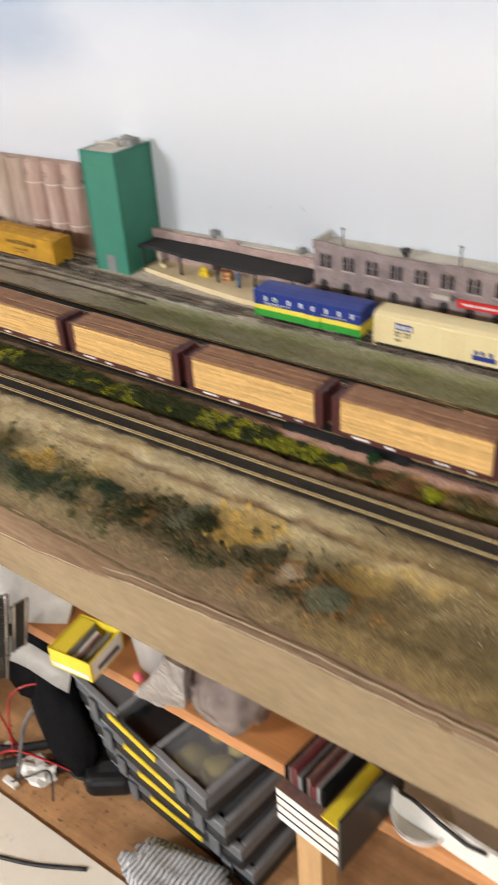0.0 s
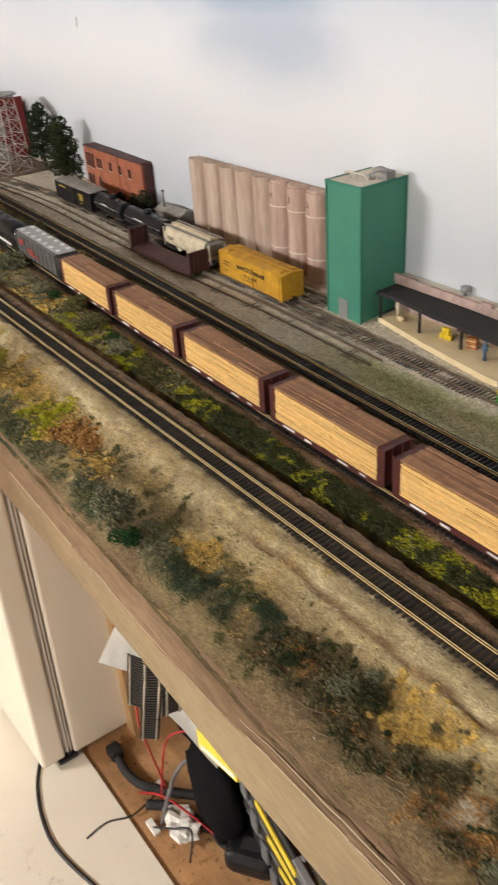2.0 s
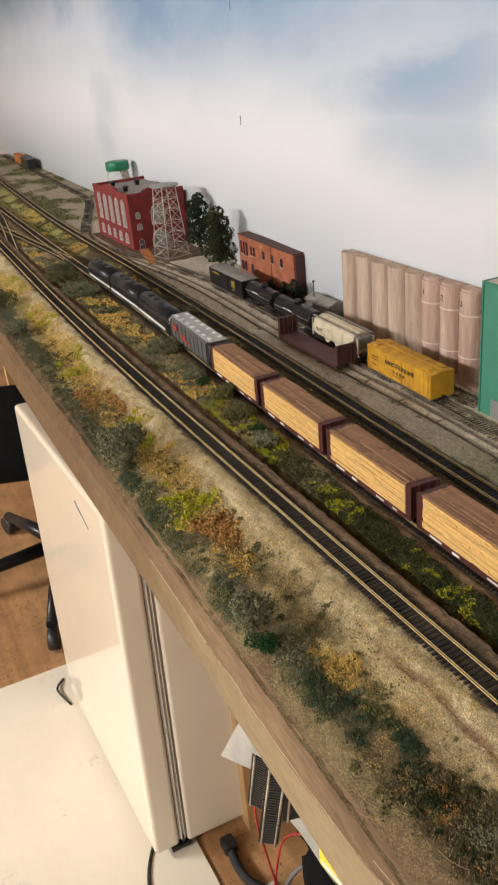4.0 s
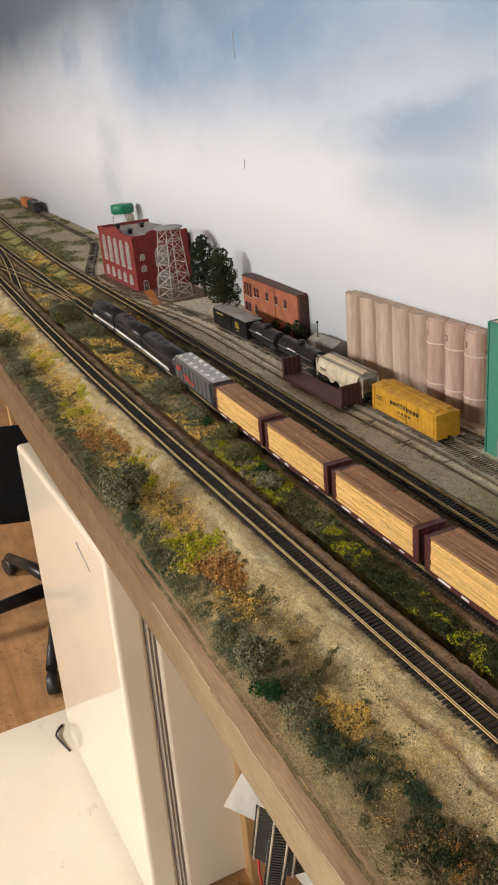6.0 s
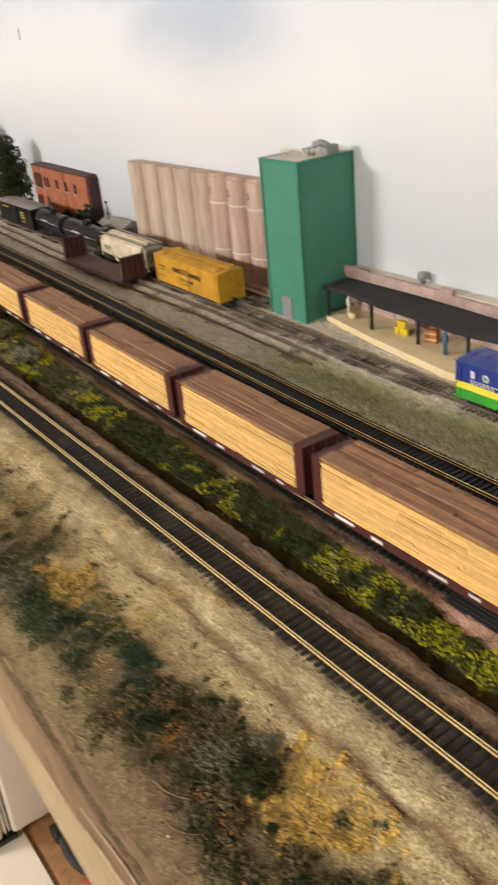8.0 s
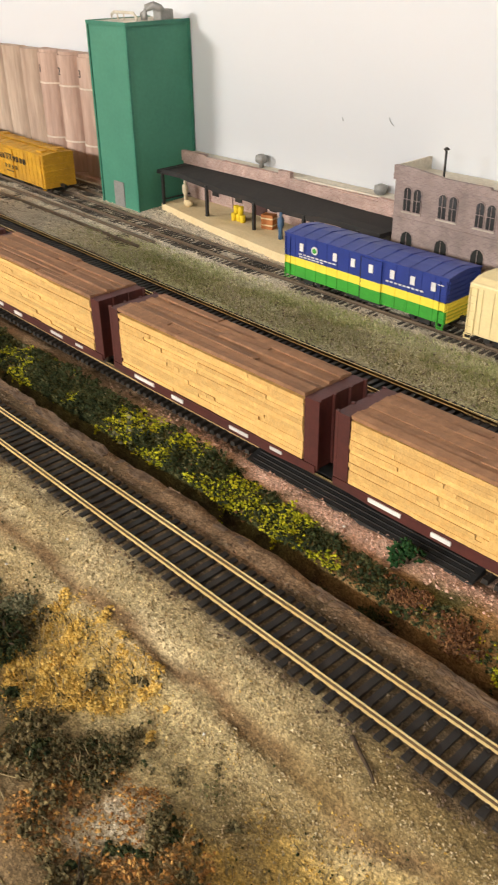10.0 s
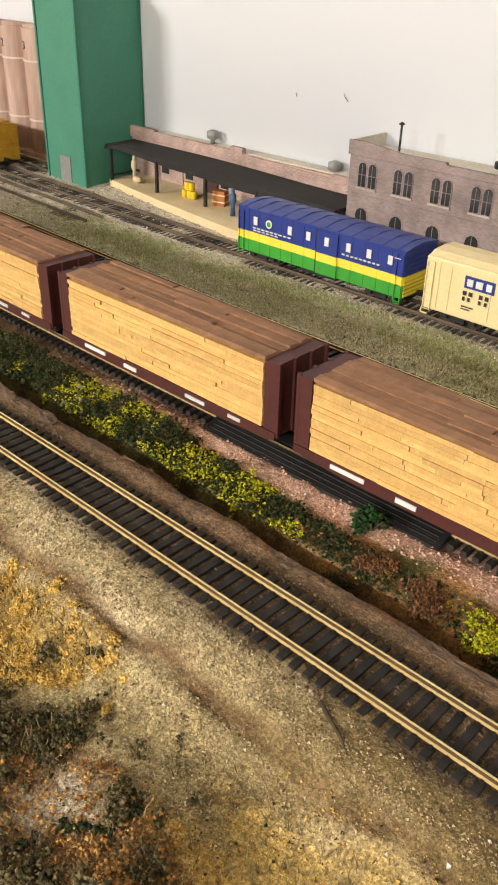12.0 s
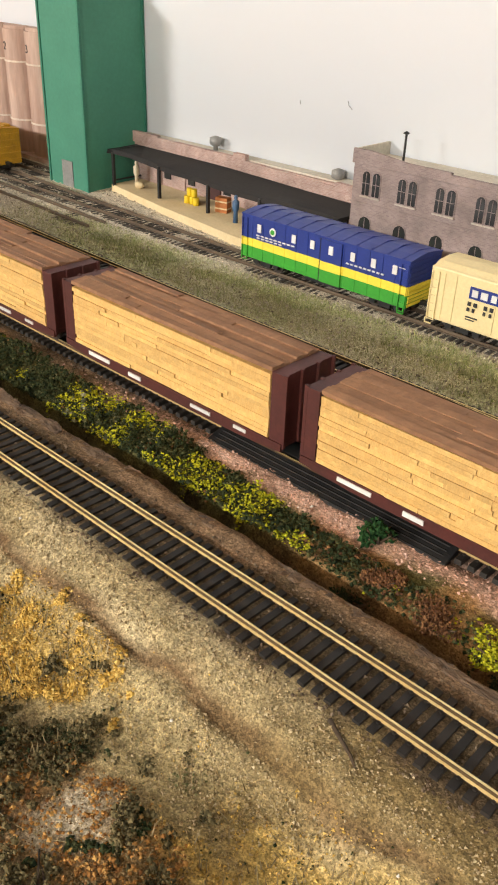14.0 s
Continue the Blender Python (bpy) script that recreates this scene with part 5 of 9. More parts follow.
def loco(x, nose, label):
    """A streamlined diesel unit; nose: -1, 0 or 1 for its rounded end."""
    car = thing("locomotive", label, "locomotive", "diesel units of the train", on_track(T2, x, G + 0.0070))
    half, w = 0.0895, 0.0176
    prof = [(-w, 0.0085), (-w, 0.0330), (-w * 0.90, 0.0385), (-w * 0.62, 0.0425), (-w * 0.25, 0.0442), (0, 0.0445)]
    prof = prof + [(-y, z) for y, z in prof[-2::-1]]
    bm = bmesh.new()
    stations = [(-half, 1.0, 1.0), (half, 1.0, 1.0)]
    if nose:
        stations = [(-nose * half, 1.0, 1.0), (nose * (half - 0.030), 1.0, 1.0), (nose * (half - 0.024), 0.99, 0.88), (nose * (half - 0.019), 0.97, 0.78), (nose * (half - 0.009), 0.88, 0.74), (nose * (half - 0.003), 0.70, 0.66), (nose * half, 0.45, 0.50)]
    rings = []
    for sx, kw, kh in stations:
        rings.append([bm.verts.new((sx, y * kw, 0.0085 + (z - 0.0085) * kh)) for y, z in prof])
    for a, b in zip(rings, rings[1:]):
        for i in range(len(prof)):
            f = bm.faces.new((a[i], b[i], b[(i + 1) % len(prof)], a[(i + 1) % len(prof)]))
            f.smooth = 0 < i < len(prof) - 2
    bm.faces.new(rings[0])
    bm.faces.new(rings[-1])
    bmesh.ops.recalc_face_normals(bm, faces=bm.faces[:])
    part("body", bm, SATIN_BLACK, car)
    ends = (-half + 0.0015, half - 0.0015) if not nose else ((-half + 0.0015, half - 0.026) if nose > 0 else (-half + 0.026, half - 0.0015))
    for s in (-1, 1):
        part("stripe", boxes((ends[0], ends[1], s * w - 0.0005, s * w + 0.0005, 0.0120, 0.0168)), LETTER, car, "broad white stripe along the side")
        part("upper_panel", boxes((ends[0] + 0.006, ends[1] - 0.006, s * w - 0.0004, s * w + 0.0004, 0.0300, 0.0325)), GRILLE, car, "dark grey grille band")
        for k in range(4):
            px = ends[0] + 0.025 + 0.028 * k
            part("porthole", quick(tube, [(px, s * (w + 0.0006), 0.0238), (px, s * (w - 0.001), 0.0238)], 0.0022, 14), PANE_DARK, car)
        part("fuel_skirt", boxes((-0.024, 0.024, s * 0.0150 - 0.001, s * 0.0150 + 0.001, 0.0035, 0.0088)), BLACK, car)
    for k in range(4):
        px = -0.055 + 0.030 * k
        part("roof_fan", quick(lathe, [(0.0058, 0.0), (0.0058, 0.0012), (0.0050, 0.0016)], (px, 0, 0.0440), 16), BLACK, car)
    if nose:
        part("nose_cap", quick(lump, (nose * (half - 0.0135), 0, 0.0330), (0.0105, 0.0130, 0.0042), 0, 0.0, 3), LETTER, car, "white nose top")
        part("windscreen", boxes((min(nose * (half - 0.0265), nose * (half - 0.0245)), max(nose * (half - 0.0265), nose * (half - 0.0245)), -0.012, 0.012, 0.0345, 0.0390)), PANE_DARK, car)
        part("headlight", quick(tube, [(nose * (half - 0.002), 0, 0.0255), (nose * (half + 0.0008), 0, 0.0255)], 0.0022, 12), PANE_PALE, car)
        part("pilot", quick(prism, [(nose * (half - 0.010), 0.0090), (nose * (half - 0.002), 0.0090), (nose * half, 0.0025), (nose * (half - 0.010), 0.0025)], "y", -0.010, 0.010), BLACK, car)
    part("underframe", boxes((-half + 0.004, half - 0.004, -0.012, 0.012, 0.0062, 0.0090)), BLACK, car)
    trucks(car, 0.060)


def grey_hopper(x):
    car = thing("covered_hopper_car", "dark grey covered hopper with pale roof hatches and red lettering", "train car", "freight cars of the train", on_track(T2, x, G + 0.0070))
    half, w, lo, hi = 0.086, 0.0182, 0.0130, 0.0465
    part("body", quick(prism, [(-w, lo), (-w, hi - 0.003), (-w * 0.82, hi), (w * 0.82, hi), (w, hi - 0.003), (w, lo)], "x", -half + 0.006, half - 0.006), HOPPER, car)
    part("roof", boxes((-half, half, -w * 0.78, w * 0.78, hi + 0.0001, hi + 0.0012)), HOPPER_TOP, car)
    for s in (-1, 1):
        for k in range(7):
            px = -half + 0.014 + (2 * half - 0.028) * k / 6
            part("hatch", boxes((px - 0.0042, px + 0.0042, s * 0.0085 - 0.0026, s * 0.0085 + 0.0026, hi + 0.0010, hi + 0.0024)), LETTER, car, "pale square hatch")
    for k in range(10):
        px = -half + 0.007 + (2 * half - 0.014) * k / 9
        for s in (-1, 1):
            part("side_post", boxes((px - 0.0006, px + 0.0006, s * w - 0.0009, s * w + 0.0009, lo, hi - 0.002)), HOPPER, car)
    for e in (-1, 1):
        part("end_slope", quick(prism, [(e * (half - 0.0065), hi - 0.004), (e * half, hi - 0.006), (e * half, hi - 0.010), (e * (half - 0.0065), lo + 0.004)], "y", -w * 0.8, w * 0.8), HOPPER, car)
        part("end_ladder", boxes((e * half - 0.0004, e * half + 0.0006, -w, -w + 0.0010, 0.008, hi), (e * half - 0.0004, e * half + 0.0006, -w + 0.005, -w + 0.006, 0.008, hi)), HOPPER, car)
    for i in (-1, 0, 1):
        part("discharge_bay", quick(prism, [(i * 0.040 - 0.016, lo), (i * 0.040 + 0.016, lo), (i * 0.040 + 0.005, 0.0045), (i * 0.040 - 0.005, 0.0045)], "y", -0.010, 0.010), HOPPER, car)
    bars(car, [(-0.068, -0.050, 0.030, 0.038), (-0.036, -0.010, 0.0265, 0.0300), (-0.030, 0.012, 0.0215, 0.0245)], RED_LETTER, -w - 0.0012, "red lettering block")
    part("underframe", boxes((-half, half, -0.004, 0.004, 0.0080, 0.0115)), BLACK, car)
    trucks(car, 0.066)


PLANK = as_mesh("plank", boxes((-0.5, 0.5, -0.0041, 0.0041, -0.00113, 0.00113)), LUMBER)
# top boards are browner and darker than the side planks
TOP_BOARD = as_mesh("top_board", boxes((-0.5, 0.5, -0.0022, 0.0022, -0.0009, 0.0010)), LUMBER_TOP)


def lumber_car(x):
    car = thing("lumber_car", "oxide red bulkhead flatcar loaded with fresh yellow lumber", "train car", "lumber cars of the train", on_track(T2, x, G + 0.0070))
    half, w = 0.0815, 0.0165
    part("deck", boxes((-half, half, -w, w, 0.0085, 0.0108)), OXIDE, car)
    bm = bmesh.new()
    for s in (-1, 1):
        prism(bm, [(-half, 0.0108), (-half, 0.0070), (-half + 0.028, 0.0052), (half - 0.028, 0.0052), (half, 0.0070), (half, 0.0108)], "y", s * w - 0.0008, s * w + 0.0008)
    part("side_sill", bm, OXIDE, car)
    for e in (-1, 1):
        bulk = part("bulkhead", boxes((e * (half - 0.0040) - 0.0038, e * (half - 0.0040) + 0.0038, -w, w, 0.0108, 0.0445)), OXIDE, car)
        for y in (-w + 0.0006, -0.0055, 0.0055, w - 0.0006):
            part("bulkhead_post", boxes((e * half - 0.0006, e * half + 0.0012, y - 0.0007, y + 0.0007, 0.0085, 0.0450)), OXIDE, bulk)
    rng = random.Random(int(1000 * x))
    part("load_core", boxes((-0.0720, 0.0720, -0.0120, 0.0120, 0.0109, 0.0425)), LUMBER, car)

    def piece(name, mesh, x0, x1, y, z, lean):
        ob = new(name, mesh)
        ob.parent, ob.location = car, ((x0 + x1) / 2, y, z)
        ob.scale = (x1 - x0 - 0.0003, 1, 1)
        ob.rotation_euler = (lean * (rng.random() - 0.5), 0, 0.1 * lean * (rng.random() - 0.5))
    for k in range(14):
        for s in (-1, 1):
            cuts = sorted([-0.0730, 0.0730] + [rng.uniform(-0.055, 0.055) for _ in range(rng.choice((2, 3, 3)) if s < 0 else 0)])
            for p, q in zip(cuts, cuts[1:]):
                piece("plank", PLANK, p, q, s * (0.0120 + 0.0011 * rng.random()), 0.0121 + 0.00228 * k, 0.06)
    for c in range(8):
        mid = rng.uniform(-0.035, 0.035)
        for p, q in ((-0.0735, mid), (mid, 0.0735)):
            piece("top_board", TOP_BOARD, p, q, -0.01435 + 0.0041 * c, 0.0437 + 0.0018 * rng.random(), 0.4)
    bars(car, [(-0.060, -0.042, 0.0078, 0.0098), (-0.026, -0.016, 0.0070, 0.0092), (0.022, 0.036, 0.0074, 0.0092), (0.052, 0.060, 0.0080, 0.0096)], LETTER, -w - 0.0010, "white lettering on the sill")
    part("underframe", boxes((-half + 0.006, half - 0.006, -0.004, 0.004, 0.0050, 0.0086)), BLACK, car)
    trucks(car, 0.060)


def caboose(x):
    car = thing("caboose", "bright red bay-window caboose with yellow end steps", "train car", "freight cars of the train", on_track(T2, x, G + 0.0070))
    half, w, lo, hi = 0.0480, 0.0165, 0.0090, 0.0350
    part("body", boxes((-half + 0.008, half - 0.008, -w, w, lo, hi)), CABOOSE, car)
    part("roof", quick(prism, [(-w - 0.0015, hi - 0.0004), (-w - 0.0015, hi + 0.0006), (0, hi + 0.0034), (w + 0.0015, hi + 0.0006), (w + 0.0015, hi - 0.0004)], "x", -half, half), CABOOSE, car)
    part("roof_walk", boxes((-half + 0.002, half - 0.002, -0.0030, 0.0030, hi + 0.0034, hi + 0.0041)), CABOOSE, car)
    part("platform", boxes((-half, half, -w + 0.001, w - 0.001, lo - 0.002, lo)), CABOOSE, car)
    for s in (-1, 1):
        part("bay", quick(prism, [(-0.008, s * w), (-0.005, s * (w + 0.0028)), (0.005, s * (w + 0.0028)), (0.008, s * w)], "z", lo + 0.001, hi - 0.001), CABOOSE, car, "projecting bay")
        for wx in (-0.030, -0.014, 0.016, 0.030):
            win = part("window", boxes((wx - 0.0030, wx + 0.0030, s * w - 0.0006, s * w + 0.0006, 0.0205, 0.0275)), DARK_LETTER, car, "dark framed window")
        for e in (-1, 1):
            part("step", boxes((e * (half - 0.004) - 0.0035, e * (half - 0.004) + 0.0035, s * (w - 0.002) - 0.0018, s * (w - 0.002) + 0.0018, 0.0028, 0.0085)), SAFETY, car, "yellow step")
    bars(car, [(-0.037, -0.006, 0.0300, 0.0332), (-0.026, -0.012, 0.0170, 0.0195)], LETTER, -w - 0.0008, "white lettering")
    for e in (-1, 1):
        bm = bmesh.new()
        for y in (-w + 0.002, -0.005, 0.005, w - 0.002):
            tube(bm, [(e * (half - 0.001), y, lo), (e * (half - 0.001), y, lo + 0.014)], 0.0005, 6)
        tube(bm, [(e * (half - 0.001), -w + 0.002, lo + 0.014), (e * (half - 0.001), w - 0.002, lo + 0.014)], 0.0005, 6)
        part("end_railing", bm, SAFETY, car, "yellow end railing")
    part("smoke_jack", quick(tube, [(0.012, 0.006, hi), (0.012, 0.006, hi + 0.008)], 0.0012, 8), CABOOSE, car)
    part("underframe", boxes((-half + 0.004, half - 0.004, -0.004, 0.004, 0.0050, 0.0078)), BLACK, car)
    trucks(car, 0.032)


black_boxcar(-1.685)
tank_car(-1.543, 0.055, "short black tank car with a dome")
tank_car(-1.408, 0.068, "long black tank car with a dome")
cream_hopper(-1.262)
reefer(-1.082)
gondola(-1.274)
southern_car(-0.5645)
cream_car(-0.383)

# the train that stands on the second main track
for i, (nose, label) in enumerate(((-1, "leading black streamlined diesel unit with white stripe and white nose"), (0, "black streamlined booster diesel unit with white side stripe"), (1, "rear black streamlined diesel unit with white stripe, nose turned back"))):
    loco(-1.931 + 0.184 * i, nose, label)
grey_hopper(-1.380)
for k in range(-4, 2):
    lumber_car(-0.589 + 0.1745 * k + 0.0825)
caboose(-0.589 + 0.1745 * 2 + 0.052)


# ---- buildings along the backdrop ----
def arched(x0, x1, z0, z1, n=5):
    """Outline of a round-headed opening."""
    r = (x1 - x0) / 2
    return [(x0, z0), (x1, z0)] + [((x0 + x1) / 2 + r * math.cos(math.pi * i / n), z1 - r + r * math.sin(math.pi * i / n)) for i in range(n + 1)]


def window_front(parent, x0, x1, z0, z1, y, pane, frame_mat, arch=True, bars_n=1):
    """A window on a wall that faces the aisle: frame, pane, bars and sill."""
    e = 0.0009
    out = arched(x0 - e, x1 + e, z0 - e, z1 + e) if arch else [(x0 - e, z0 - e), (x1 + e, z0 - e), (x1 + e, z1 + e), (x0 - e, z1 + e)]
    inn = arched(x0, x1, z0, z1) if arch else [(x0, z0), (x1, z0), (x1, z1), (x0, z1)]
    win = part("window", quick(prism, out, "y", y - 0.0005, y + 0.001), frame_mat, parent)
    part("pane", quick(prism, inn, "y", y - 0.0009, y - 0.0002), pane, win)
    rows = [(x0, x1, y - 0.0012, y - 0.0006, (z0 + z1) / 2 - 0.0002, (z0 + z1) / 2 + 0.0002)]
    rows += [(x0 + (x1 - x0) * (i + 1) / (bars_n + 1) - 0.0002, x0 + (x1 - x0) * (i + 1) / (bars_n + 1) + 0.0002, y - 0.0012, y - 0.0006, z0, z1 - 0.001) for i in range(bars_n)]
    part("glazing_bar", boxes(*rows), frame_mat, win)
    part("sill", boxes((x0 - 0.0012, x1 + 0.0012, y - 0.0016, y + 0.0006, z0 - 0.0018, z0 - 0.0008)), STONE_TRIM, win)


# green elevator tower
x0, x1, y0, y1, z1 = -0.959, -0.8975, 0.9535, 1.0285, 1.169
tower = thing("elevator_tower", "tall sea-green card elevator tower against the backdrop", "building")
part("wall", boxes((x0, x1, y0, y1, G - 0.002, z1)), TOWER, tower)
part("roof", boxes((x0 + 0.001, x1 - 0.001, y0 + 0.001, y1, z1 + 0.0001, z1 + 0.0014)), ROOF_CREAM, tower, "cream roof")
for cx, cy in ((x0, y0), (x1, y0), (x1, y1 - 0.001)):
    part("corner_trim", boxes((cx - 0.0012, cx + 0.0012, cy - 0.0012, cy + 0.0012, G - 0.002, z1 + 0.0008)), TOWER_TRIM, tower)
part("roof_edge", boxes((x0 - 0.0014, x1 + 0.0014, y0 - 0.0014, y0 + 0.0006, z1 - 0.0012, z1 + 0.0022), (x1 - 0.0006, x1 + 0.0014, y0 + 0.0006, y1, z1 - 0.0012, z1 + 0.0022), (x0 - 0.0014, x0 + 0.0006, y0 + 0.0006, y1, z1 - 0.0012, z1 + 0.0022)), TOWER_TRIM, tower)
part("door", boxes((-0.938, -0.921, y0 - 0.0008, y0 + 0.0004, G, G + 0.025)), DUCT, tower, "small grey door")
bm = bmesh.new()
tube(bm, [(x0 + 0.006, 0.978, z1 + 0.001), (x0 + 0.006, 0.978, z1 + 0.006), (x0 + 0.010, 0.978, z1 + 0.008), (x0 + 0.038, 0.980, z1 + 0.008), (x0 + 0.042, 0.981, z1 + 0.004), (x0 + 0.042, 0.981, z1 + 0.001)], 0.0013, 8)
for k in (0.016, 0.026):
    tube(bm, [(x0 + k, 0.978, z1 + 0.001), (x0 + k, 0.978, z1 + 0.008)], 0.0008, 6)
part("roof_pipe", bm, ROOF_CREAM, tower, "pale roof pipe")
bm = bmesh.new()
tube(bm, [(x1 - 0.020, 0.990, z1 + 0.001), (x1 - 0.020, 0.990, z1 + 0.007), (x1 - 0.017, 0.992, z1 + 0.012), (x1 - 0.011, 0.995, z1 + 0.014), (x1 - 0.006, 0.998, z1 + 0.012), (x1 - 0.004, 1.0, z1 + 0.008)], 0.0036, 10)
rbox(bm, x1 - 0.014, x1 - 0.002, 0.996, 1.012, z1 + 0.001, z1 + 0.011, 0.0015)
part("roof_duct", bm, DUCT, tower, "curved grey ventilation duct")

# grain silos in low relief
silos = thing("grain_silos", "row of stained tan concrete grain silos, three of them numbered", "silo")
sy = 1.013
part("back_panel", boxes((-1.366, -1.021, sy + 0.004, sy + 0.0155, G - 0.002, 1.129)), SILO, silos)
for i in range(5):
    cx, r = -1.3445 + 0.0430 * i, 0.0215
    out = [(cx + r * math.cos(math.pi * (1 + k / 14)), sy + 0.0035 + 0.0165 * math.sin(math.pi * (1 + k / 14))) for k in range(15)]
    part("silo", quick(prism, out, "z", G - 0.002, 1.1305 + 0.001 * (i % 2)), SILO, silos)
for i in range(3):
    cx, r = -1.1290 + 0.0410 * i, 0.0203
    out = [(cx + r * math.cos(math.pi * (1 + k / 14)), sy + 0.0030 + 0.0190 * math.sin(math.pi * (1 + k / 14))) for k in range(15)]
    s = part("silo", quick(prism, out, "z", G - 0.002, 1.129), SILO_PINK, silos)
    cap = [(cx + (r - 0.002) * math.cos(math.pi * (1 + k / 14)), sy + 0.0030 + 0.017 * math.sin(math.pi * (1 + k / 14))) for k in range(15)]
    part("silo_cap", quick(prism, cap, "z", 1.1291, 1.1325), SILO_PINK, s)
    band = [(cx + (r + 0.0006) * math.cos(math.pi * (1 + k / 14)), sy + 0.0030 + 0.0197 * math.sin(math.pi * (1 + k / 14))) for k in range(15)]
    for bz in (1.0975, 1.038):
        part("silo_band", quick(prism, band, "z", bz - 0.0009, bz + 0.0009), SILO_BAND, s)
    txt = bpy.data.curves.new("silo_number", "FONT")
    txt.body, txt.size, txt.extrude, txt.align_x = str(i + 1), 0.0115, 0.0003, "CENTER"
    txt.materials.append(DARK_LETTER)
    num = new("silo_number", txt)
    num.parent, num.matrix_basis = silos, pose(cx - 0.004, sy - 0.0158, 1.1085, 90, 0, -6)
part("hatch", boxes((-1.0160, -1.0080, sy - 0.013, sy - 0.008, 1.107, 1.112)), DARK_LETTER, silos)
part("edge_bay", boxes((-1.0485 + 0.0265, -0.985, sy - 0.004, sy + 0.012, G - 0.002, 1.126)), SILO_PINK, silos)
part("plinth", boxes((-1.366, -0.985, sy - 0.021, sy + 0.004, G - 0.002, G + 0.004)), SILO_PINK, silos)

# orange brick warehouse
ware = thing("warehouse", "orange brick warehouse flat with small dark windows", "building", m=pose(-1.6875, 1.029, 0, 0, 0, -2.4))
hw, hy = 0.1285, 0.0
part("wall", boxes((-hw, hw, hy, 0.024, G - 0.004, 1.086)), ORANGE_BRICK, ware)
part("coping", boxes((-hw - 0.001, hw + 0.001, hy - 0.0012, 0.025, 1.0862, 1.0882)), MAROON, ware, "dark weathered coping")
for wx, wide, z0, z1 in ((-0.135, 0.0075, 1.058, 1.083), (-0.120, 0.0075, 1.057, 1.083), (-0.105, 0.0080, 1.056, 1.083), (-0.080, 0.0085, 1.061, 1.078), (-0.064, 0.0085, 1.061, 1.078), (-0.014, 0.0105, 1.063, 1.078), (0.032, 0.0105, 1.063, 1.078), (0.080, 0.0105, 1.063, 1.078)):
    window_front(ware, wx * 0.883, wx * 0.883 + wide, z0 - 0.009, z1 - 0.009, hy, PANE_DARK, RED_BRICK, False)
for wx in (-0.135, -0.118, -0.080):
    window_front(ware, wx * 0.883, wx * 0.883 + 0.0100, 1.014, 1.034, hy, PANE_DARK, RED_BRICK, True)
part("side_wall", boxes((hw + 0.0002, hw + 0.004, hy + 0.003, 0.024, G - 0.004, 1.085)), MAROON, ware, "dark brown end wall")
part("pilaster", boxes((0.024, 0.030, hy - 0.0018, hy + 0.001, G, 1.086)), ORANGE_BRICK, ware)

# deep red brick works hall
hall = thing("works_hall", "deep red brick works hall with arched windows and grey roof", "building")
ax, bx, ay, by_, hz = -2.512, -2.224, 0.934, 1.082, 1.128
part("wall", boxes((ax, bx, ay, by_, G - 0.004, hz)), RED_BRICK, hall)
part("roof", boxes((ax + 0.004, bx - 0.004, ay + 0.004, by_ - 0.004, hz + 0.0001, hz + 0.0016)), GREY_ROOF, hall, "grey felt roof")
bump_ = [(ax, hz - 0.001), (ax, hz + 0.010), (ax + 0.050, hz + 0.010)] + [((ax + bx) / 2 - 0.060 * math.cos(math.pi * k / 8), hz + 0.010 + 0.009 * math.sin(math.pi * k / 8)) for k in range(9)] + [(bx - 0.050, hz + 0.010), (bx, hz + 0.010), (bx, hz - 0.001)]
part("parapet", quick(prism, bump_, "y", ay - 0.001, ay + 0.005), RED_BRICK, hall)
gab = [(ay + 0.005, hz - 0.001), (ay + 0.005, hz + 0.010), (ay + 0.035, hz + 0.010)] + [((ay + by_) / 2 - 0.036 * math.cos(math.pi * k / 8), hz + 0.010 + 0.010 * math.sin(math.pi * k / 8)) for k in range(9)] + [(by_ - 0.035, hz + 0.010), (by_, hz + 0.010), (by_, hz - 0.001)]
part("parapet", quick(prism, gab, "x", bx - 0.005, bx + 0.001), RED_BRICK, hall)
part("parapet", boxes((ax, ax + 0.005, ay + 0.005, by_, hz - 0.001, hz + 0.009)), RED_BRICK, hall)
for k in range(5):
    wx = ax + 0.030 + 0.0490 * k
    window_front(hall, wx, wx + 0.028, G + 0.054, hz - 0.008, ay, PANE_PALE, LETTER, True, 2)
    window_front(hall, wx + 0.002, wx + 0.026, G + 0.014, G + 0.038, ay, PANE_PALE, LETTER, True, 2)
def side_opening(name, y0, y1, z0, z1, mat, label=""):
    w_ = part(name, quick(prism, arched(y0 - 0.001, y1 + 0.001, z0 - 0.001, z1 + 0.001), "x", bx - 0.0005, bx + 0.0007), LETTER, hall, label)
    part("pane", quick(prism, arched(y0, y1, z0, z1), "x", bx + 0.0002, bx + 0.0012), mat, w_)
    part("glazing_bar", boxes((bx + 0.0008, bx + 0.0016, y0, y1, (z0 + z1) / 2 - 0.0003, (z0 + z1) / 2 + 0.0003), (bx + 0.0008, bx + 0.0016, (y0 + y1) / 2 - 0.0003, (y0 + y1) / 2 + 0.0003, z0, z1 - 0.002)), LETTER, w_)
side_opening("window", 0.990, 1.026, G + 0.058, G + 0.106, PANE_PALE)
side_opening("window", 0.950, 0.960, G + 0.078, G + 0.092, PANE_PALE)
side_opening("window", 0.950, 0.962, G + 0.050, G + 0.064, PANE_PALE)
side_opening("door", 0.986, 1.030, G + 0.001, G + 0.044, DUCT, "grey loading door")
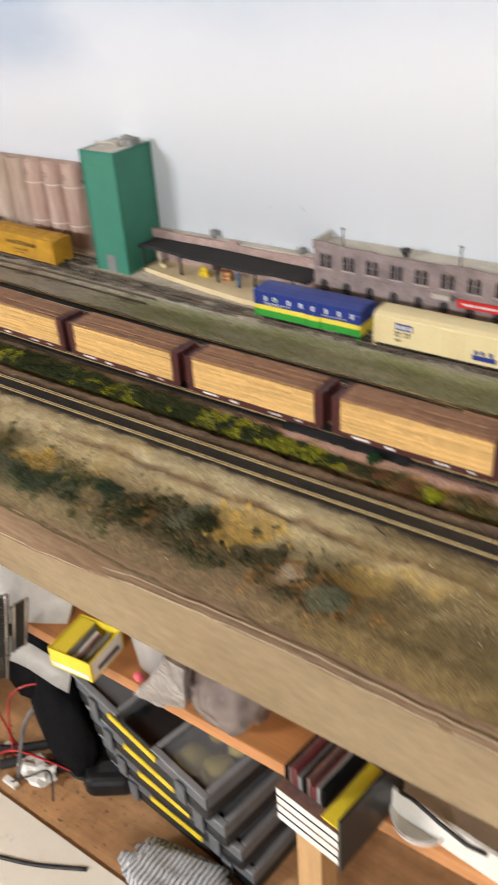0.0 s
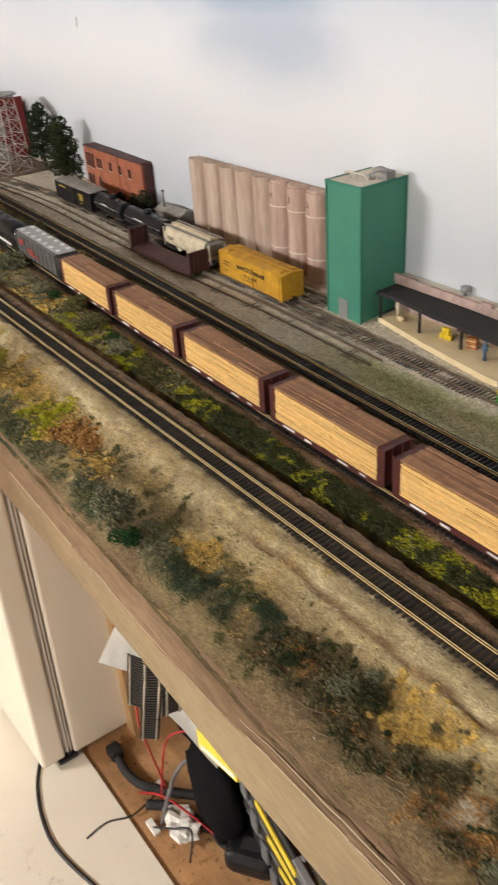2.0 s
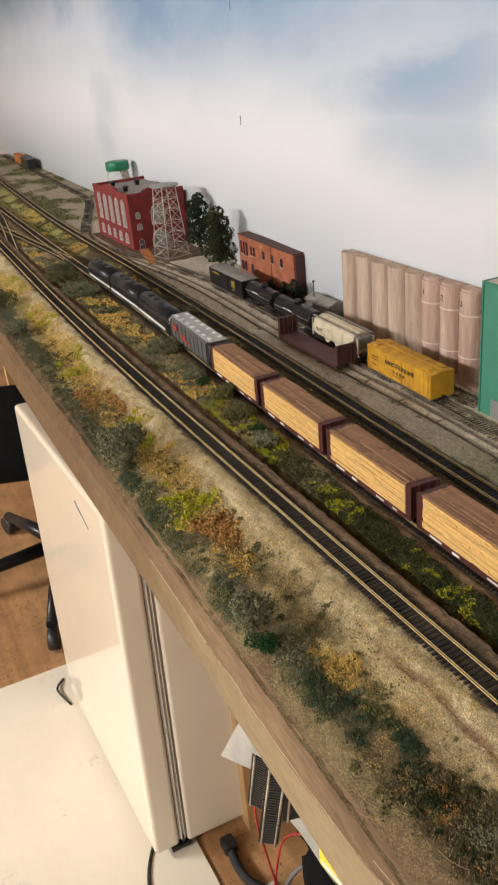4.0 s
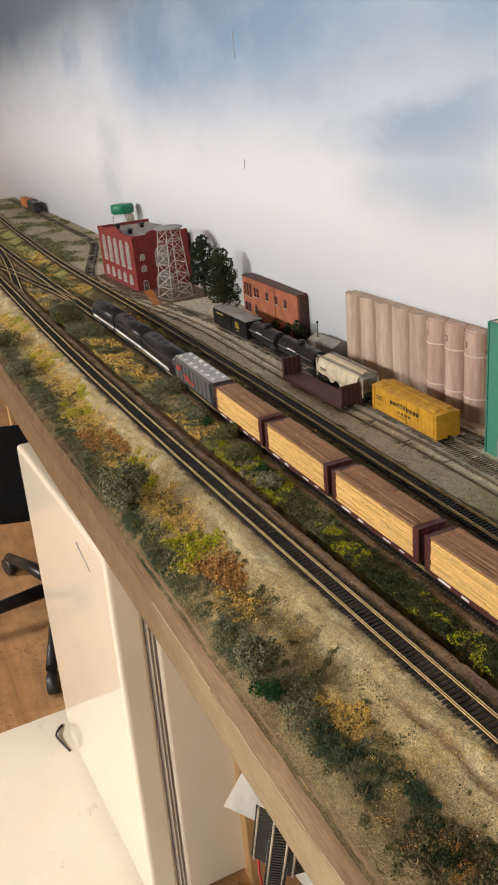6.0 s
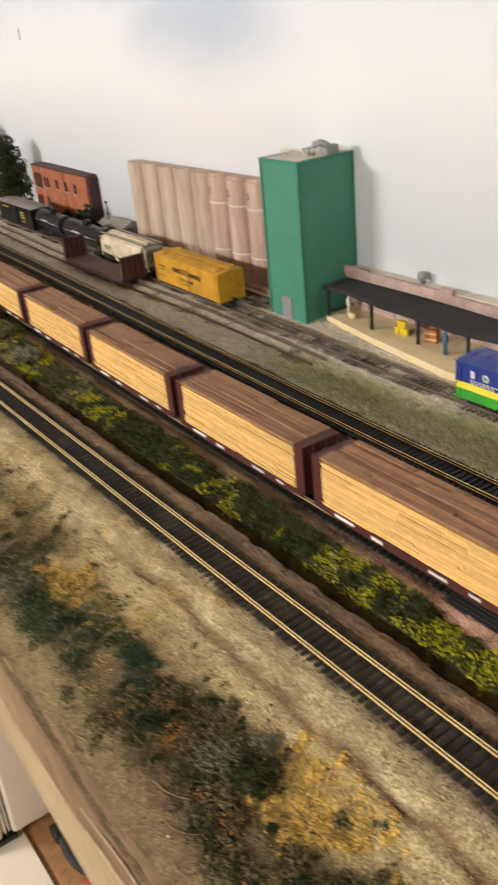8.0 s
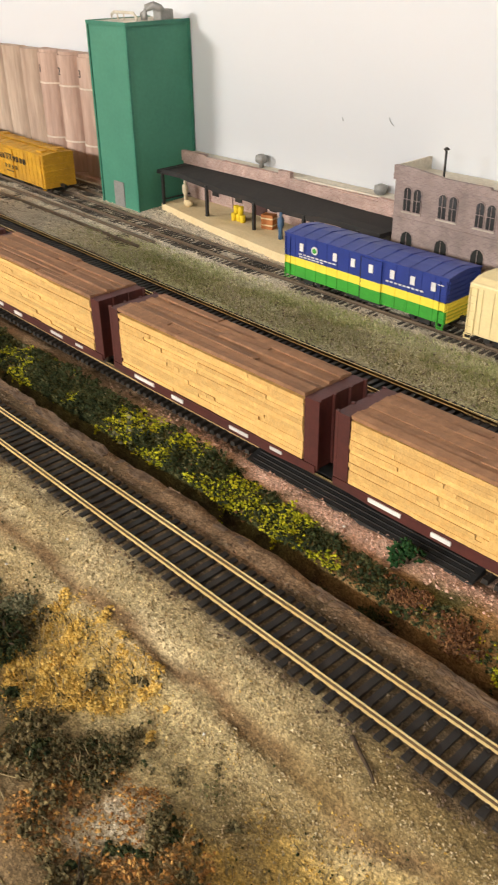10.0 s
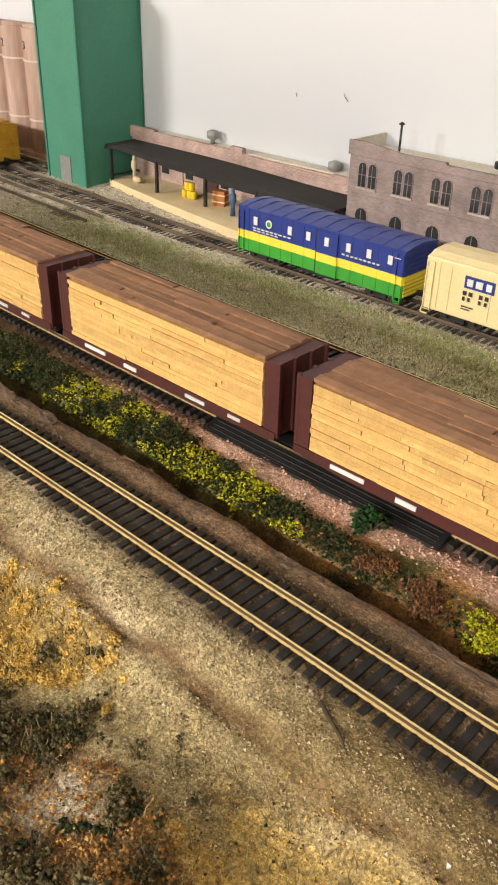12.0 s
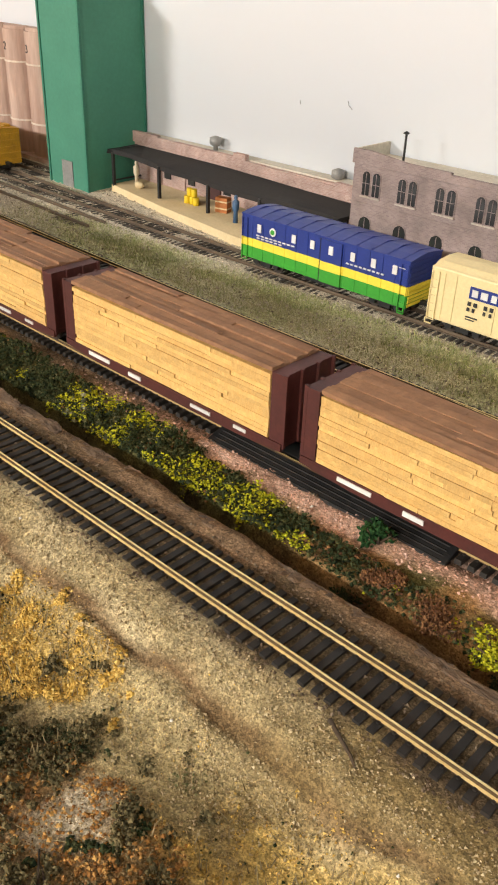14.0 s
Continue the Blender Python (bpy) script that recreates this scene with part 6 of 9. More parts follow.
side_opening("door", 0.950, 0.962, G + 0.001, G + 0.026, MAROON, "small entrance door")
for vx, vy in ((-2.46, 0.975), (-2.42, 1.03), (-2.34, 0.97), (-2.30, 1.04)):
    part("roof_vent", quick(lathe, [(0.006, 0.0), (0.006, 0.008), (0.009, 0.009), (0.009, 0.012), (0.002, 0.014)], (vx, vy, hz + 0.0015), 12), BLACK, hall)
single("loading_ramp", quick(prism, [(-2.219, 0.945), (-2.06, 0.912), (-2.055, 0.930), (-2.219, 0.968)], "z", G - 0.001, G + 0.0028), ORANGE, "narrow orange-tan wooden loading strip before the hall", "ramp")
single("hall_yard", quick(prism, [(-2.53, 0.915), (-2.215, 0.905), (-2.045, 0.950), (-2.045, 1.06), (-2.53, 1.09)], "z", G - 0.003, G + 0.0016), ROCK, "brown earth yard under the hall", "ground", kind="structure")

# lattice tower in front of the hall
mast = thing("lattice_tower", "pale open lattice tower with a flat round top", "tower", m=pose(-2.105, 0.988, G, 0, 0, 12))
b0, b1, th = 0.030, 0.0185, 0.162
def corner(k, u):
    s = ((-1, -1), (1, -1), (1, 1), (-1, 1))[k % 4]
    r = b0 + (b1 - b0) * u
    return Vector((s[0] * r, s[1] * r, th * u))
for k in range(4):
    part("leg", quick(tube, [corner(k, 0), corner(k, 1)], 0.0016, 6), LATTICE, mast)
for lev in range(6):
    u0, u1 = lev / 6, (lev + 1) / 6
    for k in range(4):
        bm = bmesh.new()
        tube(bm, [corner(k, u0), corner(k + 1, u1)], 0.0008, 5)
        tube(bm, [corner(k + 1, u0), corner(k, u1)], 0.0008, 5)
        tube(bm, [corner(k, u1), corner(k + 1, u1)], 0.0009, 5)
        part("brace", bm, LATTICE, mast)
part("top_deck", quick(lathe, [(0.030, th), (0.0345, th + 0.001), (0.0345, th + 0.004), (0.030, th + 0.0055), (0.006, th + 0.007)], n=20), DUCT, mast, "grey round deck")
bm = bmesh.new()
for e in (-0.034, 0.034):
    box(bm, e - 0.002, e + 0.002, -0.036, 0.036, 0.0, 0.0018)
    box(bm, -0.036, 0.036, e - 0.002, e + 0.002, 0.0, 0.0018)
part("base_frame", bm, LATTICE, mast)

# jar left standing behind the hall
jar = thing("storage_jar", "clear plastic jar with a green screw lid behind the hall", "jar", m=pose(-2.70, 1.070, G))
part("jar_body", quick(lathe, [(0.026, 0.0), (0.032, 0.004), (0.033, 0.120), (0.031, 0.132), (0.026, 0.138), (0.026, 0.141)], n=28), JAR, jar)
part("lid", quick(lathe, [(0.033, 0.139), (0.0345, 0.141), (0.0345, 0.161), (0.033, 0.164), (0.004, 0.1645)], n=32), JAR_LID, jar, "green ridged lid")
part("contents", quick(lathe, [(0.024, 0.005), (0.030, 0.006), (0.030, 0.070), (0.020, 0.078)], n=18), PAPER, jar)

# small shed between warehouse and silos
shed = thing("shed", "small grey shed with a thin pipe", "shed")
part("wall", boxes((-1.478, -1.400, 1.000, 1.030, G - 0.002, G + 0.026)), GREY_ROOF, shed)
part("roof", quick(prism, [(0.996, G + 0.026), (1.015, G + 0.036), (1.032, G + 0.030), (1.032, G + 0.026)], "x", -1.481, -1.397), GREY_ROOF, shed)
part("pipe", quick(tube, [(-1.462, 1.008, G + 0.028), (-1.462, 1.008, G + 0.058)], 0.0010, 6), BLACK, shed)
part("pipe_cap", quick(tube, [(-1.462, 1.008, G + 0.058), (-1.462, 1.008, G + 0.061)], 0.0022, 8), BLACK, shed)

# depot with platform and canopy
depot = thing("depot", "long pinkish brick depot with a sagging black canopy", "building")
part("wall", boxes((-0.896, -0.606, 1.012, 1.0285, G - 0.002, 1.0475)), PINK_BRICK, depot)
part("parapet", quick(prism, [(-0.897, 1.0420), (-0.897, 1.0520), (-0.86, 1.0520), (-0.86, 1.0505), (-0.757, 1.0500), (-0.757, 1.0535), (-0.742, 1.0535), (-0.742, 1.0485), (-0.640, 1.0455), (-0.640, 1.0490), (-0.6055, 1.0485), (-0.6055, 1.0420)], "y", 1.0105, 1.0150), PINK_BRICK, depot)
part("roof", boxes((-0.895, -0.607, 1.0152, 1.0288, 1.0476, 1.0490)), ROOF_CREAM, depot)
for dx in (-0.872, -0.838, -0.790, -0.742, -0.700, -0.655):
    part("door", boxes((dx, dx + 0.017, 1.0105, 1.0125, G + 0.006, G + 0.031)), PINK_BRICK if dx != -0.790 else MAROON, depot, "recessed door")
    part("window", boxes((dx + 0.021, dx + 0.030, 1.0108, 1.0122, G + 0.014, G + 0.030)), PANE_DARK, depot)
bm = bmesh.new()
rows = []
for i in range(25):
    x = -0.893 + 0.285 * i / 24
    sag = 0.0011 * math.sin(i * 0.7) + 0.0008 * fbm(x, 0, 30.0) - 0.0060 * smooth(-0.86, -0.74, x)
    back = 1.0395 - 0.004 * smooth(-0.80, -0.61, x)
    rows.append([bm.verts.new(p) for p in ((x, 1.011, back), (x, 0.990, back - 0.0005 + 0.4 * sag), (x, 0.9755, 1.0392 + sag), (x, 0.9740, 1.0355 + sag), (x, 0.990, back - 0.0035 + 0.4 * sag), (x, 1.011, back - 0.003))])
for p, q in zip(rows, rows[1:]):
    for k in range(6):
        bm.faces.new((p[k], q[k], q[(k + 1) % 6], p[(k + 1) % 6]))
bm.faces.new(rows[0])
bm.faces.new(rows[-1])
bmesh.ops.recalc_face_normals(bm, faces=bm.faces[:])
part("canopy", bm, CANOPY, depot, "sagging black canopy roof")
for px in (-0.884, -0.817, -0.752, -0.690, -0.630):
    part("post", boxes((px - 0.0013, px + 0.0013, 0.9735, 0.9761, G + 0.006, 1.0375 - 0.0060 * smooth(-0.86, -0.74, px))), BLACK, depot)
for z in (1.0385, G + 0.010):
    part("side_rail", boxes((-0.8865, -0.8850, 0.976, 1.010, z, z + 0.0013)), BLACK, depot)
for vx, vz in ((-0.790, 1.051), (-0.646, 1.047)):
    part("roof_vent", quick(lathe, [(0.0022, 0.0), (0.0022, 0.004), (0.0056, 0.006), (0.0056, 0.0115), (0.0015, 0.0130)], (vx, 1.021, vz - 0.0025), 16), DUCT, depot, "round grey ventilator")
single("platform", quick(prism, [(-0.888, 0.9745), (-0.80, 0.958), (-0.69, 0.9425), (-0.606, 0.9415), (-0.606, 1.0115), (-0.888, 1.0115)], "z", G - 0.002, G + 0.0068), PLATFORM, "tan loading platform in front of the depot", "platform")
PT = G + 0.0068
pile = thing("drum_pile", "yellow drums stacked on the depot platform", "drums", m=pose(-0.783, 0.984, PT))
for dx, dy, dz in ((-0.006, 0, 0), (0.0, 0.001, 0), (0.006, 0, 0), (-0.003, 0.0005, 0.0072), (0.003, 0.0005, 0.0072)):
    part("drum", quick(lathe, [(0.0026, 0), (0.0028, 0.001), (0.0028, 0.006), (0.0026, 0.007)], (dx, dy, dz), 12), SAFETY, pile)
crate = thing("crate", "orange-brown crate on the depot platform", "crate", m=pose(-0.746, 0.988, PT, 0, 0, 15))
part("crate_body", boxes((-0.006, 0.006, -0.004, 0.004, 0, 0.013)), ORANGE, crate)
part("crate_slat", boxes((-0.0063, 0.0063, -0.0043, 0.0043, 0.003, 0.0042), (-0.0063, 0.0063, -0.0043, 0.0043, 0.009, 0.0102)), PLATFORM, crate)
for fx, fy, mat_, lab in ((-0.715, 0.972, DENIM, "small blue figurine standing on the depot platform"), (-0.868, 0.990, OFFWHITE, "small pale figurine standing on the depot platform")):
    bm = bmesh.new()
    lathe(bm, [(0.0022, 0.0), (0.0018, 0.009), (0.0030, 0.012), (0.0030, 0.018), (0.0012, 0.0195), (0.0017, 0.021), (0.0012, 0.0232), (0.0003, 0.0236)], n=10)
    single("figurine", bm, mat_, lab, "figurine", "platform figurines", m=pose(fx, fy, PT))
sack = bmesh.new()
lump(sack, (-0.858, 0.985, PT + 0.003), (0.006, 0.004, 0.0034), 3, 0.2, 2)
single("sack", sack, PLATFORM, "tan sack lying on the depot platform", "sack")

# mauve brick warehouse with paired arched windows
mill = thing("brick_mill", "weathered mauve brick mill with paired arched windows", "building")
part("wall", boxes((-0.604, 0.16, 0.985, 1.0285, G - 0.002, 1.0740)), MAUVE_BRICK, mill)
part("parapet", quick(prism, [(-0.605, 1.0745), (-0.605, 1.0850), (-0.590, 1.0850), (-0.556, 1.0815), (-0.520, 1.0815), (-0.520, 1.0800), (-0.43, 1.0795), (-0.43, 1.0812), (-0.40, 1.0812), (-0.38, 1.0795), (0.161, 1.0785), (0.161, 1.0745)], "y", 0.9835, 0.9865), MAUVE_BRICK, mill)
part("parapet_back", quick(prism, [(-0.604, 1.0745), (-0.604, 1.0848), (-0.590, 1.0848), (-0.556, 1.0813), (-0.521, 1.0813), (-0.521, 1.0798), (0.160, 1.0783), (0.160, 1.0745)], "y", 0.9866, 0.9876), ROOF_CREAM, mill, "pale card behind the brick front")
part("side_parapet", quick(prism, [(0.9877, 1.0740), (0.9877, 1.0846), (1.0287, 1.0846), (1.0287, 1.0740)], "x", -0.605, -0.6030), ROOF_CREAM, mill, "pale folded card end")
part("roof", boxes((-0.6028, 0.158, 0.9878, 1.0287, 1.0742, 1.0752)), ROOF_CREAM, mill, "pale card roof")
for k in range(23):
    wx = -0.5945 + 0.0322 * k
    window_front(mill, wx, wx + 0.0064, 1.0525, 1.0700, 0.985, PANE_DARK, MAUVE_BRICK, True)
    window_front(mill, wx + 0.0092, wx + 0.0156, 1.0525, 1.0700, 0.985, PANE_DARK, MAUVE_BRICK, True)
    window_front(mill, wx, wx + 0.0105, 1.0140, 1.0365, 0.985, PANE_DARK, MAUVE_BRICK, True)
part("string_course", boxes((-0.605, 0.161, 0.9842, 0.9856, 1.0455, 1.0464)), MAUVE_BRICK, mill)
part("awning", boxes((-0.441, -0.418, 0.976, 0.985, 1.042, 1.0475)), STONE_TRIM, mill)
sign = part("sign_board", boxes((-0.411, -0.345, 0.9815, 0.9838, 1.0345, 1.0435)), CABOOSE, mill, "red sign board")
part("sign_bar", boxes((-0.405, -0.351, 0.9810, 0.9818, 1.0378, 1.0402)), LETTER, sign)
for sx in (-0.571, -0.418):
    pipe = part("chimney_pipe", quick(tube, [(sx, 1.000, 1.0753), (sx, 1.000, 1.0975)], 0.0009, 8), BLACK, mill)
    part("pipe_cap", quick(lathe, [(0.0010, 0.0), (0.0026, 0.0009), (0.0005, 0.0024)], (sx, 1.000, 1.0975), 12), BLACK, pipe)
part("roof_vent", quick(lathe, [(0.003, 0.0), (0.003, 0.004), (0.0062, 0.005), (0.0062, 0.009), (0.001, 0.011)], (-0.488, 1.004, 1.0753), 14), BLACK, mill)

# far train at the end of the layout
for x, mat_, lab in ((-4.52, ORANGE, "orange boxcar standing far along the layout"), (-4.30, BLACK, "dark hopper standing far along the layout")):
    car = thing("freight_car", lab, "train car", "far freight cars", on_track(CURVE, x, G + 0.0040))
    part("body", quick(rbox, -0.085, 0.085, -0.0178, 0.0178, 0.008, 0.044, 0.001), mat_, car)
    part("roof", quick(prism, [(-0.0182, 0.044), (0, 0.047), (0.0182, 0.044)], "x", -0.086, 0.086), mat_, car)
    trucks(car, 0.062)

# ---- trackside fittings ----
rer = thing("rerailer_ramp", "black plastic rerailing ramp laid into the track", "track part")
rx0, rx1 = -0.470, -0.335
part("centre_plate", boxes((rx0 + 0.012, rx1 - 0.004, 0.7165, 0.7275, G + 0.0040, G + 0.0064)), BLACK, rer)
bm = bmesh.new()
for s in (-1, 1):
    prism(bm, [(0.7222 + s * 0.0098, G + 0.0064), (0.7222 + s * 0.0102, G + 0.0030), (0.7222 + s * 0.0215, G + 0.0018), (0.7222 + s * 0.0200, G + 0.0030)], "x", rx0, rx1)
part("side_ramp", bm, BLACK, rer)
for s in (-1, 1):
    for k in range(4):
        yy = 0.7222 + s * (0.0120 + 0.0025 * k)
        part("ramp_rib", boxes((rx0 + 0.003, rx1 - 0.003, yy - 0.0003, yy + 0.0003, G + 0.0022, G + 0.0062 - 0.0009 * k)), RUBBER, rer)
sw = thing("switch_machine", "black switch machine plate beside the turnout", "track part", m=pose(-0.425, 0.7925, G + 0.001, 0, 0, -4))
part("base_plate", quick(rbox, -0.047, 0.047, -0.0105, 0.0085, 0.0, 0.0042, 0.0008), BLACK, sw)
part("motor_cover", quick(tube, [(0.006, -0.003, 0.0055), (0.036, -0.003, 0.0055)], 0.0036, 12), BLACK, sw)
part("lever", boxes((-0.020, -0.008, -0.001, 0.001, 0.0042, 0.0052)), RUBBER, sw)
part("terminal", boxes((0.038, 0.045, -0.007, 0.003, 0.0042, 0.0060)), BLACK, sw)
for s in (-0.044, 0.043):
    part("screw", quick(tube, [(s, -0.007, 0.004), (s, -0.007, 0.0049)], 0.0012, 8), DUCT, sw)


# ---- rock strip behind the front track ----
def strata(label, off, width, top, x0, x1, seed):
    """Flat broken slabs of plaster rock along the front track, each at its own level."""
    rng, x = random.Random(seed), x0
    while x < x1:
        long = rng.uniform(0.035, 0.11)
        bm, rows, u = bmesh.new(), [], 0.0
        level, shift, wide = top + rng.uniform(-0.0010, 0.0008), rng.uniform(-0.0012, 0.0012), width * rng.uniform(0.75, 1.2)
        while u <= long:
            ends = min(1.0, 6 * min(u, long - u) / long + 0.25)
            xx = x + u
            w = wide * ends * (1 + 0.25 * fbm(xx, 0, 60.0, seed))
            yc = T1(xx) + off + shift + 0.0020 * fbm(xx, 2, 25.0, seed + 9)
            h = level + 0.0009 * fbm(xx, 1, 90.0, seed + 4) + 0.0007 * (rng.random() - 0.5)
            j = [rng.random() for _ in range(6)]
            rows.append([bm.verts.new(p) for p in ((xx, yc - w - 0.001, G - 0.011), (xx, yc - w * (0.85 + 0.3 * j[0]), h - 0.0022 + 0.0012 * j[1]), (xx, yc - w * 0.62, h - 0.0010 + 0.0014 * j[2]), (xx, yc - w * 0.20, h + 0.0016 * (j[3] - 0.55)), (xx, yc + w * (0.15 + 0.25 * j[4]), h + 0.0013 * (j[5] - 0.6)), (xx, yc + w * 0.78, h + 0.0006 * (j[0] - 0.3)), (xx, yc + w * (0.92 + 0.16 * j[1]), h - 0.0018), (xx, yc + w * 0.8, G - 0.011))])
            u += 0.0012 + 0.0022 * rng.random()
        for p, q in zip(rows, rows[1:]):
            for k in range(7):
                bm.faces.new((p[k], q[k], q[k + 1], p[k + 1]))
        for r in (rows[0], rows[-1]):
            bm.faces.new(r)
        bmesh.ops.recalc_face_normals(bm, faces=bm.faces[:])
        single("rock_ledge", bm, ROCK, label, "rock", "rock ledges along the front track")
        x += long * rng.uniform(0.86, 1.02)


strata("flat broken slab of brown rock behind the front track", 0.0252, 0.0034, G + 0.0078, -1.55, 0.35, 1)
strata("lower slab of brown rock along the dark crack", 0.0300, 0.0016, G + 0.0020, -1.50, 0.35, 7)


# ---- scenery in small pieces ----
OCTA = np.array([(1, 0, 0), (-1, 0, 0), (0, 1, 0), (0, -1, 0), (0, 0, 1), (0, 0, -1)], float)
OCTA_F = np.array([(0, 2, 4), (2, 1, 4), (1, 3, 4), (3, 0, 4), (2, 0, 5), (1, 2, 5), (3, 1, 5), (0, 3, 5)])

TETRA = np.array([(0.9, 0.0, -0.4), (-0.5, 0.8, -0.4), (-0.5, -0.8, -0.4), (0.0, 0.0, 0.95)], float)
TETRA_F = np.array([(0, 1, 3), (1, 2, 3), (2, 0, 3), (1, 0, 2)])


def clump_mesh(name, pts, sizes, mat, seed=1, flat=0.75):
    """Many small uneven grains or foam flakes as one mesh."""
    rng = np.random.default_rng(seed)
    pts, sizes = np.asarray(pts, float), np.asarray(sizes, float)
    k = len(pts)
    form, sides = (TETRA, TETRA_F) if k and sizes.max() < 0.00095 else (OCTA, OCTA_F)
    m = len(form)
    v = form[None] * rng.uniform(0.55, 1.3, (k, m, 1))
    ang = rng.uniform(0, 6.283, k)
    ca, sa = np.cos(ang), np.sin(ang)
    tilt = rng.uniform(-0.8, 0.8, k)
    ct, st = np.cos(tilt), np.sin(tilt)
    x, y, z = v[..., 0], v[..., 1], v[..., 2] * flat
    y, z = y * ct[:, None] - z * st[:, None], y * st[:, None] + z * ct[:, None]
    x, y = x * ca[:, None] - y * sa[:, None], x * sa[:, None] + y * ca[:, None]
    v = np.stack([x, y, z], -1) * sizes[:, None, None] + pts[:, None, :]
    f = (sides[None] + m * np.arange(k)[:, None, None]).reshape(-1, 3)
    me = bpy.data.meshes.new(name)
    me.from_pydata(v.reshape(-1, 3).tolist(), [], f.tolist())
    me.materials.append(mat)
    return me


def scatter(name, label, category, mat, want, count, region, size, lift=0.4, seed=1, flat=0.75, pile=0.0):
    """Stuff strewn over a region (x0, x1, y0, y1) with the density want(x, y) in 0..1."""
    rng = random.Random(seed)
    pts, sizes = [], []
    tries = 0
    while len(pts) < count and tries < count * 14:
        tries += 1
        x = region[1] - (region[1] - region[0]) * rng.random() ** 1.5
        y = region[2] + (region[3] - region[2]) * rng.random()
        k = want(x, y)
        if rng.random() < k:
            s = size[0] + (size[1] - size[0]) * rng.random() ** 2
            tuft = 0.35 + 0.9 * smooth(-0.25, 0.35, fbm(x, y, 110.0, seed)) if pile else 0.0
            pts.append((x, y, height(x, y) + s * lift + pile * k * tuft * rng.random()))
            sizes.append(s)
    return tagged(new(name, clump_mesh(name, pts, sizes, mat, seed, flat)), label, category, kind="stuff")


def mounds(name, label, mat, want, count, region, r, grain, per, seed, tall=0.8):
    """Rounded tufts of foam, each a heap of small flakes, strewn over a region."""
    rng = random.Random(seed)
    pts, sizes, made, tries = [], [], 0, 0
    while made < count and tries < count * 60:
        tries += 1
        x, y = rng.uniform(region[0], region[1]), rng.uniform(region[2], region[3])
        if rng.random() > want(x, y):
            continue
        made += 1
        k = r[0] + (r[1] - r[0]) * rng.random() ** 1.6
        lobes = [(rng.uniform(-0.6, 0.6) * k, rng.uniform(-0.6, 0.6) * k, rng.uniform(0.5, 1.0)) for _ in range(3)]
        for i in range(int(per * (k / r[1]) ** 1.3) + 8):
            lx, ly, f = lobes[i % 3]
            d = Vector((rng.gauss(0, 1), rng.gauss(0, 1), abs(rng.gauss(0, 1)))).normalized() * rng.uniform(0.75, 1.08) * k * f * 0.75
            px, py = x + lx + d.x, y + ly + d.y
            if py < edge(px) + 0.004 or abs(py - T1(px)) < 0.0165:
                continue
            pts.append((px, py, height(px, py) + max(0.0002, d.z * tall)))
            sizes.append(rng.uniform(*grain))
    return tagged(new(name, clump_mesh(name, pts, sizes, mat, seed, 0.9)), label, "vegetation", kind="stuff")


def free_of_tracks(x, y, gap=0.017):
    return min(abs(y - T1(x)), abs(y - T2(x)), abs(y - T3(x))) > gap and (x > -2.1 or min(abs(y - CROSS_A(x)), abs(y - CROSS_B(x))) > gap)


def front(k):
    """A density on the front ground, thin on the bare mud along the edge."""
    def f(x, y):
        e = edge(x)
        if not e + 0.008 < y < T1(x) - 0.019:
            return 0.0
        bare = smooth(-0.78, -0.64, x) * (1 - smooth(-0.40, -0.35, x))
        return k(x, y) * (1 - 0.93 * bare * (1 - smooth(e + 0.010, e + 0.020, y + 0.006 * fbm(x, y, 45.0, 62.0))))
    return f


def middle(k):
    return lambda x, y: k(x, y) if T1(x) + 0.0410 < y < T2(x) - 0.027 - 0.010 * smooth(-0.48, -0.38, x) + 0.003 * fbm(x, 0, 40.0, 88.0) and free_of_tracks(x, y) else 0.0


def rear(k):
    return lambda x, y: k(x, y) if T2(x) + 0.019 < y < T3(x) - 0.019 and free_of_tracks(x, y) else 0.0


def mottled(scale, lo, hi, seed, gain=1.0):
    return lambda x, y: gain * smooth(lo, hi, fbm(x, y, scale, seed))


def flowers(x, y):
    return smooth(0.0, 0.18, fbm(x, y, 42.0, 81.0) + 0.5 * fbm(x, y, 13.0, 83.0)) * (1 - 0.8 * smooth(-0.40, -0.35, x))


scatter("golden_scrub", "golden straw-coloured foam scrub along the layout's front", "vegetation", V_STRAW, front(lambda x, y: STRAW_AT(x, y) * (0.16 if x > -0.345 else 1.0) * (1 - RUST_AT(x, y)) * (1 - 0.8 * BRUSH_AT(x, y)) * smooth(-0.5, 0.1, fbm(x, y, 70.0, 35.0))), 16000, (-0.75, 0.1, EDGE, 0.61), (0.00028, 0.00090), 0.5, 3, pile=0.0022)
scatter("golden_scrub", "golden straw-coloured scrub further along the front", "vegetation", V_STRAW, front(lambda x, y: STRAW_AT(x, y) * (1 - RUST_AT(x, y)) * smooth(-0.4, 0.1, fbm(x, y, 34.0, 37.0))), 9000, (-2.5, -0.72, EDGE, 0.64), (0.0006, 0.0016), 0.5, 4, pile=0.0045)
scatter("golden_crumbs", "loose golden crumbs over the tan ground further along", "vegetation", V_STRAW, front(lambda x, y: 0.5 * smooth(-0.1, 0.3, fbm(x, y, 26.0, 39.0)) * smooth(0.505, 0.53, y)), 9000, (-1.8, -0.55, EDGE, 0.61), (0.0003, 0.0009), 0.5, 44, pile=0.0015)
scatter("yellow_green_scrub", "yellow-green foam scrub further along the front", "vegetation", V_YELLOW, front(lambda x, y: STRAW_AT(x, y) * smooth(0.0, 0.3, fbm(x, y, 16.0, 47.0)) * (1 - RUST_AT(x, y))), 8000, (-2.5, -0.9, EDGE, 0.64), (0.0006, 0.0016), 0.5, 8, pile=0.0045)
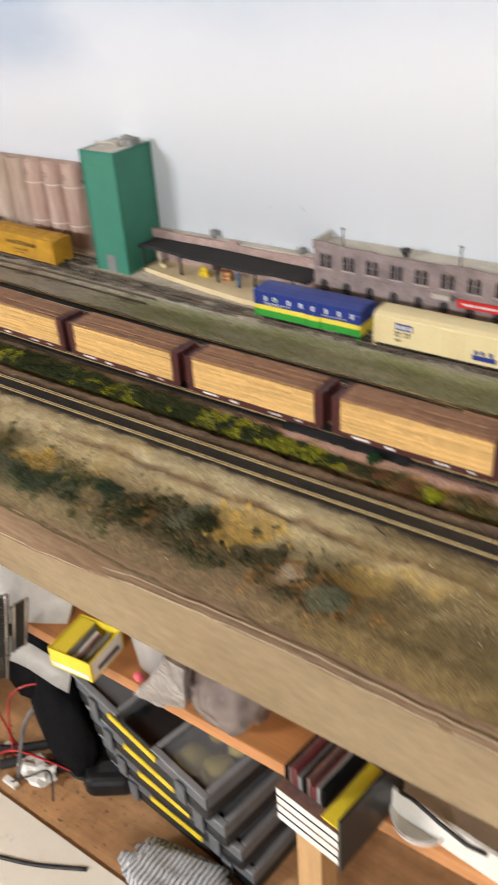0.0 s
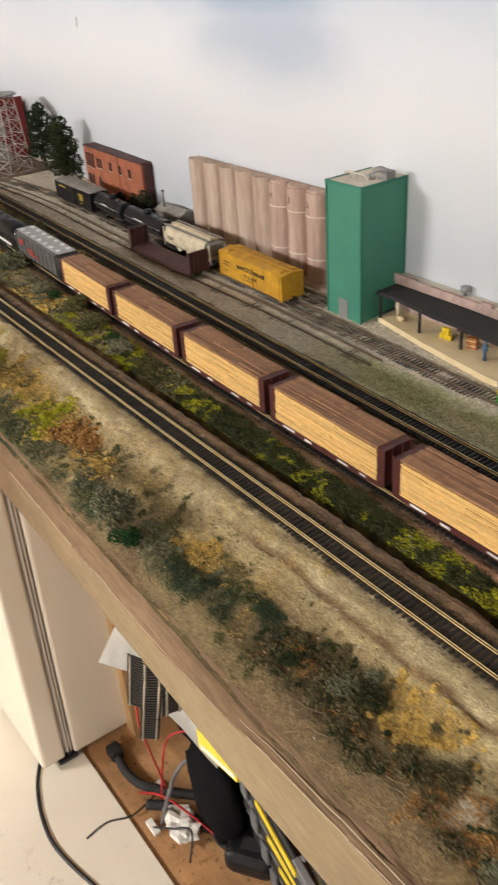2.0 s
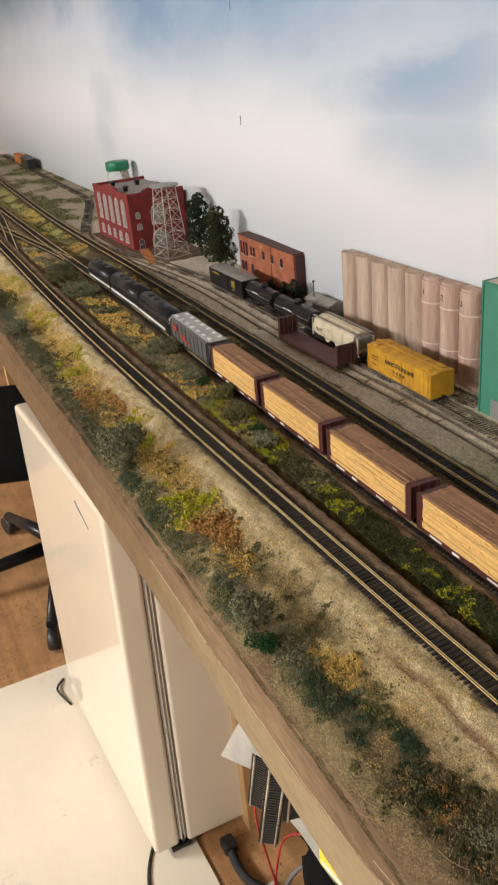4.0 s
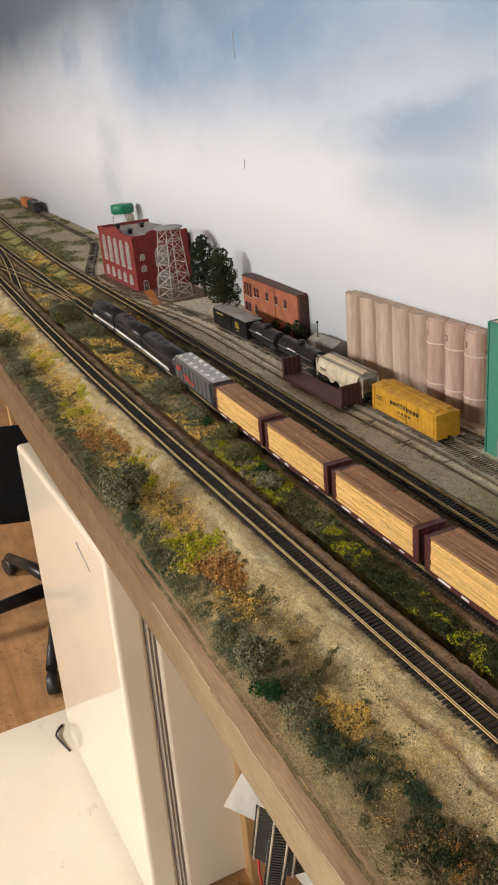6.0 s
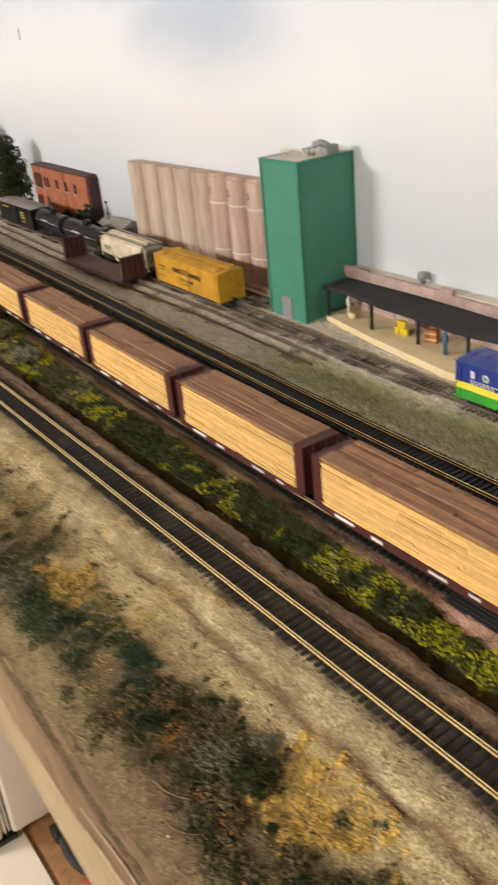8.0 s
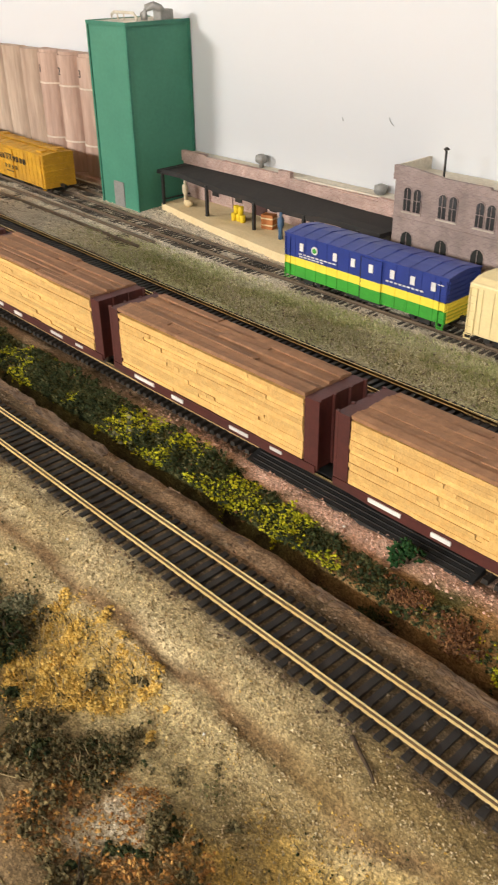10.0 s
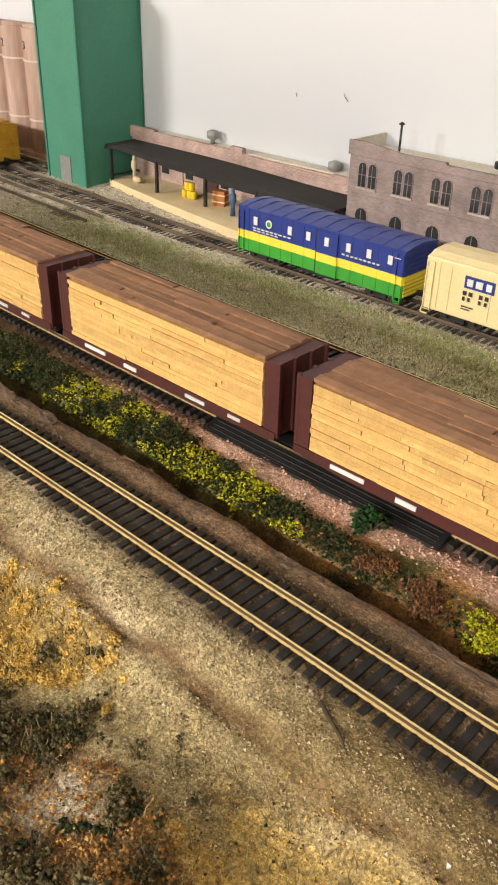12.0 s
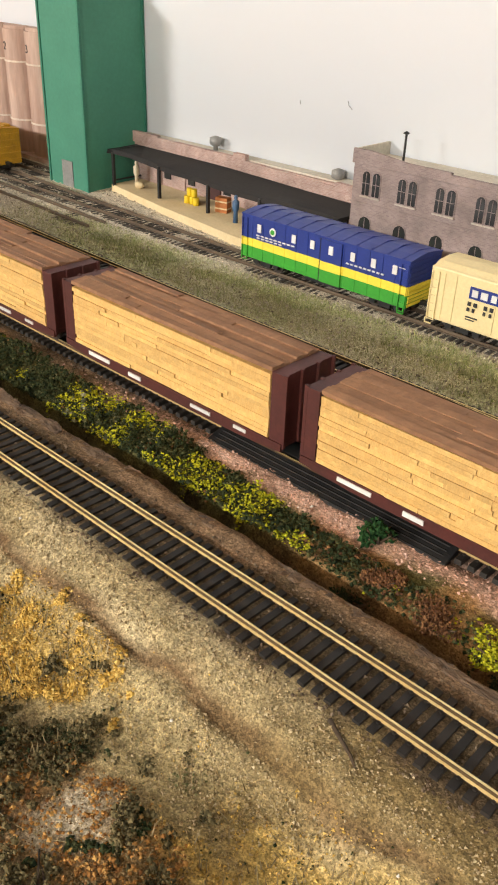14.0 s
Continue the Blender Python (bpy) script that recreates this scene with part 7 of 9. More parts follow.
scatter("edge_scrub", "grey-green turf and lichen further along the edge", "vegetation", V_GREY, front(lambda x, y: smooth(0.10, 0.30, fbm(x, y, 22.0, 57.0)) * (1 - smooth(0.535, 0.56, y)) * smooth(edge(x) + 0.008, edge(x) + 0.018, y)), 6500, (-2.5, -0.62, EDGE, 0.60), (0.0005, 0.0015), 0.5, 10, pile=0.0040)
scatter("dark_scrub", "dark green foam scrub along the layout's front", "vegetation", V_DARK, front(lambda x, y: 0.9 * DARK_AT(x, y) * smooth(-0.02, 0.25, fbm(x, y, 75.0, 19.0)) + (0.1 if x > -0.345 else 0.25) * STRAW_AT(x, y) * smooth(0.15, 0.4, fbm(x, y, 90.0, 23.0))), 17000, (-0.75, 0.1, EDGE, 0.61), (0.00028, 0.00080), 0.5, 5, pile=0.0062)
scatter("dark_scrub", "dark green foam scrub further along the front", "vegetation", V_DARK, front(lambda x, y: 0.8 * DARK_AT(x, y) * smooth(-0.1, 0.25, fbm(x, y, 50.0, 19.0)) + 0.3 * STRAW_AT(x, y) * smooth(0.2, 0.45, fbm(x, y, 60.0, 23.0))), 4500, (-2.3, -0.72, EDGE, 0.61), (0.0005, 0.0013), 0.5, 45, pile=0.0055)
scatter("green_turf", "flat blue-green turf by the layout's edge", "vegetation", V_TURF, front(lambda x, y: TURF_AT(x, y) * smooth(-0.5, 0.0, fbm(x, y, 40.0, 58.0)) * (1.0 if x > -0.72 else 0.35)), 15000, (-1.6, -0.4, EDGE, 0.60), (0.0004, 0.0011), 0.4, 6, pile=0.0034)
scatter("olive_scrub", "olive and grey-green scrub on the sandy ground", "vegetation", V_OLIVE, front(lambda x, y: 0.9 * SCRUB_AT(x, y) * smooth(-0.05, 0.3, fbm(x, y, 60.0, 29.0)) + 0.35 * DARK_AT(x, y) * smooth(-0.1, 0.2, fbm(x, y, 48.0, 30.0)) + 0.1 * TURF_AT(x, y)), 17000, (-2.3, 0.1, EDGE, 0.61), (0.0003, 0.0009), 0.5, 7, pile=0.0040)
scatter("olive_scrub", "olive and brown scrub over the sandy ground further along", "vegetation", V_OLIVE, front(lambda x, y: 0.8 * smooth(0.12, 0.42, fbm(x, y, 30.0, 15.0)) * (1 - smooth(0.575, 0.590, y))), 5000, (-2.2, -0.55, EDGE, 0.61), (0.0005, 0.0013), 0.5, 14, pile=0.0040)
scatter("rust_scrub", "rust-brown fallen leaves in a patch", "vegetation", V_RUST, front(lambda x, y: RUST_AT(x, y) * (1 - 0.7 * BRUSH_AT(x, y)) + 0.45 * DARK_AT(x, y) * smooth(0.05, 0.35, fbm(x, y, 50.0, 33.0))), 14000, (-0.75, 0.1, EDGE, 0.61), (0.00035, 0.00105), 0.4, 9, 0.6, pile=0.0030)
scatter("fallen_leaves", "rust-brown fallen leaves heaped in a round patch", "vegetation", V_RUST, front(lambda x, y: RUST_AT(x, y)), 3000, (-0.960, -0.840, 0.525, 0.585), (0.0009, 0.0020), 0.5, 61, 0.5, pile=0.0050)
scatter("fallen_leaves", "rust-brown leaves in patches further along", "vegetation", V_RUST, front(lambda x, y: RUST_AT(x, y)), 1800, (-1.45, -1.20, 0.52, 0.60), (0.0008, 0.0018), 0.5, 66, 0.5, pile=0.0040)
scatter("soil_crumbs", "tan and ochre crumbs on bare soil by the edge", "gravel", TAN_GRIT, front(lambda x, y: 0.8 * RUST_AT(x, y)), 5000, (-0.400, -0.285, 0.500, 0.556), (0.0002, 0.0006), 0.4, 63, pile=0.0010)
mounds("dark_tufts", "dark olive foam tufts heaped along the front", V_BRUSH, front(lambda x, y: DARK_AT(x, y)), 150, (-0.62, -0.40, EDGE, 0.58), (0.0020, 0.0062), (0.0005, 0.0013), 80, 101)
mounds("dark_tufts", "dark green foam tufts in the brush", V_DARK, front(lambda x, y: max(0.7 * DARK_AT(x, y), 0.15 * BRUSH_AT(x, y))), 80, (-0.58, -0.30, EDGE, 0.59), (0.0018, 0.0050), (0.00045, 0.0012), 70, 102)
mounds("brush_tufts", "grey-brown twiggy tufts on the sandy ground", V_BRUSH, front(lambda x, y: BRUSH_AT(x, y) * (1 - PALE_AT(x, y))), 75, (-0.43, -0.30, EDGE, 0.59), (0.0018, 0.0048), (0.00045, 0.0012), 60, 103, 1.0)
mounds("golden_tufts", "golden foam tufts on the front ground", V_STRAW, front(lambda x, y: STRAW_AT(x, y) * (1 - BRUSH_AT(x, y)) * (1 - TURF_AT(x, y)) * smooth(-0.4, 0.2, fbm(x, y, 70.0, 35.0))), 170, (-0.75, -0.36, EDGE, 0.60), (0.0012, 0.0040), (0.00035, 0.0010), 55, 104, 0.7)
mounds("golden_tufts", "golden foam tufts further along the front", V_STRAW, front(lambda x, y: STRAW_AT(x, y)), 90, (-2.1, -0.75, EDGE, 0.62), (0.0025, 0.0070), (0.0006, 0.0014), 60, 105, 0.7)
mounds("olive_tufts", "olive foam tufts over the sandy ground", V_OLIVE, front(lambda x, y: 0.12 + 0.88 * max(SCRUB_AT(x, y), 0.4 * TURF_AT(x, y))), 110, (-1.7, -0.50, EDGE, 0.585), (0.0020, 0.0070), (0.0005, 0.0013), 80, 106)
mounds("green_tufts", "olive foam tufts along the edge", V_OLIVE, front(lambda x, y: max(TURF_AT(x, y), 0.12 * smooth(0.56, 0.53, y))), 90, (-1.8, -0.50, EDGE, 0.58), (0.0020, 0.0065), (0.0005, 0.0013), 80, 107)
mounds("bank_tufts", "yellow-flowering foam tufts on the bank", V_YELLOW, middle(lambda x, y: flowers(x, y)), 170, (-1.2, -0.36, 0.66, 0.72), (0.0015, 0.0042), (0.0003, 0.0009), 70, 108)
mounds("bank_tufts", "dark green foam tufts on the bank", V_DARK, middle(lambda x, y: 1 - 0.7 * flowers(x, y)), 190, (-1.2, -0.27, 0.66, 0.72), (0.0015, 0.0050), (0.0003, 0.0009), 80, 109)
scatter("sparse_tufts", "sparse dry tufts on the sandy front ground", "vegetation", V_STRAW, front(mottled(40.0, 0.1, 0.5, 71.0, 0.35)), 7000, (-2.6, 0.3, EDGE, 0.60), (0.0002, 0.0006), 0.4, 11)
scatter("dark_specks", "sparse dark green tufts on the sandy front ground", "vegetation", V_DARK, front(lambda x, y: (0.1 if x > -0.36 else 0.5) * smooth(0.2, 0.5, fbm(x, y, 55.0, 73.0))), 4000, (-2.6, 0.3, EDGE, 0.59), (0.0004, 0.0010), 0.4, 12, pile=0.002)
scatter("pale_gravel", "pale sand and gravel on the shoulder of the front track", "gravel", STONES, lambda x, y: smooth(T1(x) - 0.075, T1(x) - 0.035, y) * (1.0 if y < T1(x) - 0.0175 else 0.0) * (1 - 0.95 * footpath(x, y)) * (1 - 0.8 * smooth(-0.34, -0.28, x)), 30000, (-1.1, 0.0, 0.53, 0.61), (0.00025, 0.00090), 0.3, 13)
scatter("front_grit", "tan grit scattered over the front ground", "gravel", TAN_GRIT, front(lambda x, y: 0.5 * (1 - footpath(x, y)) * smooth(0.535, 0.560, y)), 8000, (-1.2, 0.2, EDGE, 0.60), (0.0003, 0.0006), 0.3, 15)
scatter("sand_gravel", "coarse pale sand between the scrub and the footpath", "gravel", STONES, front(lambda x, y: 0.9 * (1 - footpath(x, y)) * (1 - STRAW_AT(x, y)) * (1 - BRUSH_AT(x, y)) * (1 - DARK_AT(x, y)) * smooth(0.540, 0.560, y)), 14000, (-0.55, 0.0, 0.54, 0.60), (0.00025, 0.00085), 0.3, 18)
scatter("track_ballast", "brown ballast round the ties of the front track", "gravel", BALLAST, lambda x, y: 1.0 if 0.0155 < abs(y - T1(x)) < 0.020 else (0.30 if abs(y - T1(x)) < 0.0155 else 0.0), 7000, (-1.2, 0.2, 0.595, 0.65), (0.0004, 0.0010), 0.2, 17)
scatter("flower_bank", "yellow-flowering foam bank between the front tracks", "vegetation", V_YELLOW, middle(lambda x, y: flowers(x, y) * (1.0 if x > -1.25 else 0.25)), 17000, (-2.2, 0.2, 0.64, 0.76), (0.0004, 0.0010), 0.6, 19, pile=0.0042)
scatter("green_bank", "dark green foam bank between the front tracks", "vegetation", V_DARK, middle(lambda x, y: (1 - 0.55 * flowers(x, y)) * (0.25 + 0.75 * smooth(-1.05, -0.75, x)) * (0.35 + 0.65 * smooth(-0.35, -0.05, fbm(x, y, 14.0, 91.0))) * (1 - smooth(-0.37, -0.33, x) * 0.75)), 24000, (-2.3, 0.2, 0.64, 0.76), (0.0005, 0.0014), 0.6, 21, pile=0.0040)
scatter("olive_bank", "olive foam on the bank between the front tracks", "vegetation", V_OLIVE, middle(lambda x, y: 0.6 * (1 - flowers(x, y)) * (1.0 if x > -1.2 else 0.4)), 7000, (-2.3, 0.2, 0.64, 0.76), (0.0005, 0.0012), 0.6, 22, pile=0.0035)
scatter("rust_bank", "rust-coloured scrub on the bank", "vegetation", V_RUSSET, middle(lambda x, y: smooth(0.02, 0.25, fbm(x, y, 24.0, 101.0)) * (1.0 if x > -0.40 else 0.2)), 4500, (-2.2, 0.2, 0.64, 0.76), (0.0005, 0.0014), 0.5, 23, pile=0.003)
scatter("grey_bank", "grey-green lichen on the bank further along", "vegetation", V_GREY, middle(lambda x, y: smooth(0.0, 0.25, fbm(x, y, 13.0, 111.0)) * (1.0 if x < -0.9 else 0.1)), 7000, (-3.2, -0.5, 0.64, 0.80), (0.0007, 0.0020), 0.6, 25, pile=0.007)
scatter("golden_bank", "golden scrub on the bank further along", "vegetation", V_STRAW, middle(lambda x, y: smooth(0.05, 0.3, fbm(x, y, 15.0, 121.0)) * (1.0 if x < -1.2 else 0.0)), 3500, (-3.0, -1.1, 0.64, 0.80), (0.0010, 0.0026), 0.5, 27, pile=0.003)
scatter("pink_ballast", "pink ballast along the second track", "gravel", PINK_STONES, lambda x, y: (1.0 if 0.0145 < T2(x) - y < 0.032 else (0.5 if abs(y - T2(x)) < 0.0145 and x > -0.33 else 0.0)) * smooth(-0.62, -0.44, x), 7000, (-0.62, 0.3, 0.68, 0.74), (0.0004, 0.0011), 0.3, 29)
scatter("second_ballast", "brown ballast along the second track", "gravel", BALLAST, lambda x, y: 0.9 if abs(y - T2(x)) < 0.020 else 0.0, 7000, (-1.8, -0.4, 0.69, 0.79), (0.0004, 0.0010), 0.2, 31)
scatter("ditch_weeds", "dark weeds in the ditch between the tracks", "vegetation", V_DARK, rear(lambda x, y: smooth(-0.15, 0.2, fbm(x, y, 22.0, 131.0))), 8000, (-1.9, 0.3, 0.73, 0.87), (0.0007, 0.0018), 0.4, 33, pile=0.002)
scatter("ditch_tan", "tan and olive weeds in the ditch further along", "vegetation", V_OLIVE, rear(lambda x, y: smooth(-0.1, 0.25, fbm(x, y, 16.0, 141.0)) * (1.0 if x < -0.85 else 0.35)), 5000, (-3.4, 0.2, 0.73, 0.93), (0.0009, 0.0026), 0.5, 35, pile=0.003)
scatter("ditch_gold", "golden tufts in the ditch further along", "vegetation", V_STRAW, rear(lambda x, y: smooth(0.08, 0.3, fbm(x, y, 14.0, 151.0)) * (1.0 if x < -1.1 else 0.0)), 3000, (-3.2, -1.0, 0.74, 0.93), (0.0010, 0.0028), 0.5, 37, pile=0.003)
scatter("third_ballast", "dark ballast along the third track", "gravel", BALLAST, lambda x, y: 0.9 if abs(y - T3(x)) < 0.020 else 0.0, 6000, (-2.0, 0.3, 0.79, 0.90), (0.0004, 0.0010), 0.2, 39)
scatter("yard_gravel", "grey gravel over the yard", "gravel", YARD_STONES, lambda x, y: 1.0 if y > T3(x) + 0.018 else 0.0, 21000, (-2.3, 0.3, 0.83, 1.02), (0.0006, 0.0016), 0.2, 41)


scatter("far_grass", "olive grass and brush round the rear tracks", "vegetation", V_OLIVE, lambda x, y: (1.0 if y > T3(x) + 0.022 and abs(y - CURVE(x)) > 0.022 and y < back_y(x) - 0.005 else 0.0) * smooth(0.0, 0.3, fbm(x, y, 7.0, 63.0)), 3500, (-4.9, -2.5, 0.90, 1.20), (0.0015, 0.0040), 0.5, 63, pile=0.004)
scatter("white_chips", "small white plaster chips lying about the tracks", "debris", PAPER, lambda x, y: 1.0 if free_of_tracks(x, y, 0.016) and y < 0.80 else 0.0, 60, (-1.3, 0.1, 0.495, 0.80), (0.0006, 0.0013), 0.5, 65)
rng = random.Random(77)
roots = bmesh.new()
for _ in range(80):
    x, a, L = rng.uniform(-0.74, -0.32), rng.uniform(-0.7, 0.5) + (math.pi if rng.random() < 0.5 else 0), rng.uniform(0.014, 0.050)
    y = edge(x) + rng.uniform(0.004, 0.036)
    pts = []
    for k in range(6):
        u = L * k / 5
        px = x + u * math.cos(a + 0.12 * k)
        py = max(edge(px) + 0.002, y + 0.5 * u * math.sin(a + 0.25 * k))
        pts.append((px, py, height(px, py) + 0.0005))
    tube(roots, pts, 0.00028, 4, 0.00012)
single("root_fibres", roots, FIBRE, "pale root fibres lying on the brown mud by the edge", "fibres", kind="stuff")


def blades(name, label, mat, want, count, region, tall, seed):
    rng = random.Random(seed)
    vs, fs = [], []
    tries = 0
    while len(fs) < count and tries < count * 12:
        tries += 1
        x, y = rng.uniform(region[0], region[1]), rng.uniform(region[2], region[3])
        if rng.random() > want(x, y):
            continue
        a, h = rng.uniform(0, 6.283), tall * rng.uniform(0.5, 1.2)
        dx, dy, z = 0.00035 * math.cos(a), 0.00035 * math.sin(a), height(x, y)
        lx, ly = rng.uniform(-0.5, 0.5) * h, rng.uniform(-0.5, 0.5) * h
        i = len(vs)
        vs += [(x - dx, y - dy, z), (x + dx, y + dy, z), (x + lx, y + ly, z + h)]
        fs.append((i, i + 1, i + 2))
    me = bpy.data.meshes.new(name)
    me.from_pydata(vs, [], fs)
    me.materials.append(mat)
    tagged(new(name, me), label, "grass", kind="stuff")


def lawn(x, y):
    return smooth(T3(x) + 0.018, T3(x) + 0.030, y) * (1 - smooth(0.893, 0.903, y)) * smooth(-0.92, -0.74, x + 0.06 * fbm(x, y, 9.0, 5.0))


blades("dry_grass", "dry static grass between the third track and the yard", GRASS, lawn, 20000, (-0.95, 0.2, 0.83, 0.905), 0.0024, 51)
blades("green_grass", "green patches of static grass beside the yard track", GRASS_GREEN, lambda x, y: lawn(x, y) * max(GREEN_AT(x, y), 0.2 + 0.5 * smooth(-0.1, 0.4, fbm(x, y, 12.0, 171.0))), 11000, (-0.95, 0.2, 0.83, 0.905), 0.0026, 53)
blades("front_fibres", "straw fibres among the scrub by the layout's edge", FIBRE, front(lambda x, y: max(0.6 * DARK_AT(x, y), 0.6 * SCRUB_AT(x, y), STRAW_AT(x, y))), 4500, (-1.4, 0.1, EDGE, 0.58), 0.0060, 55)


def bush(label, x, y, r, tall, mat, n=420, seed=1, leaf=(0.0012, 0.0032)):
    """A shrub: a few stems and a ragged crown of small clumps."""
    rng = random.Random(seed)
    z0 = height(x, y)
    b = thing("bush", label, "bush", "lichen bushes", pose(x, y, z0 - 0.001))
    bm = bmesh.new()
    for k in range(5):
        a = k * 1.3
        tube(bm, [(0, 0, 0), (0.3 * r * math.cos(a), 0.3 * r * math.sin(a), tall * 0.45), (0.6 * r * math.cos(a), 0.6 * r * math.sin(a), tall * 0.8)], 0.0009, 5, 0.0003)
    part("stem", bm, BARK, b)
    lobes = [(rng.uniform(-0.5, 0.5) * r, rng.uniform(-0.5, 0.5) * r, rng.uniform(0.3, 0.75) * tall, rng.uniform(0.4, 0.62)) for _ in range(7)]
    pts, sizes = [], []
    for i in range(n):
        cx, cy, cz, k = lobes[i % 7]
        d = Vector((rng.gauss(0, 1), rng.gauss(0, 1), rng.gauss(0, 1))).normalized() * rng.uniform(0.55, 1.05)
        p = (cx + d.x * k * r, cy + d.y * k * r, max(0.001, cz + d.z * k * tall * 0.7))
        pts.append(p)
        sizes.append(rng.uniform(*leaf))
    ob = new("foliage", clump_mesh("foliage", pts, sizes, mat, seed, 0.9))
    ob.parent = b


bush("rounded grey-green lichen bush by the layout's edge", -1.108, 0.529, 0.036, 0.050, V_GREY, 1700, 1, (0.0010, 0.0024))
bush("fresh dark green bush by the layout's edge", -0.710, 0.510, 0.015, 0.018, V_GREEN, 900, 2, (0.0005, 0.0013))
bush("small grey-green bush beside the green one", -0.740, 0.518, 0.021, 0.036, V_GREY, 1900, 3, (0.0007, 0.0018))
for i, (x, y, r, h) in enumerate(((-2.057, 0.700, 0.045, 0.030), (-1.885, 0.697, 0.040, 0.030), (-1.754, 0.527, 0.036, 0.030), (-1.981, 0.551, 0.040, 0.032), (-1.436, 0.712, 0.034, 0.026), (-2.160, 0.722, 0.036, 0.026), (-1.200, 0.706, 0.024, 0.018), (-1.62, 0.818, 0.035, 0.018), (-1.30, 0.700, 0.020, 0.015), (-1.124, 0.693, 0.026, 0.020), (-1.034, 0.684, 0.020, 0.015))):
    bush("grey-olive lichen bush beside the tracks", x, y, r, h, V_GREY if i % 3 else V_OLIVE, 900, 10 + i, (0.0009, 0.0024))
scatter("dark_brush", "dark twiggy brush on the sandy ground", "vegetation", V_BRUSH, front(lambda x, y: BRUSH_AT(x, y) * smooth(0.0, 0.25, fbm(x, y, 95.0, 17.0)) * (1 - PALE_AT(x, y))), 2600, (-0.43, -0.28, EDGE, 0.59), (0.0004, 0.0011), 0.5, 61, pile=0.0065)
for i, (x, y, r) in enumerate(((-0.47, 0.545, 0.012), (-0.505, 0.536, 0.013), (-0.448, 0.552, 0.012), (-0.462, 0.565, 0.009))):
    bush("low dark twiggy bush on the sandy ground", x, y, r * 1.15, r * 0.6, V_DARK if i % 3 else V_GREY, 480, 30 + i, (0.0004, 0.0010))
bush("rounded grey-green bush with straw twigs by the layout's edge", -0.305, 0.516, 0.019, 0.026, V_GREY, 1500, 43, (0.0005, 0.0013))
for i, (x, y, r, h, mat_, lab) in enumerate(((-0.374, 0.6625, 0.015, 0.010, V_DARK, "dark green foam clump on the bank"), (-0.352, 0.6640, 0.012, 0.009, V_DARK, "dark green foam clump on the bank"), (-0.331, 0.6610, 0.009, 0.007, V_DARK, "small dark foam clump by the rock ledge"), (-0.347, 0.6760, 0.010, 0.006, V_RUSSET, "rust-brown foam clump on the bank"), (-0.318, 0.6700, 0.012, 0.006, V_RUSSET, "rust-brown foam clump on the bank"), (-0.296, 0.6720, 0.011, 0.008, V_YELLOW, "yellow-flowering foam clump on the bank"), (-0.284, 0.6640, 0.012, 0.010, V_DARK, "dark green foam clump on the bank"))):
    bush(lab, x, y, r, h, mat_, 1300, 70 + i, (0.0003, 0.0009))
bush("small dark green moss bush on the pink ballast", -0.362, 0.695, 0.009, 0.009, V_GREEN, 220, 44, (0.0006, 0.0015))
bush("small green moss bush on the bank", -1.075, 0.693, 0.012, 0.012, V_GREEN, 300, 45, (0.0006, 0.0014))
bush("small fresh green moss bush beside the second track", -1.268, 0.702, 0.013, 0.012, V_GREEN, 300, 49, (0.0007, 0.0016))
bush("dark ivy climbing the end of the warehouse", -1.545, 1.016, 0.016, 0.048, V_TREE, 320, 46)
bush("dark bush at the foot of the warehouse", -1.590, 1.016, 0.011, 0.030, V_TREE, 220, 47)
bush("low bush before the warehouse wall", -1.640, 1.016, 0.012, 0.026, V_TREE_OLIVE, 200, 48)
# a crack in the ground, drawn as a thin dark bar on top
crack = bmesh.new()
tube(crack, [(-0.316, 0.6055, height(-0.316, 0.6055) + 0.0004), (-0.309, 0.602, height(-0.309, 0.602) + 0.0006), (-0.303, 0.599, height(-0.303, 0.599) + 0.0004), (-0.300, 0.597, height(-0.300, 0.597) + 0.0002)], 0.0009, 6, 0.0004)
single("twig", crack, BARK, "dark raised line standing in for a crack beside the front track", "twig", "loose twigs")
for i, (x, y, a, L) in enumerate(((-0.335, 0.512, 2.2, 0.03), (-0.318, 0.508, 2.4, 0.04))):
    tw = bmesh.new()
    tube(tw, [(x + L * k * math.cos(a) / 3, y + L * k * math.sin(a) / 6, height(x + L * k * math.cos(a) / 3, y + L * k * math.sin(a) / 6) + 0.001) for k in range(4)], 0.0007, 5, 0.0003)
    single("twig", tw, BARK, "thin brown twig lying on the scenery", "twig", "loose twigs")


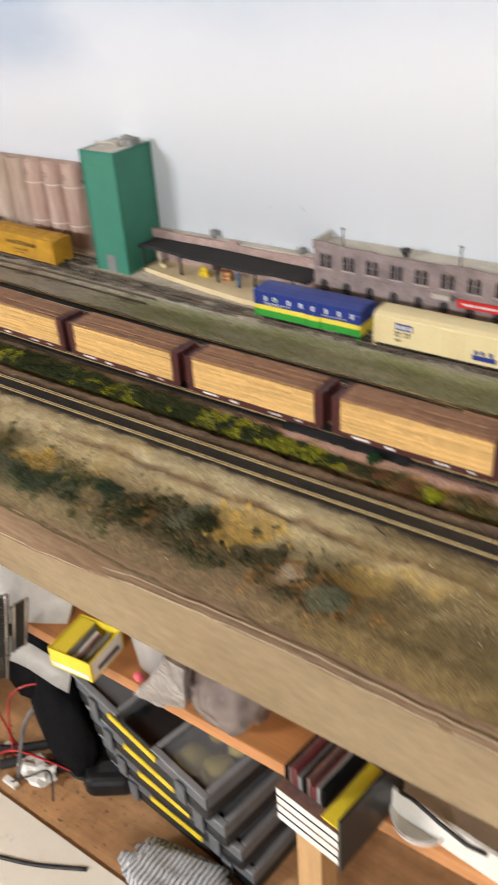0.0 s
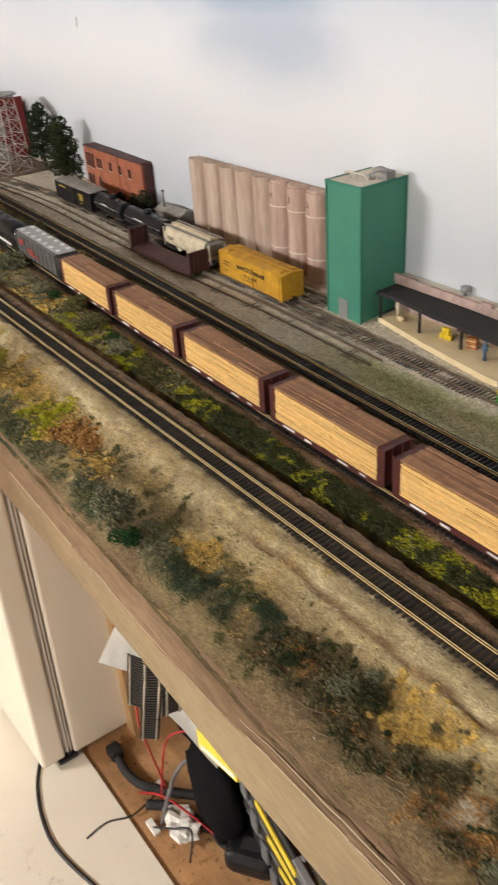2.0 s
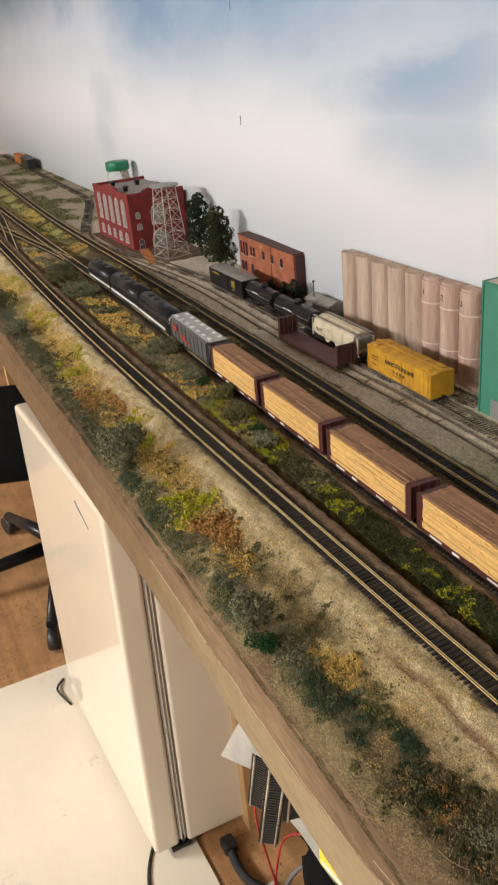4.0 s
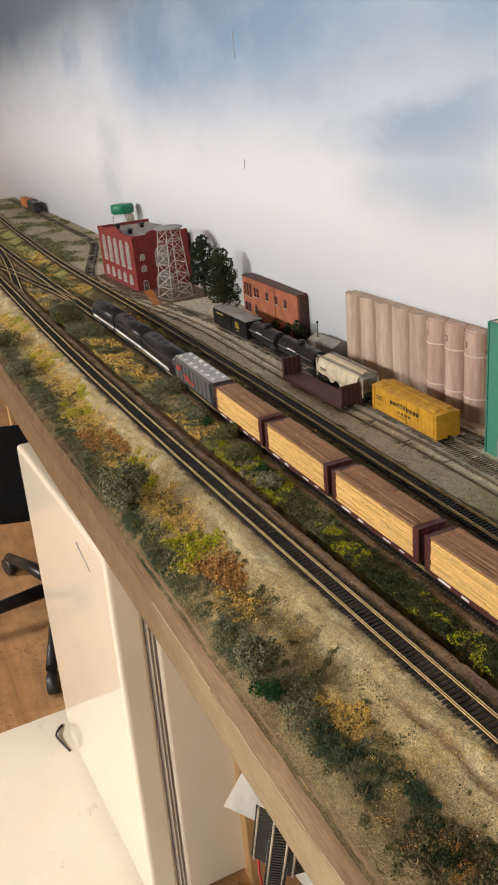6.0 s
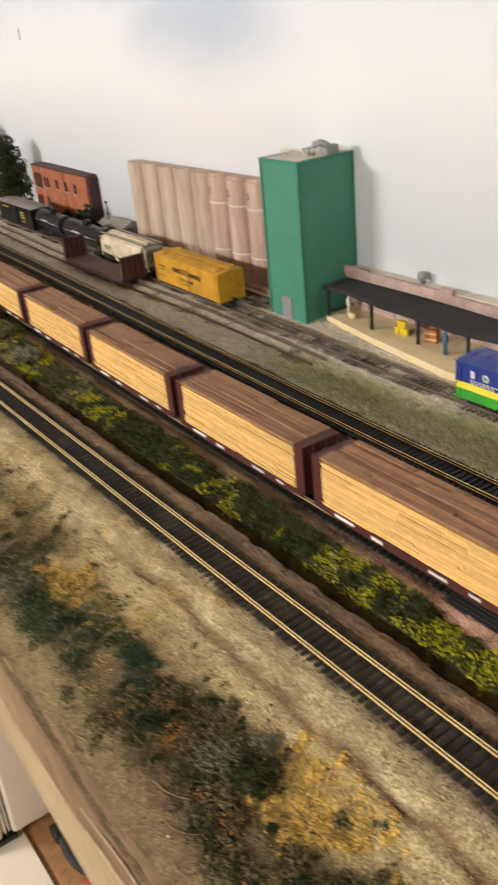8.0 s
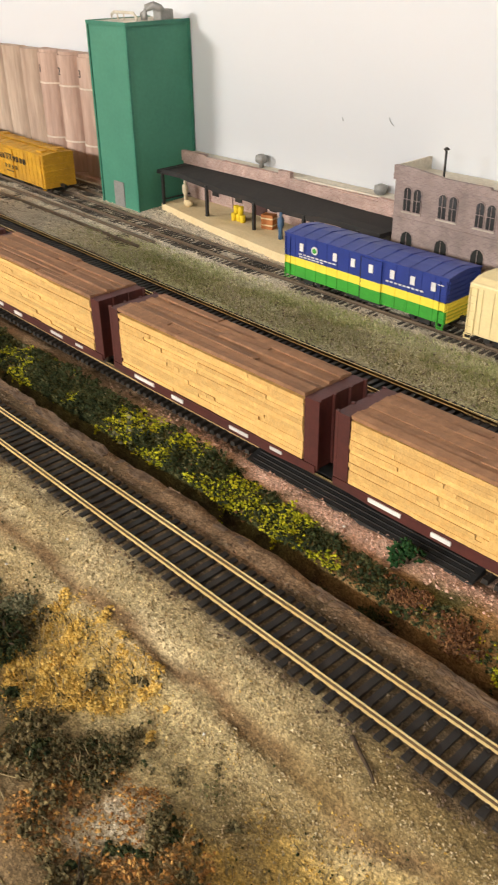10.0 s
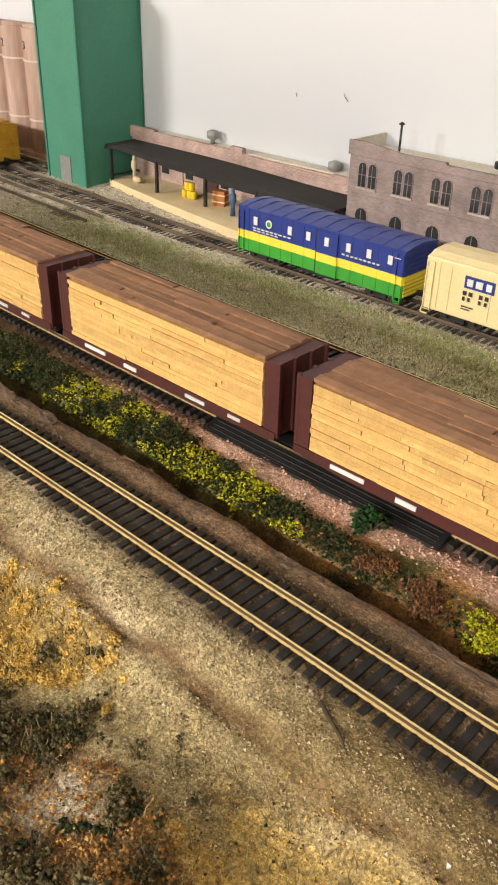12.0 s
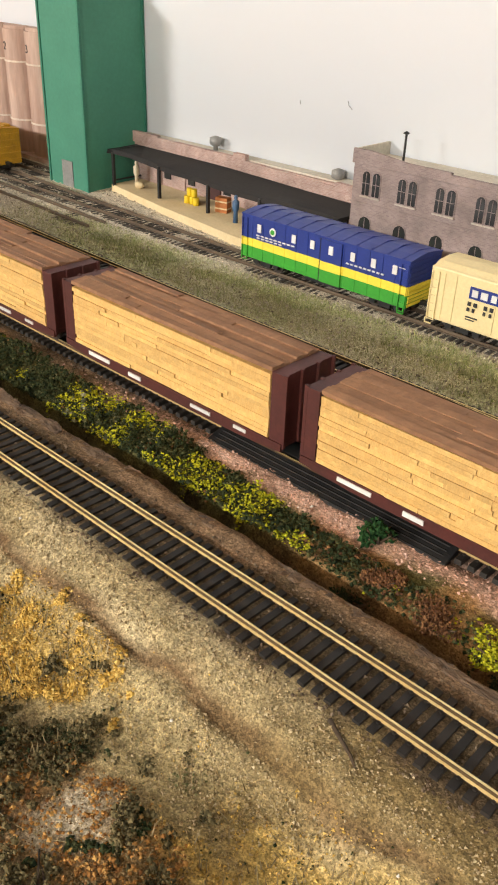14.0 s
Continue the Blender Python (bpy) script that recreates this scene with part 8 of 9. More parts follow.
def tree(label, x, y, tall, wide, seed, leaf):
    rng = random.Random(seed)
    t = thing("tree", label, "tree", "dark trees by the hall", pose(x, y, G - 0.001))
    part("trunk", quick(tube, [(0, 0, 0), (0.001, 0, tall * 0.35), (-0.001, 0.001, tall * 0.7), (0, 0, tall * 0.95)], 0.0042, 8, 0.0008), BARK, t)
    pts, sizes = [], []
    for k in range(15):
        u = k / 14
        reach = wide * (0.60 - 0.34 * u) * rng.uniform(0.7, 1.15)
        a = k * 2.4 + rng.uniform(-0.4, 0.4)
        tip = Vector((reach * math.cos(a), reach * math.sin(a), tall * (0.22 + 0.70 * u)))
        if k % 2 == 0:
            part("limb", quick(tube, [(0, 0, tip.z * 0.8), tip * 0.5 + Vector((0, 0, tip.z * 0.42)), tip], 0.0014, 5, 0.0004), BARK, t)
        lobe = wide * (0.50 - 0.16 * u) * rng.uniform(0.8, 1.15)
        for _ in range(330):
            d = Vector((rng.gauss(0, 1), rng.gauss(0, 1), rng.gauss(0, 1))).normalized() * lobe * rng.uniform(0.72, 1.06)
            d.z *= 0.85
            p = tip + d
            p.z = max(p.z, 0.010)
            pts.append(tuple(p))
            sizes.append(rng.uniform(0.0010, 0.0026))
    ob = new("crown", clump_mesh("crown", pts, sizes, leaf, seed, 0.8))
    ob.parent = t


tree("dark green model tree against the backdrop", -2.045, 1.040, 0.146, 0.041, 5, V_TREE)
tree("olive-green model tree beside the warehouse", -1.865, 1.008, 0.140, 0.043, 6, V_TREE_OLIVE)
tree("low dark green model tree behind the others", -1.960, 1.045, 0.085, 0.026, 7, V_TREE)

# ---- refrigerator under the board ----
fr = thing("refrigerator", "small glossy white refrigerator standing under the board", "refrigerator", m=pose(-1.195, 0.486, FLOOR + 0.006, -1.2) @ pose(1.195, -0.486, -FLOOR - 0.006))
fx0, fx1, fz0, fz1 = -1.690, -1.195, FLOOR + 0.006, 0.884
part("body", quick(rbox, fx0, fx1, 0.546, 0.985, fz0 + 0.012, fz1, 0.006, 3), FRIDGE, fr)
door = part("door", quick(rbox, fx0 - fx1, 0.0, 0.0, 0.046, fz0 + 0.012, fz1, 0.007, 3), FRIDGE, fr, "glossy white door standing a finger's width ajar")
door.matrix_basis = pose(fx1, 0.486, 0, 0, 0, 1.6)
part("gasket", boxes((fx0 + 0.008, fx1 - 0.004, 0.5318, 0.5462, fz0 + 0.022, fz1 - 0.010)), GASKET, fr, "grey rubber door gasket")
part("gasket_fold", boxes((fx1 - 0.0042, fx1 - 0.0018, 0.5345, 0.5365, fz0 + 0.022, fz1 - 0.010)), FRIDGE, fr)
part("gasket_fold", boxes((fx1 - 0.0042, fx1 - 0.0018, 0.5405, 0.5420, fz0 + 0.022, fz1 - 0.010)), FRIDGE, fr)
hinge = part("hinge", boxes((fx1 - 0.014, fx1 + 0.001, 0.516, 0.552, fz0 + 0.004, fz0 + 0.0115)), BLACK, fr, "dark bottom hinge")
part("hinge_pin", quick(tube, [(fx1 - 0.008, 0.5395, fz0 + 0.004), (fx1 - 0.008, 0.5395, fz0 + 0.030)], 0.0045, 10), BLACK, hinge)
for lx in (fx0 + 0.04, fx1 - 0.04):
    for ly in (0.58, 0.95):
        part("foot", quick(tube, [(lx, ly, FLOOR + (0.012 if ly > 0.7 else 0.005)), (lx, ly, fz0 + 0.013)], 0.014, 12), BLACK, fr)
part("scratch", quick(tube, [(-0.135, -0.0004, 0.845), (-0.120, -0.0004, 0.836), (-0.107, -0.0004, 0.832), (-0.080, -0.0004, 0.822)], 0.0022, 6, 0.0008), GASKET, door, "dark scratched mark")

# ---- bench legs and the shelf under the board ----
for lx, ly in ((-1.190, 0.665), (-0.393, 0.618), (0.30, 0.62), (-2.9, 0.66)):
    single("bench_leg", quick(rbox, lx - 0.017, lx + 0.017, ly - 0.012, ly + 0.026, FLOOR, 0.905 if lx != -0.393 else 0.6, 0.002), PINE, "bare pine leg holding up the board and shelf", "leg", "bench legs")
single("shelf_board", quick(rbox, -1.165, 0.42, 0.612, 0.99, 0.600, 0.620, 0.0015), SHELF, "orange-brown wooden shelf under the railway board", "shelf")
SH = 0.620

# foam board and lengths of spare track at the shelf's end
fb = bmesh.new()
top = [fb.verts.new(p) for p in ((-0.970, 0.549, 0.612), (-0.800, 0.640, 0.6215), (-0.791, 0.740, 0.7715), (-0.961, 0.649, 0.762))]
fb.faces.new(top)
bmesh.ops.solidify(fb, geom=fb.faces[:], thickness=-0.009)
bmesh.ops.recalc_face_normals(fb, faces=fb.faces[:])
single("foam_panel", fb, FOAM, "white foam panel propped on the shelf's end", "panel")


def spare_track(a, b, roll, n_ties):
    a, b = Vector(a), Vector(b)
    d = (b - a).normalized()
    side = d.cross(Vector((0.73, -0.28, 0.65))).normalized()
    side = (Matrix.Rotation(roll, 3, d) @ side).normalized()
    up = side.cross(d).normalized()
    t = thing("spare_track", "spare length of model track leaning from the shelf", "track", "spare track lengths")
    for s in (-1, 1):
        part("rail", quick(tube, [a + side * s * 0.0086 + up * 0.0015, b + side * s * 0.0086 + up * 0.0015], 0.0016, 5), CHROME, t)
    L = (b - a).length
    for i in range(n_ties):
        c = a + d * L * (i + 0.5) / n_ties
        bm = bmesh.new()
        box(bm, -0.0015, 0.0015, -0.0125, 0.0125, -0.0008, 0.0008)
        m = Matrix((d, side, up)).transposed().to_4x4()
        m.translation = c
        bm.transform(m)
        part("tie", bm, BLACK, t)


for a, b, tilt, n in (((-0.806, 0.556, 0.738), (-0.868, 0.560, 0.548), 0.10, 30), ((-0.838, 0.552, 0.725), (-0.897, 0.562, 0.582), 0.45, 24), ((-0.790, 0.572, 0.722), (-0.850, 0.590, 0.592), -0.20, 22), ((-0.826, 0.566, 0.712), (-0.882, 0.578, 0.566), 0.25, 26)):
    spare_track(a, b, tilt, n)

# things on the shelf
yb = thing("cardboard_box", "open yellow and white printed box full of parts", "box", m=pose(-0.733, 0.614, SH, 0, 0, 6) @ Matrix.Diagonal((0.80, 1.0, 0.9, 1.0)))
for r in ((-0.042, 0.042, -0.034, -0.032, 0, 0.036), (-0.042, 0.042, 0.032, 0.034, 0, 0.036), (-0.042, -0.040, -0.032, 0.032, 0, 0.036), (0.040, 0.042, -0.032, 0.032, 0, 0.036), (-0.040, 0.040, -0.032, 0.032, 0, 0.002)):
    part("box_panel", boxes(r), BOX_YELLOW, yb)
part("box_print", boxes((0.0415, 0.0425, -0.030, 0.030, 0.003, 0.034), (-0.036, 0.038, -0.0348, -0.0338, 0.004, 0.012)), PAPER, yb)
part("print_bar", boxes((0.0422, 0.0430, -0.020, 0.022, 0.010, 0.018)), DARK_LETTER, yb)
for k in range(7):
    part("part_sprue", boxes((-0.036 + 0.009 * k, -0.030 + 0.009 * k, -0.028, 0.026 - 0.004 * (k % 3), 0.010, 0.028 + 0.004 * (k % 2))), (DUCT, PAPER, KRAFT)[k % 3], yb)
part("inner_card", boxes((-0.038, -0.008, -0.031, 0.030, 0.0335, 0.0350)), BOX_YELLOW, yb)

tub = thing("plastic_tub", "milky translucent round plastic tub on the shelf", "tub", m=pose(-0.640, 0.676, SH))
part("tub_wall", quick(lathe, [(0.040, 0.0), (0.046, 0.003), (0.052, 0.075), (0.054, 0.080), (0.050, 0.080), (0.045, 0.010)], n=30), TUB, tub)
part("tub_rim", quick(lathe, [(0.052, 0.077), (0.055, 0.079), (0.055, 0.084), (0.051, 0.085)], n=30, capped=False), TUB, tub)
bg = bmesh.new()
lump(bg, (-0.512, 0.634, SH + 0.048), (0.052, 0.040, 0.049), 3, 0.16, 4, 1.7)
single("plastic_bag", bg, BAG, "bulging clear plastic bag of parts on the shelf", "bag", "plastic bags")
bg = bmesh.new()
lump(bg, (-0.512, 0.635, SH + 0.043), (0.042, 0.031, 0.040), 9, 0.35, 4, 2.6)
single("bag_filling", bg, WADDING, "pinkish grey wadding inside the clear bag", "parts")
bg = bmesh.new()
prism(bg, [(-0.640, SH + 0.0005), (-0.606, SH + 0.046), (-0.575, SH + 0.100), (-0.545, SH + 0.098), (-0.552, SH + 0.030), (-0.600, SH + 0.0005)], "y", 0.598, 0.612)
bmesh.ops.subdivide_edges(bg, edges=bg.edges[:], cuts=4, use_grid_fill=True)
for v in bg.verts:
    v.co += 0.0035 * Vector((fbm(v.co.x, v.co.z, 45.0, 2.0), fbm(v.co.x, v.co.z, 45.0, 5.0), 0.3 + 0.3 * fbm(v.co.x, v.co.y, 60.0, 8.0)))
single("foil_pouch", bg, FOIL, "crumpled shiny pouch leaning against the clear bag", "pouch")
bg = bmesh.new()
lump(bg, (-0.648, 0.618, SH + 0.0065), (0.008, 0.006, 0.0065), 2, 0.2, 2)
single("red_cap", bg, PINK, "small red cap beside the shiny pouch", "cap")

case_ = thing("book_box", "box of dark booklets with white page edges, overhanging the shelf", "books", m=pose(-0.348, 0.600, SH, 0, 0, -8))
for k in range(4):
    z = 0.003 + 0.0135 * k
    bk = part("booklet", boxes((-0.040, 0.040, -0.052, 0.052, z, z + 0.012)), PAPER, case_, "stack of white page edges")
    part("cover", boxes((-0.041, 0.041, -0.053, 0.053, z + 0.0122, z + 0.0133)), KRAFT if k % 2 else CLOTH, bk)
for k in range(9):
    part("spine", boxes((-0.038 + 0.006 * k, -0.0335 + 0.006 * k, -0.040, 0.050, 0.058, 0.078 + 0.004 * (k % 3))), (CLOTH, KRAFT, DULL_RED, DUCT)[k % 4], case_)
part("yellow_card", boxes((0.018, 0.040, -0.050, 0.030, 0.058, 0.0605)), BOX_YELLOW, case_, "yellow card on top")
part("pink_card", boxes((-0.046, -0.034, 0.030, 0.050, 0.058, 0.084)), PINK, case_, "pink card standing upright")
part("black_side", boxes((0.0415, 0.0450, -0.054, 0.054, 0.0, 0.080)), BLACK, case_)
tray = thing("white_tray", "white cardboard tray with cable ends on the shelf", "tray", m=pose(-0.225, 0.680, SH, 0, 0, -6))
part("tray_wall", boxes((-0.09, 0.16, -0.062, -0.058, 0, 0.040), (-0.09, 0.16, 0.100, 0.104, 0, 0.055), (-0.09, -0.086, -0.058, 0.100, 0, 0.05), (0.156, 0.16, -0.058, 0.100, 0, 0.05), (-0.086, 0.156, -0.058, 0.100, 0, 0.003)), PAPER, tray)
part("cable", quick(tube, [(-0.06, -0.060, 0.040), (-0.04, -0.066, 0.050), (-0.01, -0.068, 0.044), (0.02, -0.066, 0.034), (0.04, -0.066, 0.040)], 0.0022, 8), BLACK, tray)
bowl = thing("paper_dish", "shallow white paper dish with a faint red rim", "dish", m=pose(-0.268, 0.632, SH))
part("dish", quick(lathe, [(0.026, 0.0), (0.031, 0.006), (0.033, 0.016), (0.0315, 0.016), (0.024, 0.004)], n=26), PAPER, bowl)
part("rim", quick(lathe, [(0.0327, 0.0135), (0.0332, 0.0140), (0.0334, 0.0152), (0.0330, 0.0155)], n=26, capped=False), DULL_RED, bowl)

# stacked parts organizers under the shelf


def organizer(x, y, z, turn, filled):
    """A shallow case with a lidded bin at either end and a sunk grip between them."""
    o = thing("parts_organizer", "grey parts organizer with smoky lids and yellow latch" + (", yellow parts inside" if filled else ""), "organizer", "stacked parts organizers", pose(x, y, z, 0, 0, turn))
    w, d, h = 0.156, 0.080, 0.054
    part("case", quick(rbox, -w, w, -d, d, 0.0, 0.030, 0.008), BLACK, o)
    part("grip_well", quick(rbox, -0.042, 0.042, -d + 0.006, d, 0.0302, 0.040, 0.004), BLACK, o)
    for s, x0, x1 in ((-1, -w, -0.044), (1, 0.044, w)):
        bm = bmesh.new()
        for r in ((x0, x1, -d, -d + 0.006), (x0, x1, d - 0.006, d), (x0, x0 + 0.006, -d + 0.006, d - 0.006), (x1 - 0.006, x1, -d + 0.006, d - 0.006)):
            rbox(bm, r[0], r[1], r[2], r[3], 0.0302, h, 0.002)
        part("bin", bm, ORG_GREY, o)
        lid = part("lid", quick(rbox, x0 + 0.004, x1 - 0.004, -d + 0.004, d - 0.004, h + 0.0004, h + 0.004, 0.0015), ORG_LID, o, "smoky see-through lid")
        lid.visible_shadow = False
        bm = bmesh.new()
        for r in ((x0 - 0.002, x1 + 0.002, -d - 0.003, -d + 0.008), (x0 - 0.002, x1 + 0.002, d - 0.008, d + 0.002), (x0 - 0.002, x0 + 0.008, -d + 0.008, d - 0.008), (x1 - 0.008, x1 + 0.002, -d + 0.008, d - 0.008)):
            rbox(bm, r[0], r[1], r[2], r[3], h + 0.0044, h + 0.0085, 0.0018)
        part("lid_frame", bm, ORG_EDGE, lid, "lighter grey rim of the lid")
        part("hinge_post", quick(rbox, s * 0.105 - 0.010, s * 0.105 + 0.010, -d - 0.006, -d - 0.0005, 0.006, 0.046, 0.002), ORG_GREY, o)
    part("latch", quick(rbox, -0.058, 0.058, -d - 0.008, -d - 0.0035, 0.0475, h + 0.005, 0.002), LATCH, o, "long yellow latch bar")
    if filled:
        for k, (fx, fy, fr_) in enumerate(((0.085, -0.045, 0.026), (0.125, -0.030, 0.024), (0.120, 0.030, 0.028), (0.080, 0.020, 0.022))):
            part("contents", quick(lump, (fx, fy, 0.040), (fr_, fr_ * 1.1, 0.012), k, 0.3, 2), FOAM_YELLOW, o)


for k, (ox, oy, turn) in enumerate(((-0.672, 0.752, -6), (-0.680, 0.744, -7), (-0.690, 0.735, -9), (-0.703, 0.728, -11))):
    organizer(ox, oy, FLOOR + 0.0640 * k, turn, k == 3)

# cables and small electrics on the floor


def cable(label, pts, r, mat, group="loose cables"):
    fine = []
    P = [Vector(p) for p in pts]
    for i in range(len(P) - 1):
        p0, p1, p2, p3 = P[max(i - 1, 0)], P[i], P[i + 1], P[min(i + 2, len(P) - 1)]
        for s in range(6):
            u = s / 6
            fine.append(0.5 * ((2 * p1) + (p2 - p0) * u + (2 * p0 - 5 * p1 + 4 * p2 - p3) * u * u + (3 * p1 - p0 - 3 * p2 + p3) * u**3))
    fine.append(P[-1])
    single("cable", quick(tube, fine, r, 8), mat, label, "cable", group)


F1 = FLOOR + 0.006
cable("thin red wire looping up from the floor", [(-1.02, 0.62, F1), (-1.045, 0.66, 0.30), (-0.99, 0.70, 0.33), (-0.93, 0.71, 0.30), (-0.90, 0.74, 0.24)], 0.0020, RED_WIRE)
cable("thin red wire over the floor", [(-1.06, 0.60, F1), (-1.0, 0.615, 0.24), (-0.95, 0.640, 0.22), (-0.90, 0.66, F1)], 0.0020, RED_WIRE)
cable("thin red wire hanging beside the spare track", [(-0.99, 0.62, 0.56), (-1.0, 0.60, 0.45), (-1.01, 0.615, 0.33), (-1.03, 0.64, F1)], 0.0018, RED_WIRE)
cable("grey cable in a loop", [(-0.985, 0.60, F1), (-0.99, 0.645, 0.29), (-0.95, 0.690, 0.34), (-0.89, 0.73, 0.32), (-0.84, 0.77, 0.25)], 0.0036, GREY_WIRE)
cable("thick black cable on the plywood", [(-1.150, 0.606, F1 + 0.003), (-1.105, 0.602, F1 + 0.003), (-1.063, 0.614, F1 + 0.003), (-1.0, 0.665, F1 + 0.003), (-0.95, 0.722, F1 + 0.003)], 0.0080, RUBBER)
cable("black cable curving over the white panel", [(-1.235, 0.500, F1 + 0.004), (-1.219, 0.486, F1), (-1.179, 0.465, F1), (-1.115, 0.447, F1), (-1.05, 0.444, F1), (-0.954, 0.465, F1), (-0.894, 0.485, F1), (-0.836, 0.508, F1), (-0.767, 0.545, F1)], 0.0034, BLACK)
cable("thin black wire end on the white panel", [(-1.04, 0.62, F1), (-1.03, 0.57, F1), (-1.045, 0.53, F1), (-1.04, 0.49, F1)], 0.0016, BLACK)
cable("curled black wire on the white panel", [(-1.742, 0.468, F1), (-1.722, 0.452, F1 + 0.004), (-1.702, 0.447, F1 + 0.004), (-1.652, 0.461, F1)], 0.0024, BLACK)
cable("thin black wire on the floor", [(-0.99, 0.585, F1), (-0.95, 0.60, 0.225), (-0.92, 0.62, 0.235), (-0.90, 0.60, F1)], 0.0018, BLACK)
cable("black sleeve of cables beside the power supply", [(-1.03, 0.597, F1 + 0.004), (-0.996, 0.631, F1 + 0.004), (-0.950, 0.648, F1 + 0.004), (-0.915, 0.665, F1 + 0.004), (-0.885, 0.690, F1 + 0.004)], 0.0085, RUBBER)
plug = bmesh.new()
rbox(plug, -1.172, -1.144, 0.594, 0.618, FLOOR, FLOOR + 0.022, 0.004)
single("plug", plug, BLACK, "black plug lying on the plywood", "plug")
mouse = thing("power_supply", "rounded black power supply on the floor", "power supply", m=pose(-0.838, 0.684, FLOOR, 0, 0, 35))
part("case", quick(rbox, -0.046, 0.040, -0.032, 0.032, 0.0, 0.048, 0.018, 4), SATIN_BLACK, mouse)
part("cord", quick(tube, [(-0.044, 0, 0.015), (-0.062, 0.005, 0.014), (-0.080, 0.02, 0.010)], 0.005, 8, 0.003), RUBBER, mouse)
part("label_plate", boxes((-0.020, 0.015, -0.012, 0.010, 0.0480, 0.0486)), RUBBER, mouse)
for i, (x, y, z, sx, sy_, sz) in enumerate(((-1.03, 0.765, FLOOR + 0.10, 0.13, 0.065, 0.12), (-0.905, 0.742, FLOOR + 0.125, 0.100, 0.062, 0.155), (-0.915, 0.672, FLOOR + 0.115, 0.062, 0.030, 0.125), (-0.905, 0.690, FLOOR + 0.018, 0.040, 0.024, 0.020))):
    b_ = bmesh.new()
    lump(b_, (x, y, z), (sx, sy_, sz), 5 + i, 0.22, 3)
    single("black_bag", b_, CLOTH, "slumped black fabric bag on the floor" if i < 3 else "bundled black cable sleeve on the floor", "bag", "black bundles on the floor")
pp = bmesh.new()
lump(pp, (-0.958, 0.622, FLOOR + 0.014), (0.036, 0.024, 0.015), 8, 0.55, 3, 1.8)
for f in pp.faces:
    f.smooth = False
single("crumpled_paper", pp, PAPER, "crumpled white paper on the plywood", "paper")
sh_ = bmesh.new()
rows = [[sh_.verts.new((-0.955 + 0.125 * u / 5 + 0.006 * v, 0.640 - 0.012 * v + 0.010 * u / 5, 0.518 - 0.004 * u / 5 + 0.006 * math.sin(u) - 0.012 * v)) for v in range(3)] for u in range(6)]
for p, q in zip(rows, rows[1:]):
    for k in range(2):
        sh_.faces.new((p[k], q[k], q[k + 1], p[k + 1])).smooth = True
bmesh.ops.solidify(sh_, geom=sh_.faces[:], thickness=0.0015)
single("paper_sheet", sh_, PAPER, "white paper sheet tucked over the black bag", "paper")
tg = bmesh.new()
rbox(tg, -1.062, -1.040, 0.628, 0.642, FLOOR, FLOOR + 0.006, 0.001)
single("tag", tg, PAPER, "small white tag on the plywood", "tag", "small tags")
tg = bmesh.new()
rbox(tg, -1.005, -0.975, 0.580, 0.592, FLOOR + 0.001, FLOOR + 0.009, 0.001)
single("tag", tg, PAPER, "pale connector block on the plywood", "tag", "small tags")

m_, nt_, ln_, b_ = nodes_of("striped_cloth")
wv = nt_.new("ShaderNodeTexWave")
wv.inputs["Scale"].default_value, wv.inputs["Distortion"].default_value = 38.0, 0.8
ln_.new(nt_.new("ShaderNodeTexCoord").outputs["Object"], wv.inputs["Vector"])
ln_.new(ramped(nt_, ln_, wv.outputs["Fac"], [(0.45, 0.02), (0.55, 0.7)]), b_.inputs["Base Color"])
b_.inputs["Roughness"].default_value = 0.95
st = bmesh.new()
lump(st, (-0.612, 0.592, FLOOR + 0.022), (0.095, 0.060, 0.026), 12, 0.4, 4, 2.0)
single("striped_cloth", st, m_, "crumpled black and white striped cloth on the floor", "cloth")

# ---- swivel chair and a bag beyond the refrigerator ----
ch = thing("office_chair", "black swivel chair beyond the refrigerator", "chair", m=pose(-2.168, 0.592, FLOOR, 0, 0, -19.9))
for k in range(5):
    a = 2 * math.pi * k / 5
    ca, sa = math.cos(a), math.sin(a)
    arm = part("base_arm", quick(tube, [(0.03 * ca, 0.03 * sa, 0.095), (0.18 * ca, 0.18 * sa, 0.080), (0.31 * ca, 0.31 * sa, 0.060)], 0.020, 10, 0.014), SATIN_BLACK, ch)
    part("caster", quick(tube, [(0.32 * ca - 0.012 * sa, 0.32 * sa + 0.012 * ca, 0.027), (0.32 * ca + 0.012 * sa, 0.32 * sa - 0.012 * ca, 0.027)], 0.026, 14), BLACK, arm)
part("gas_lift", quick(tube, [(0, 0, 0.08), (0, 0, 0.40)], 0.025, 14), BLACK, ch)
part("seat", quick(rbox, -0.24, 0.24, -0.24, 0.24, 0.40, 0.48, 0.03, 3), CLOTH, ch)
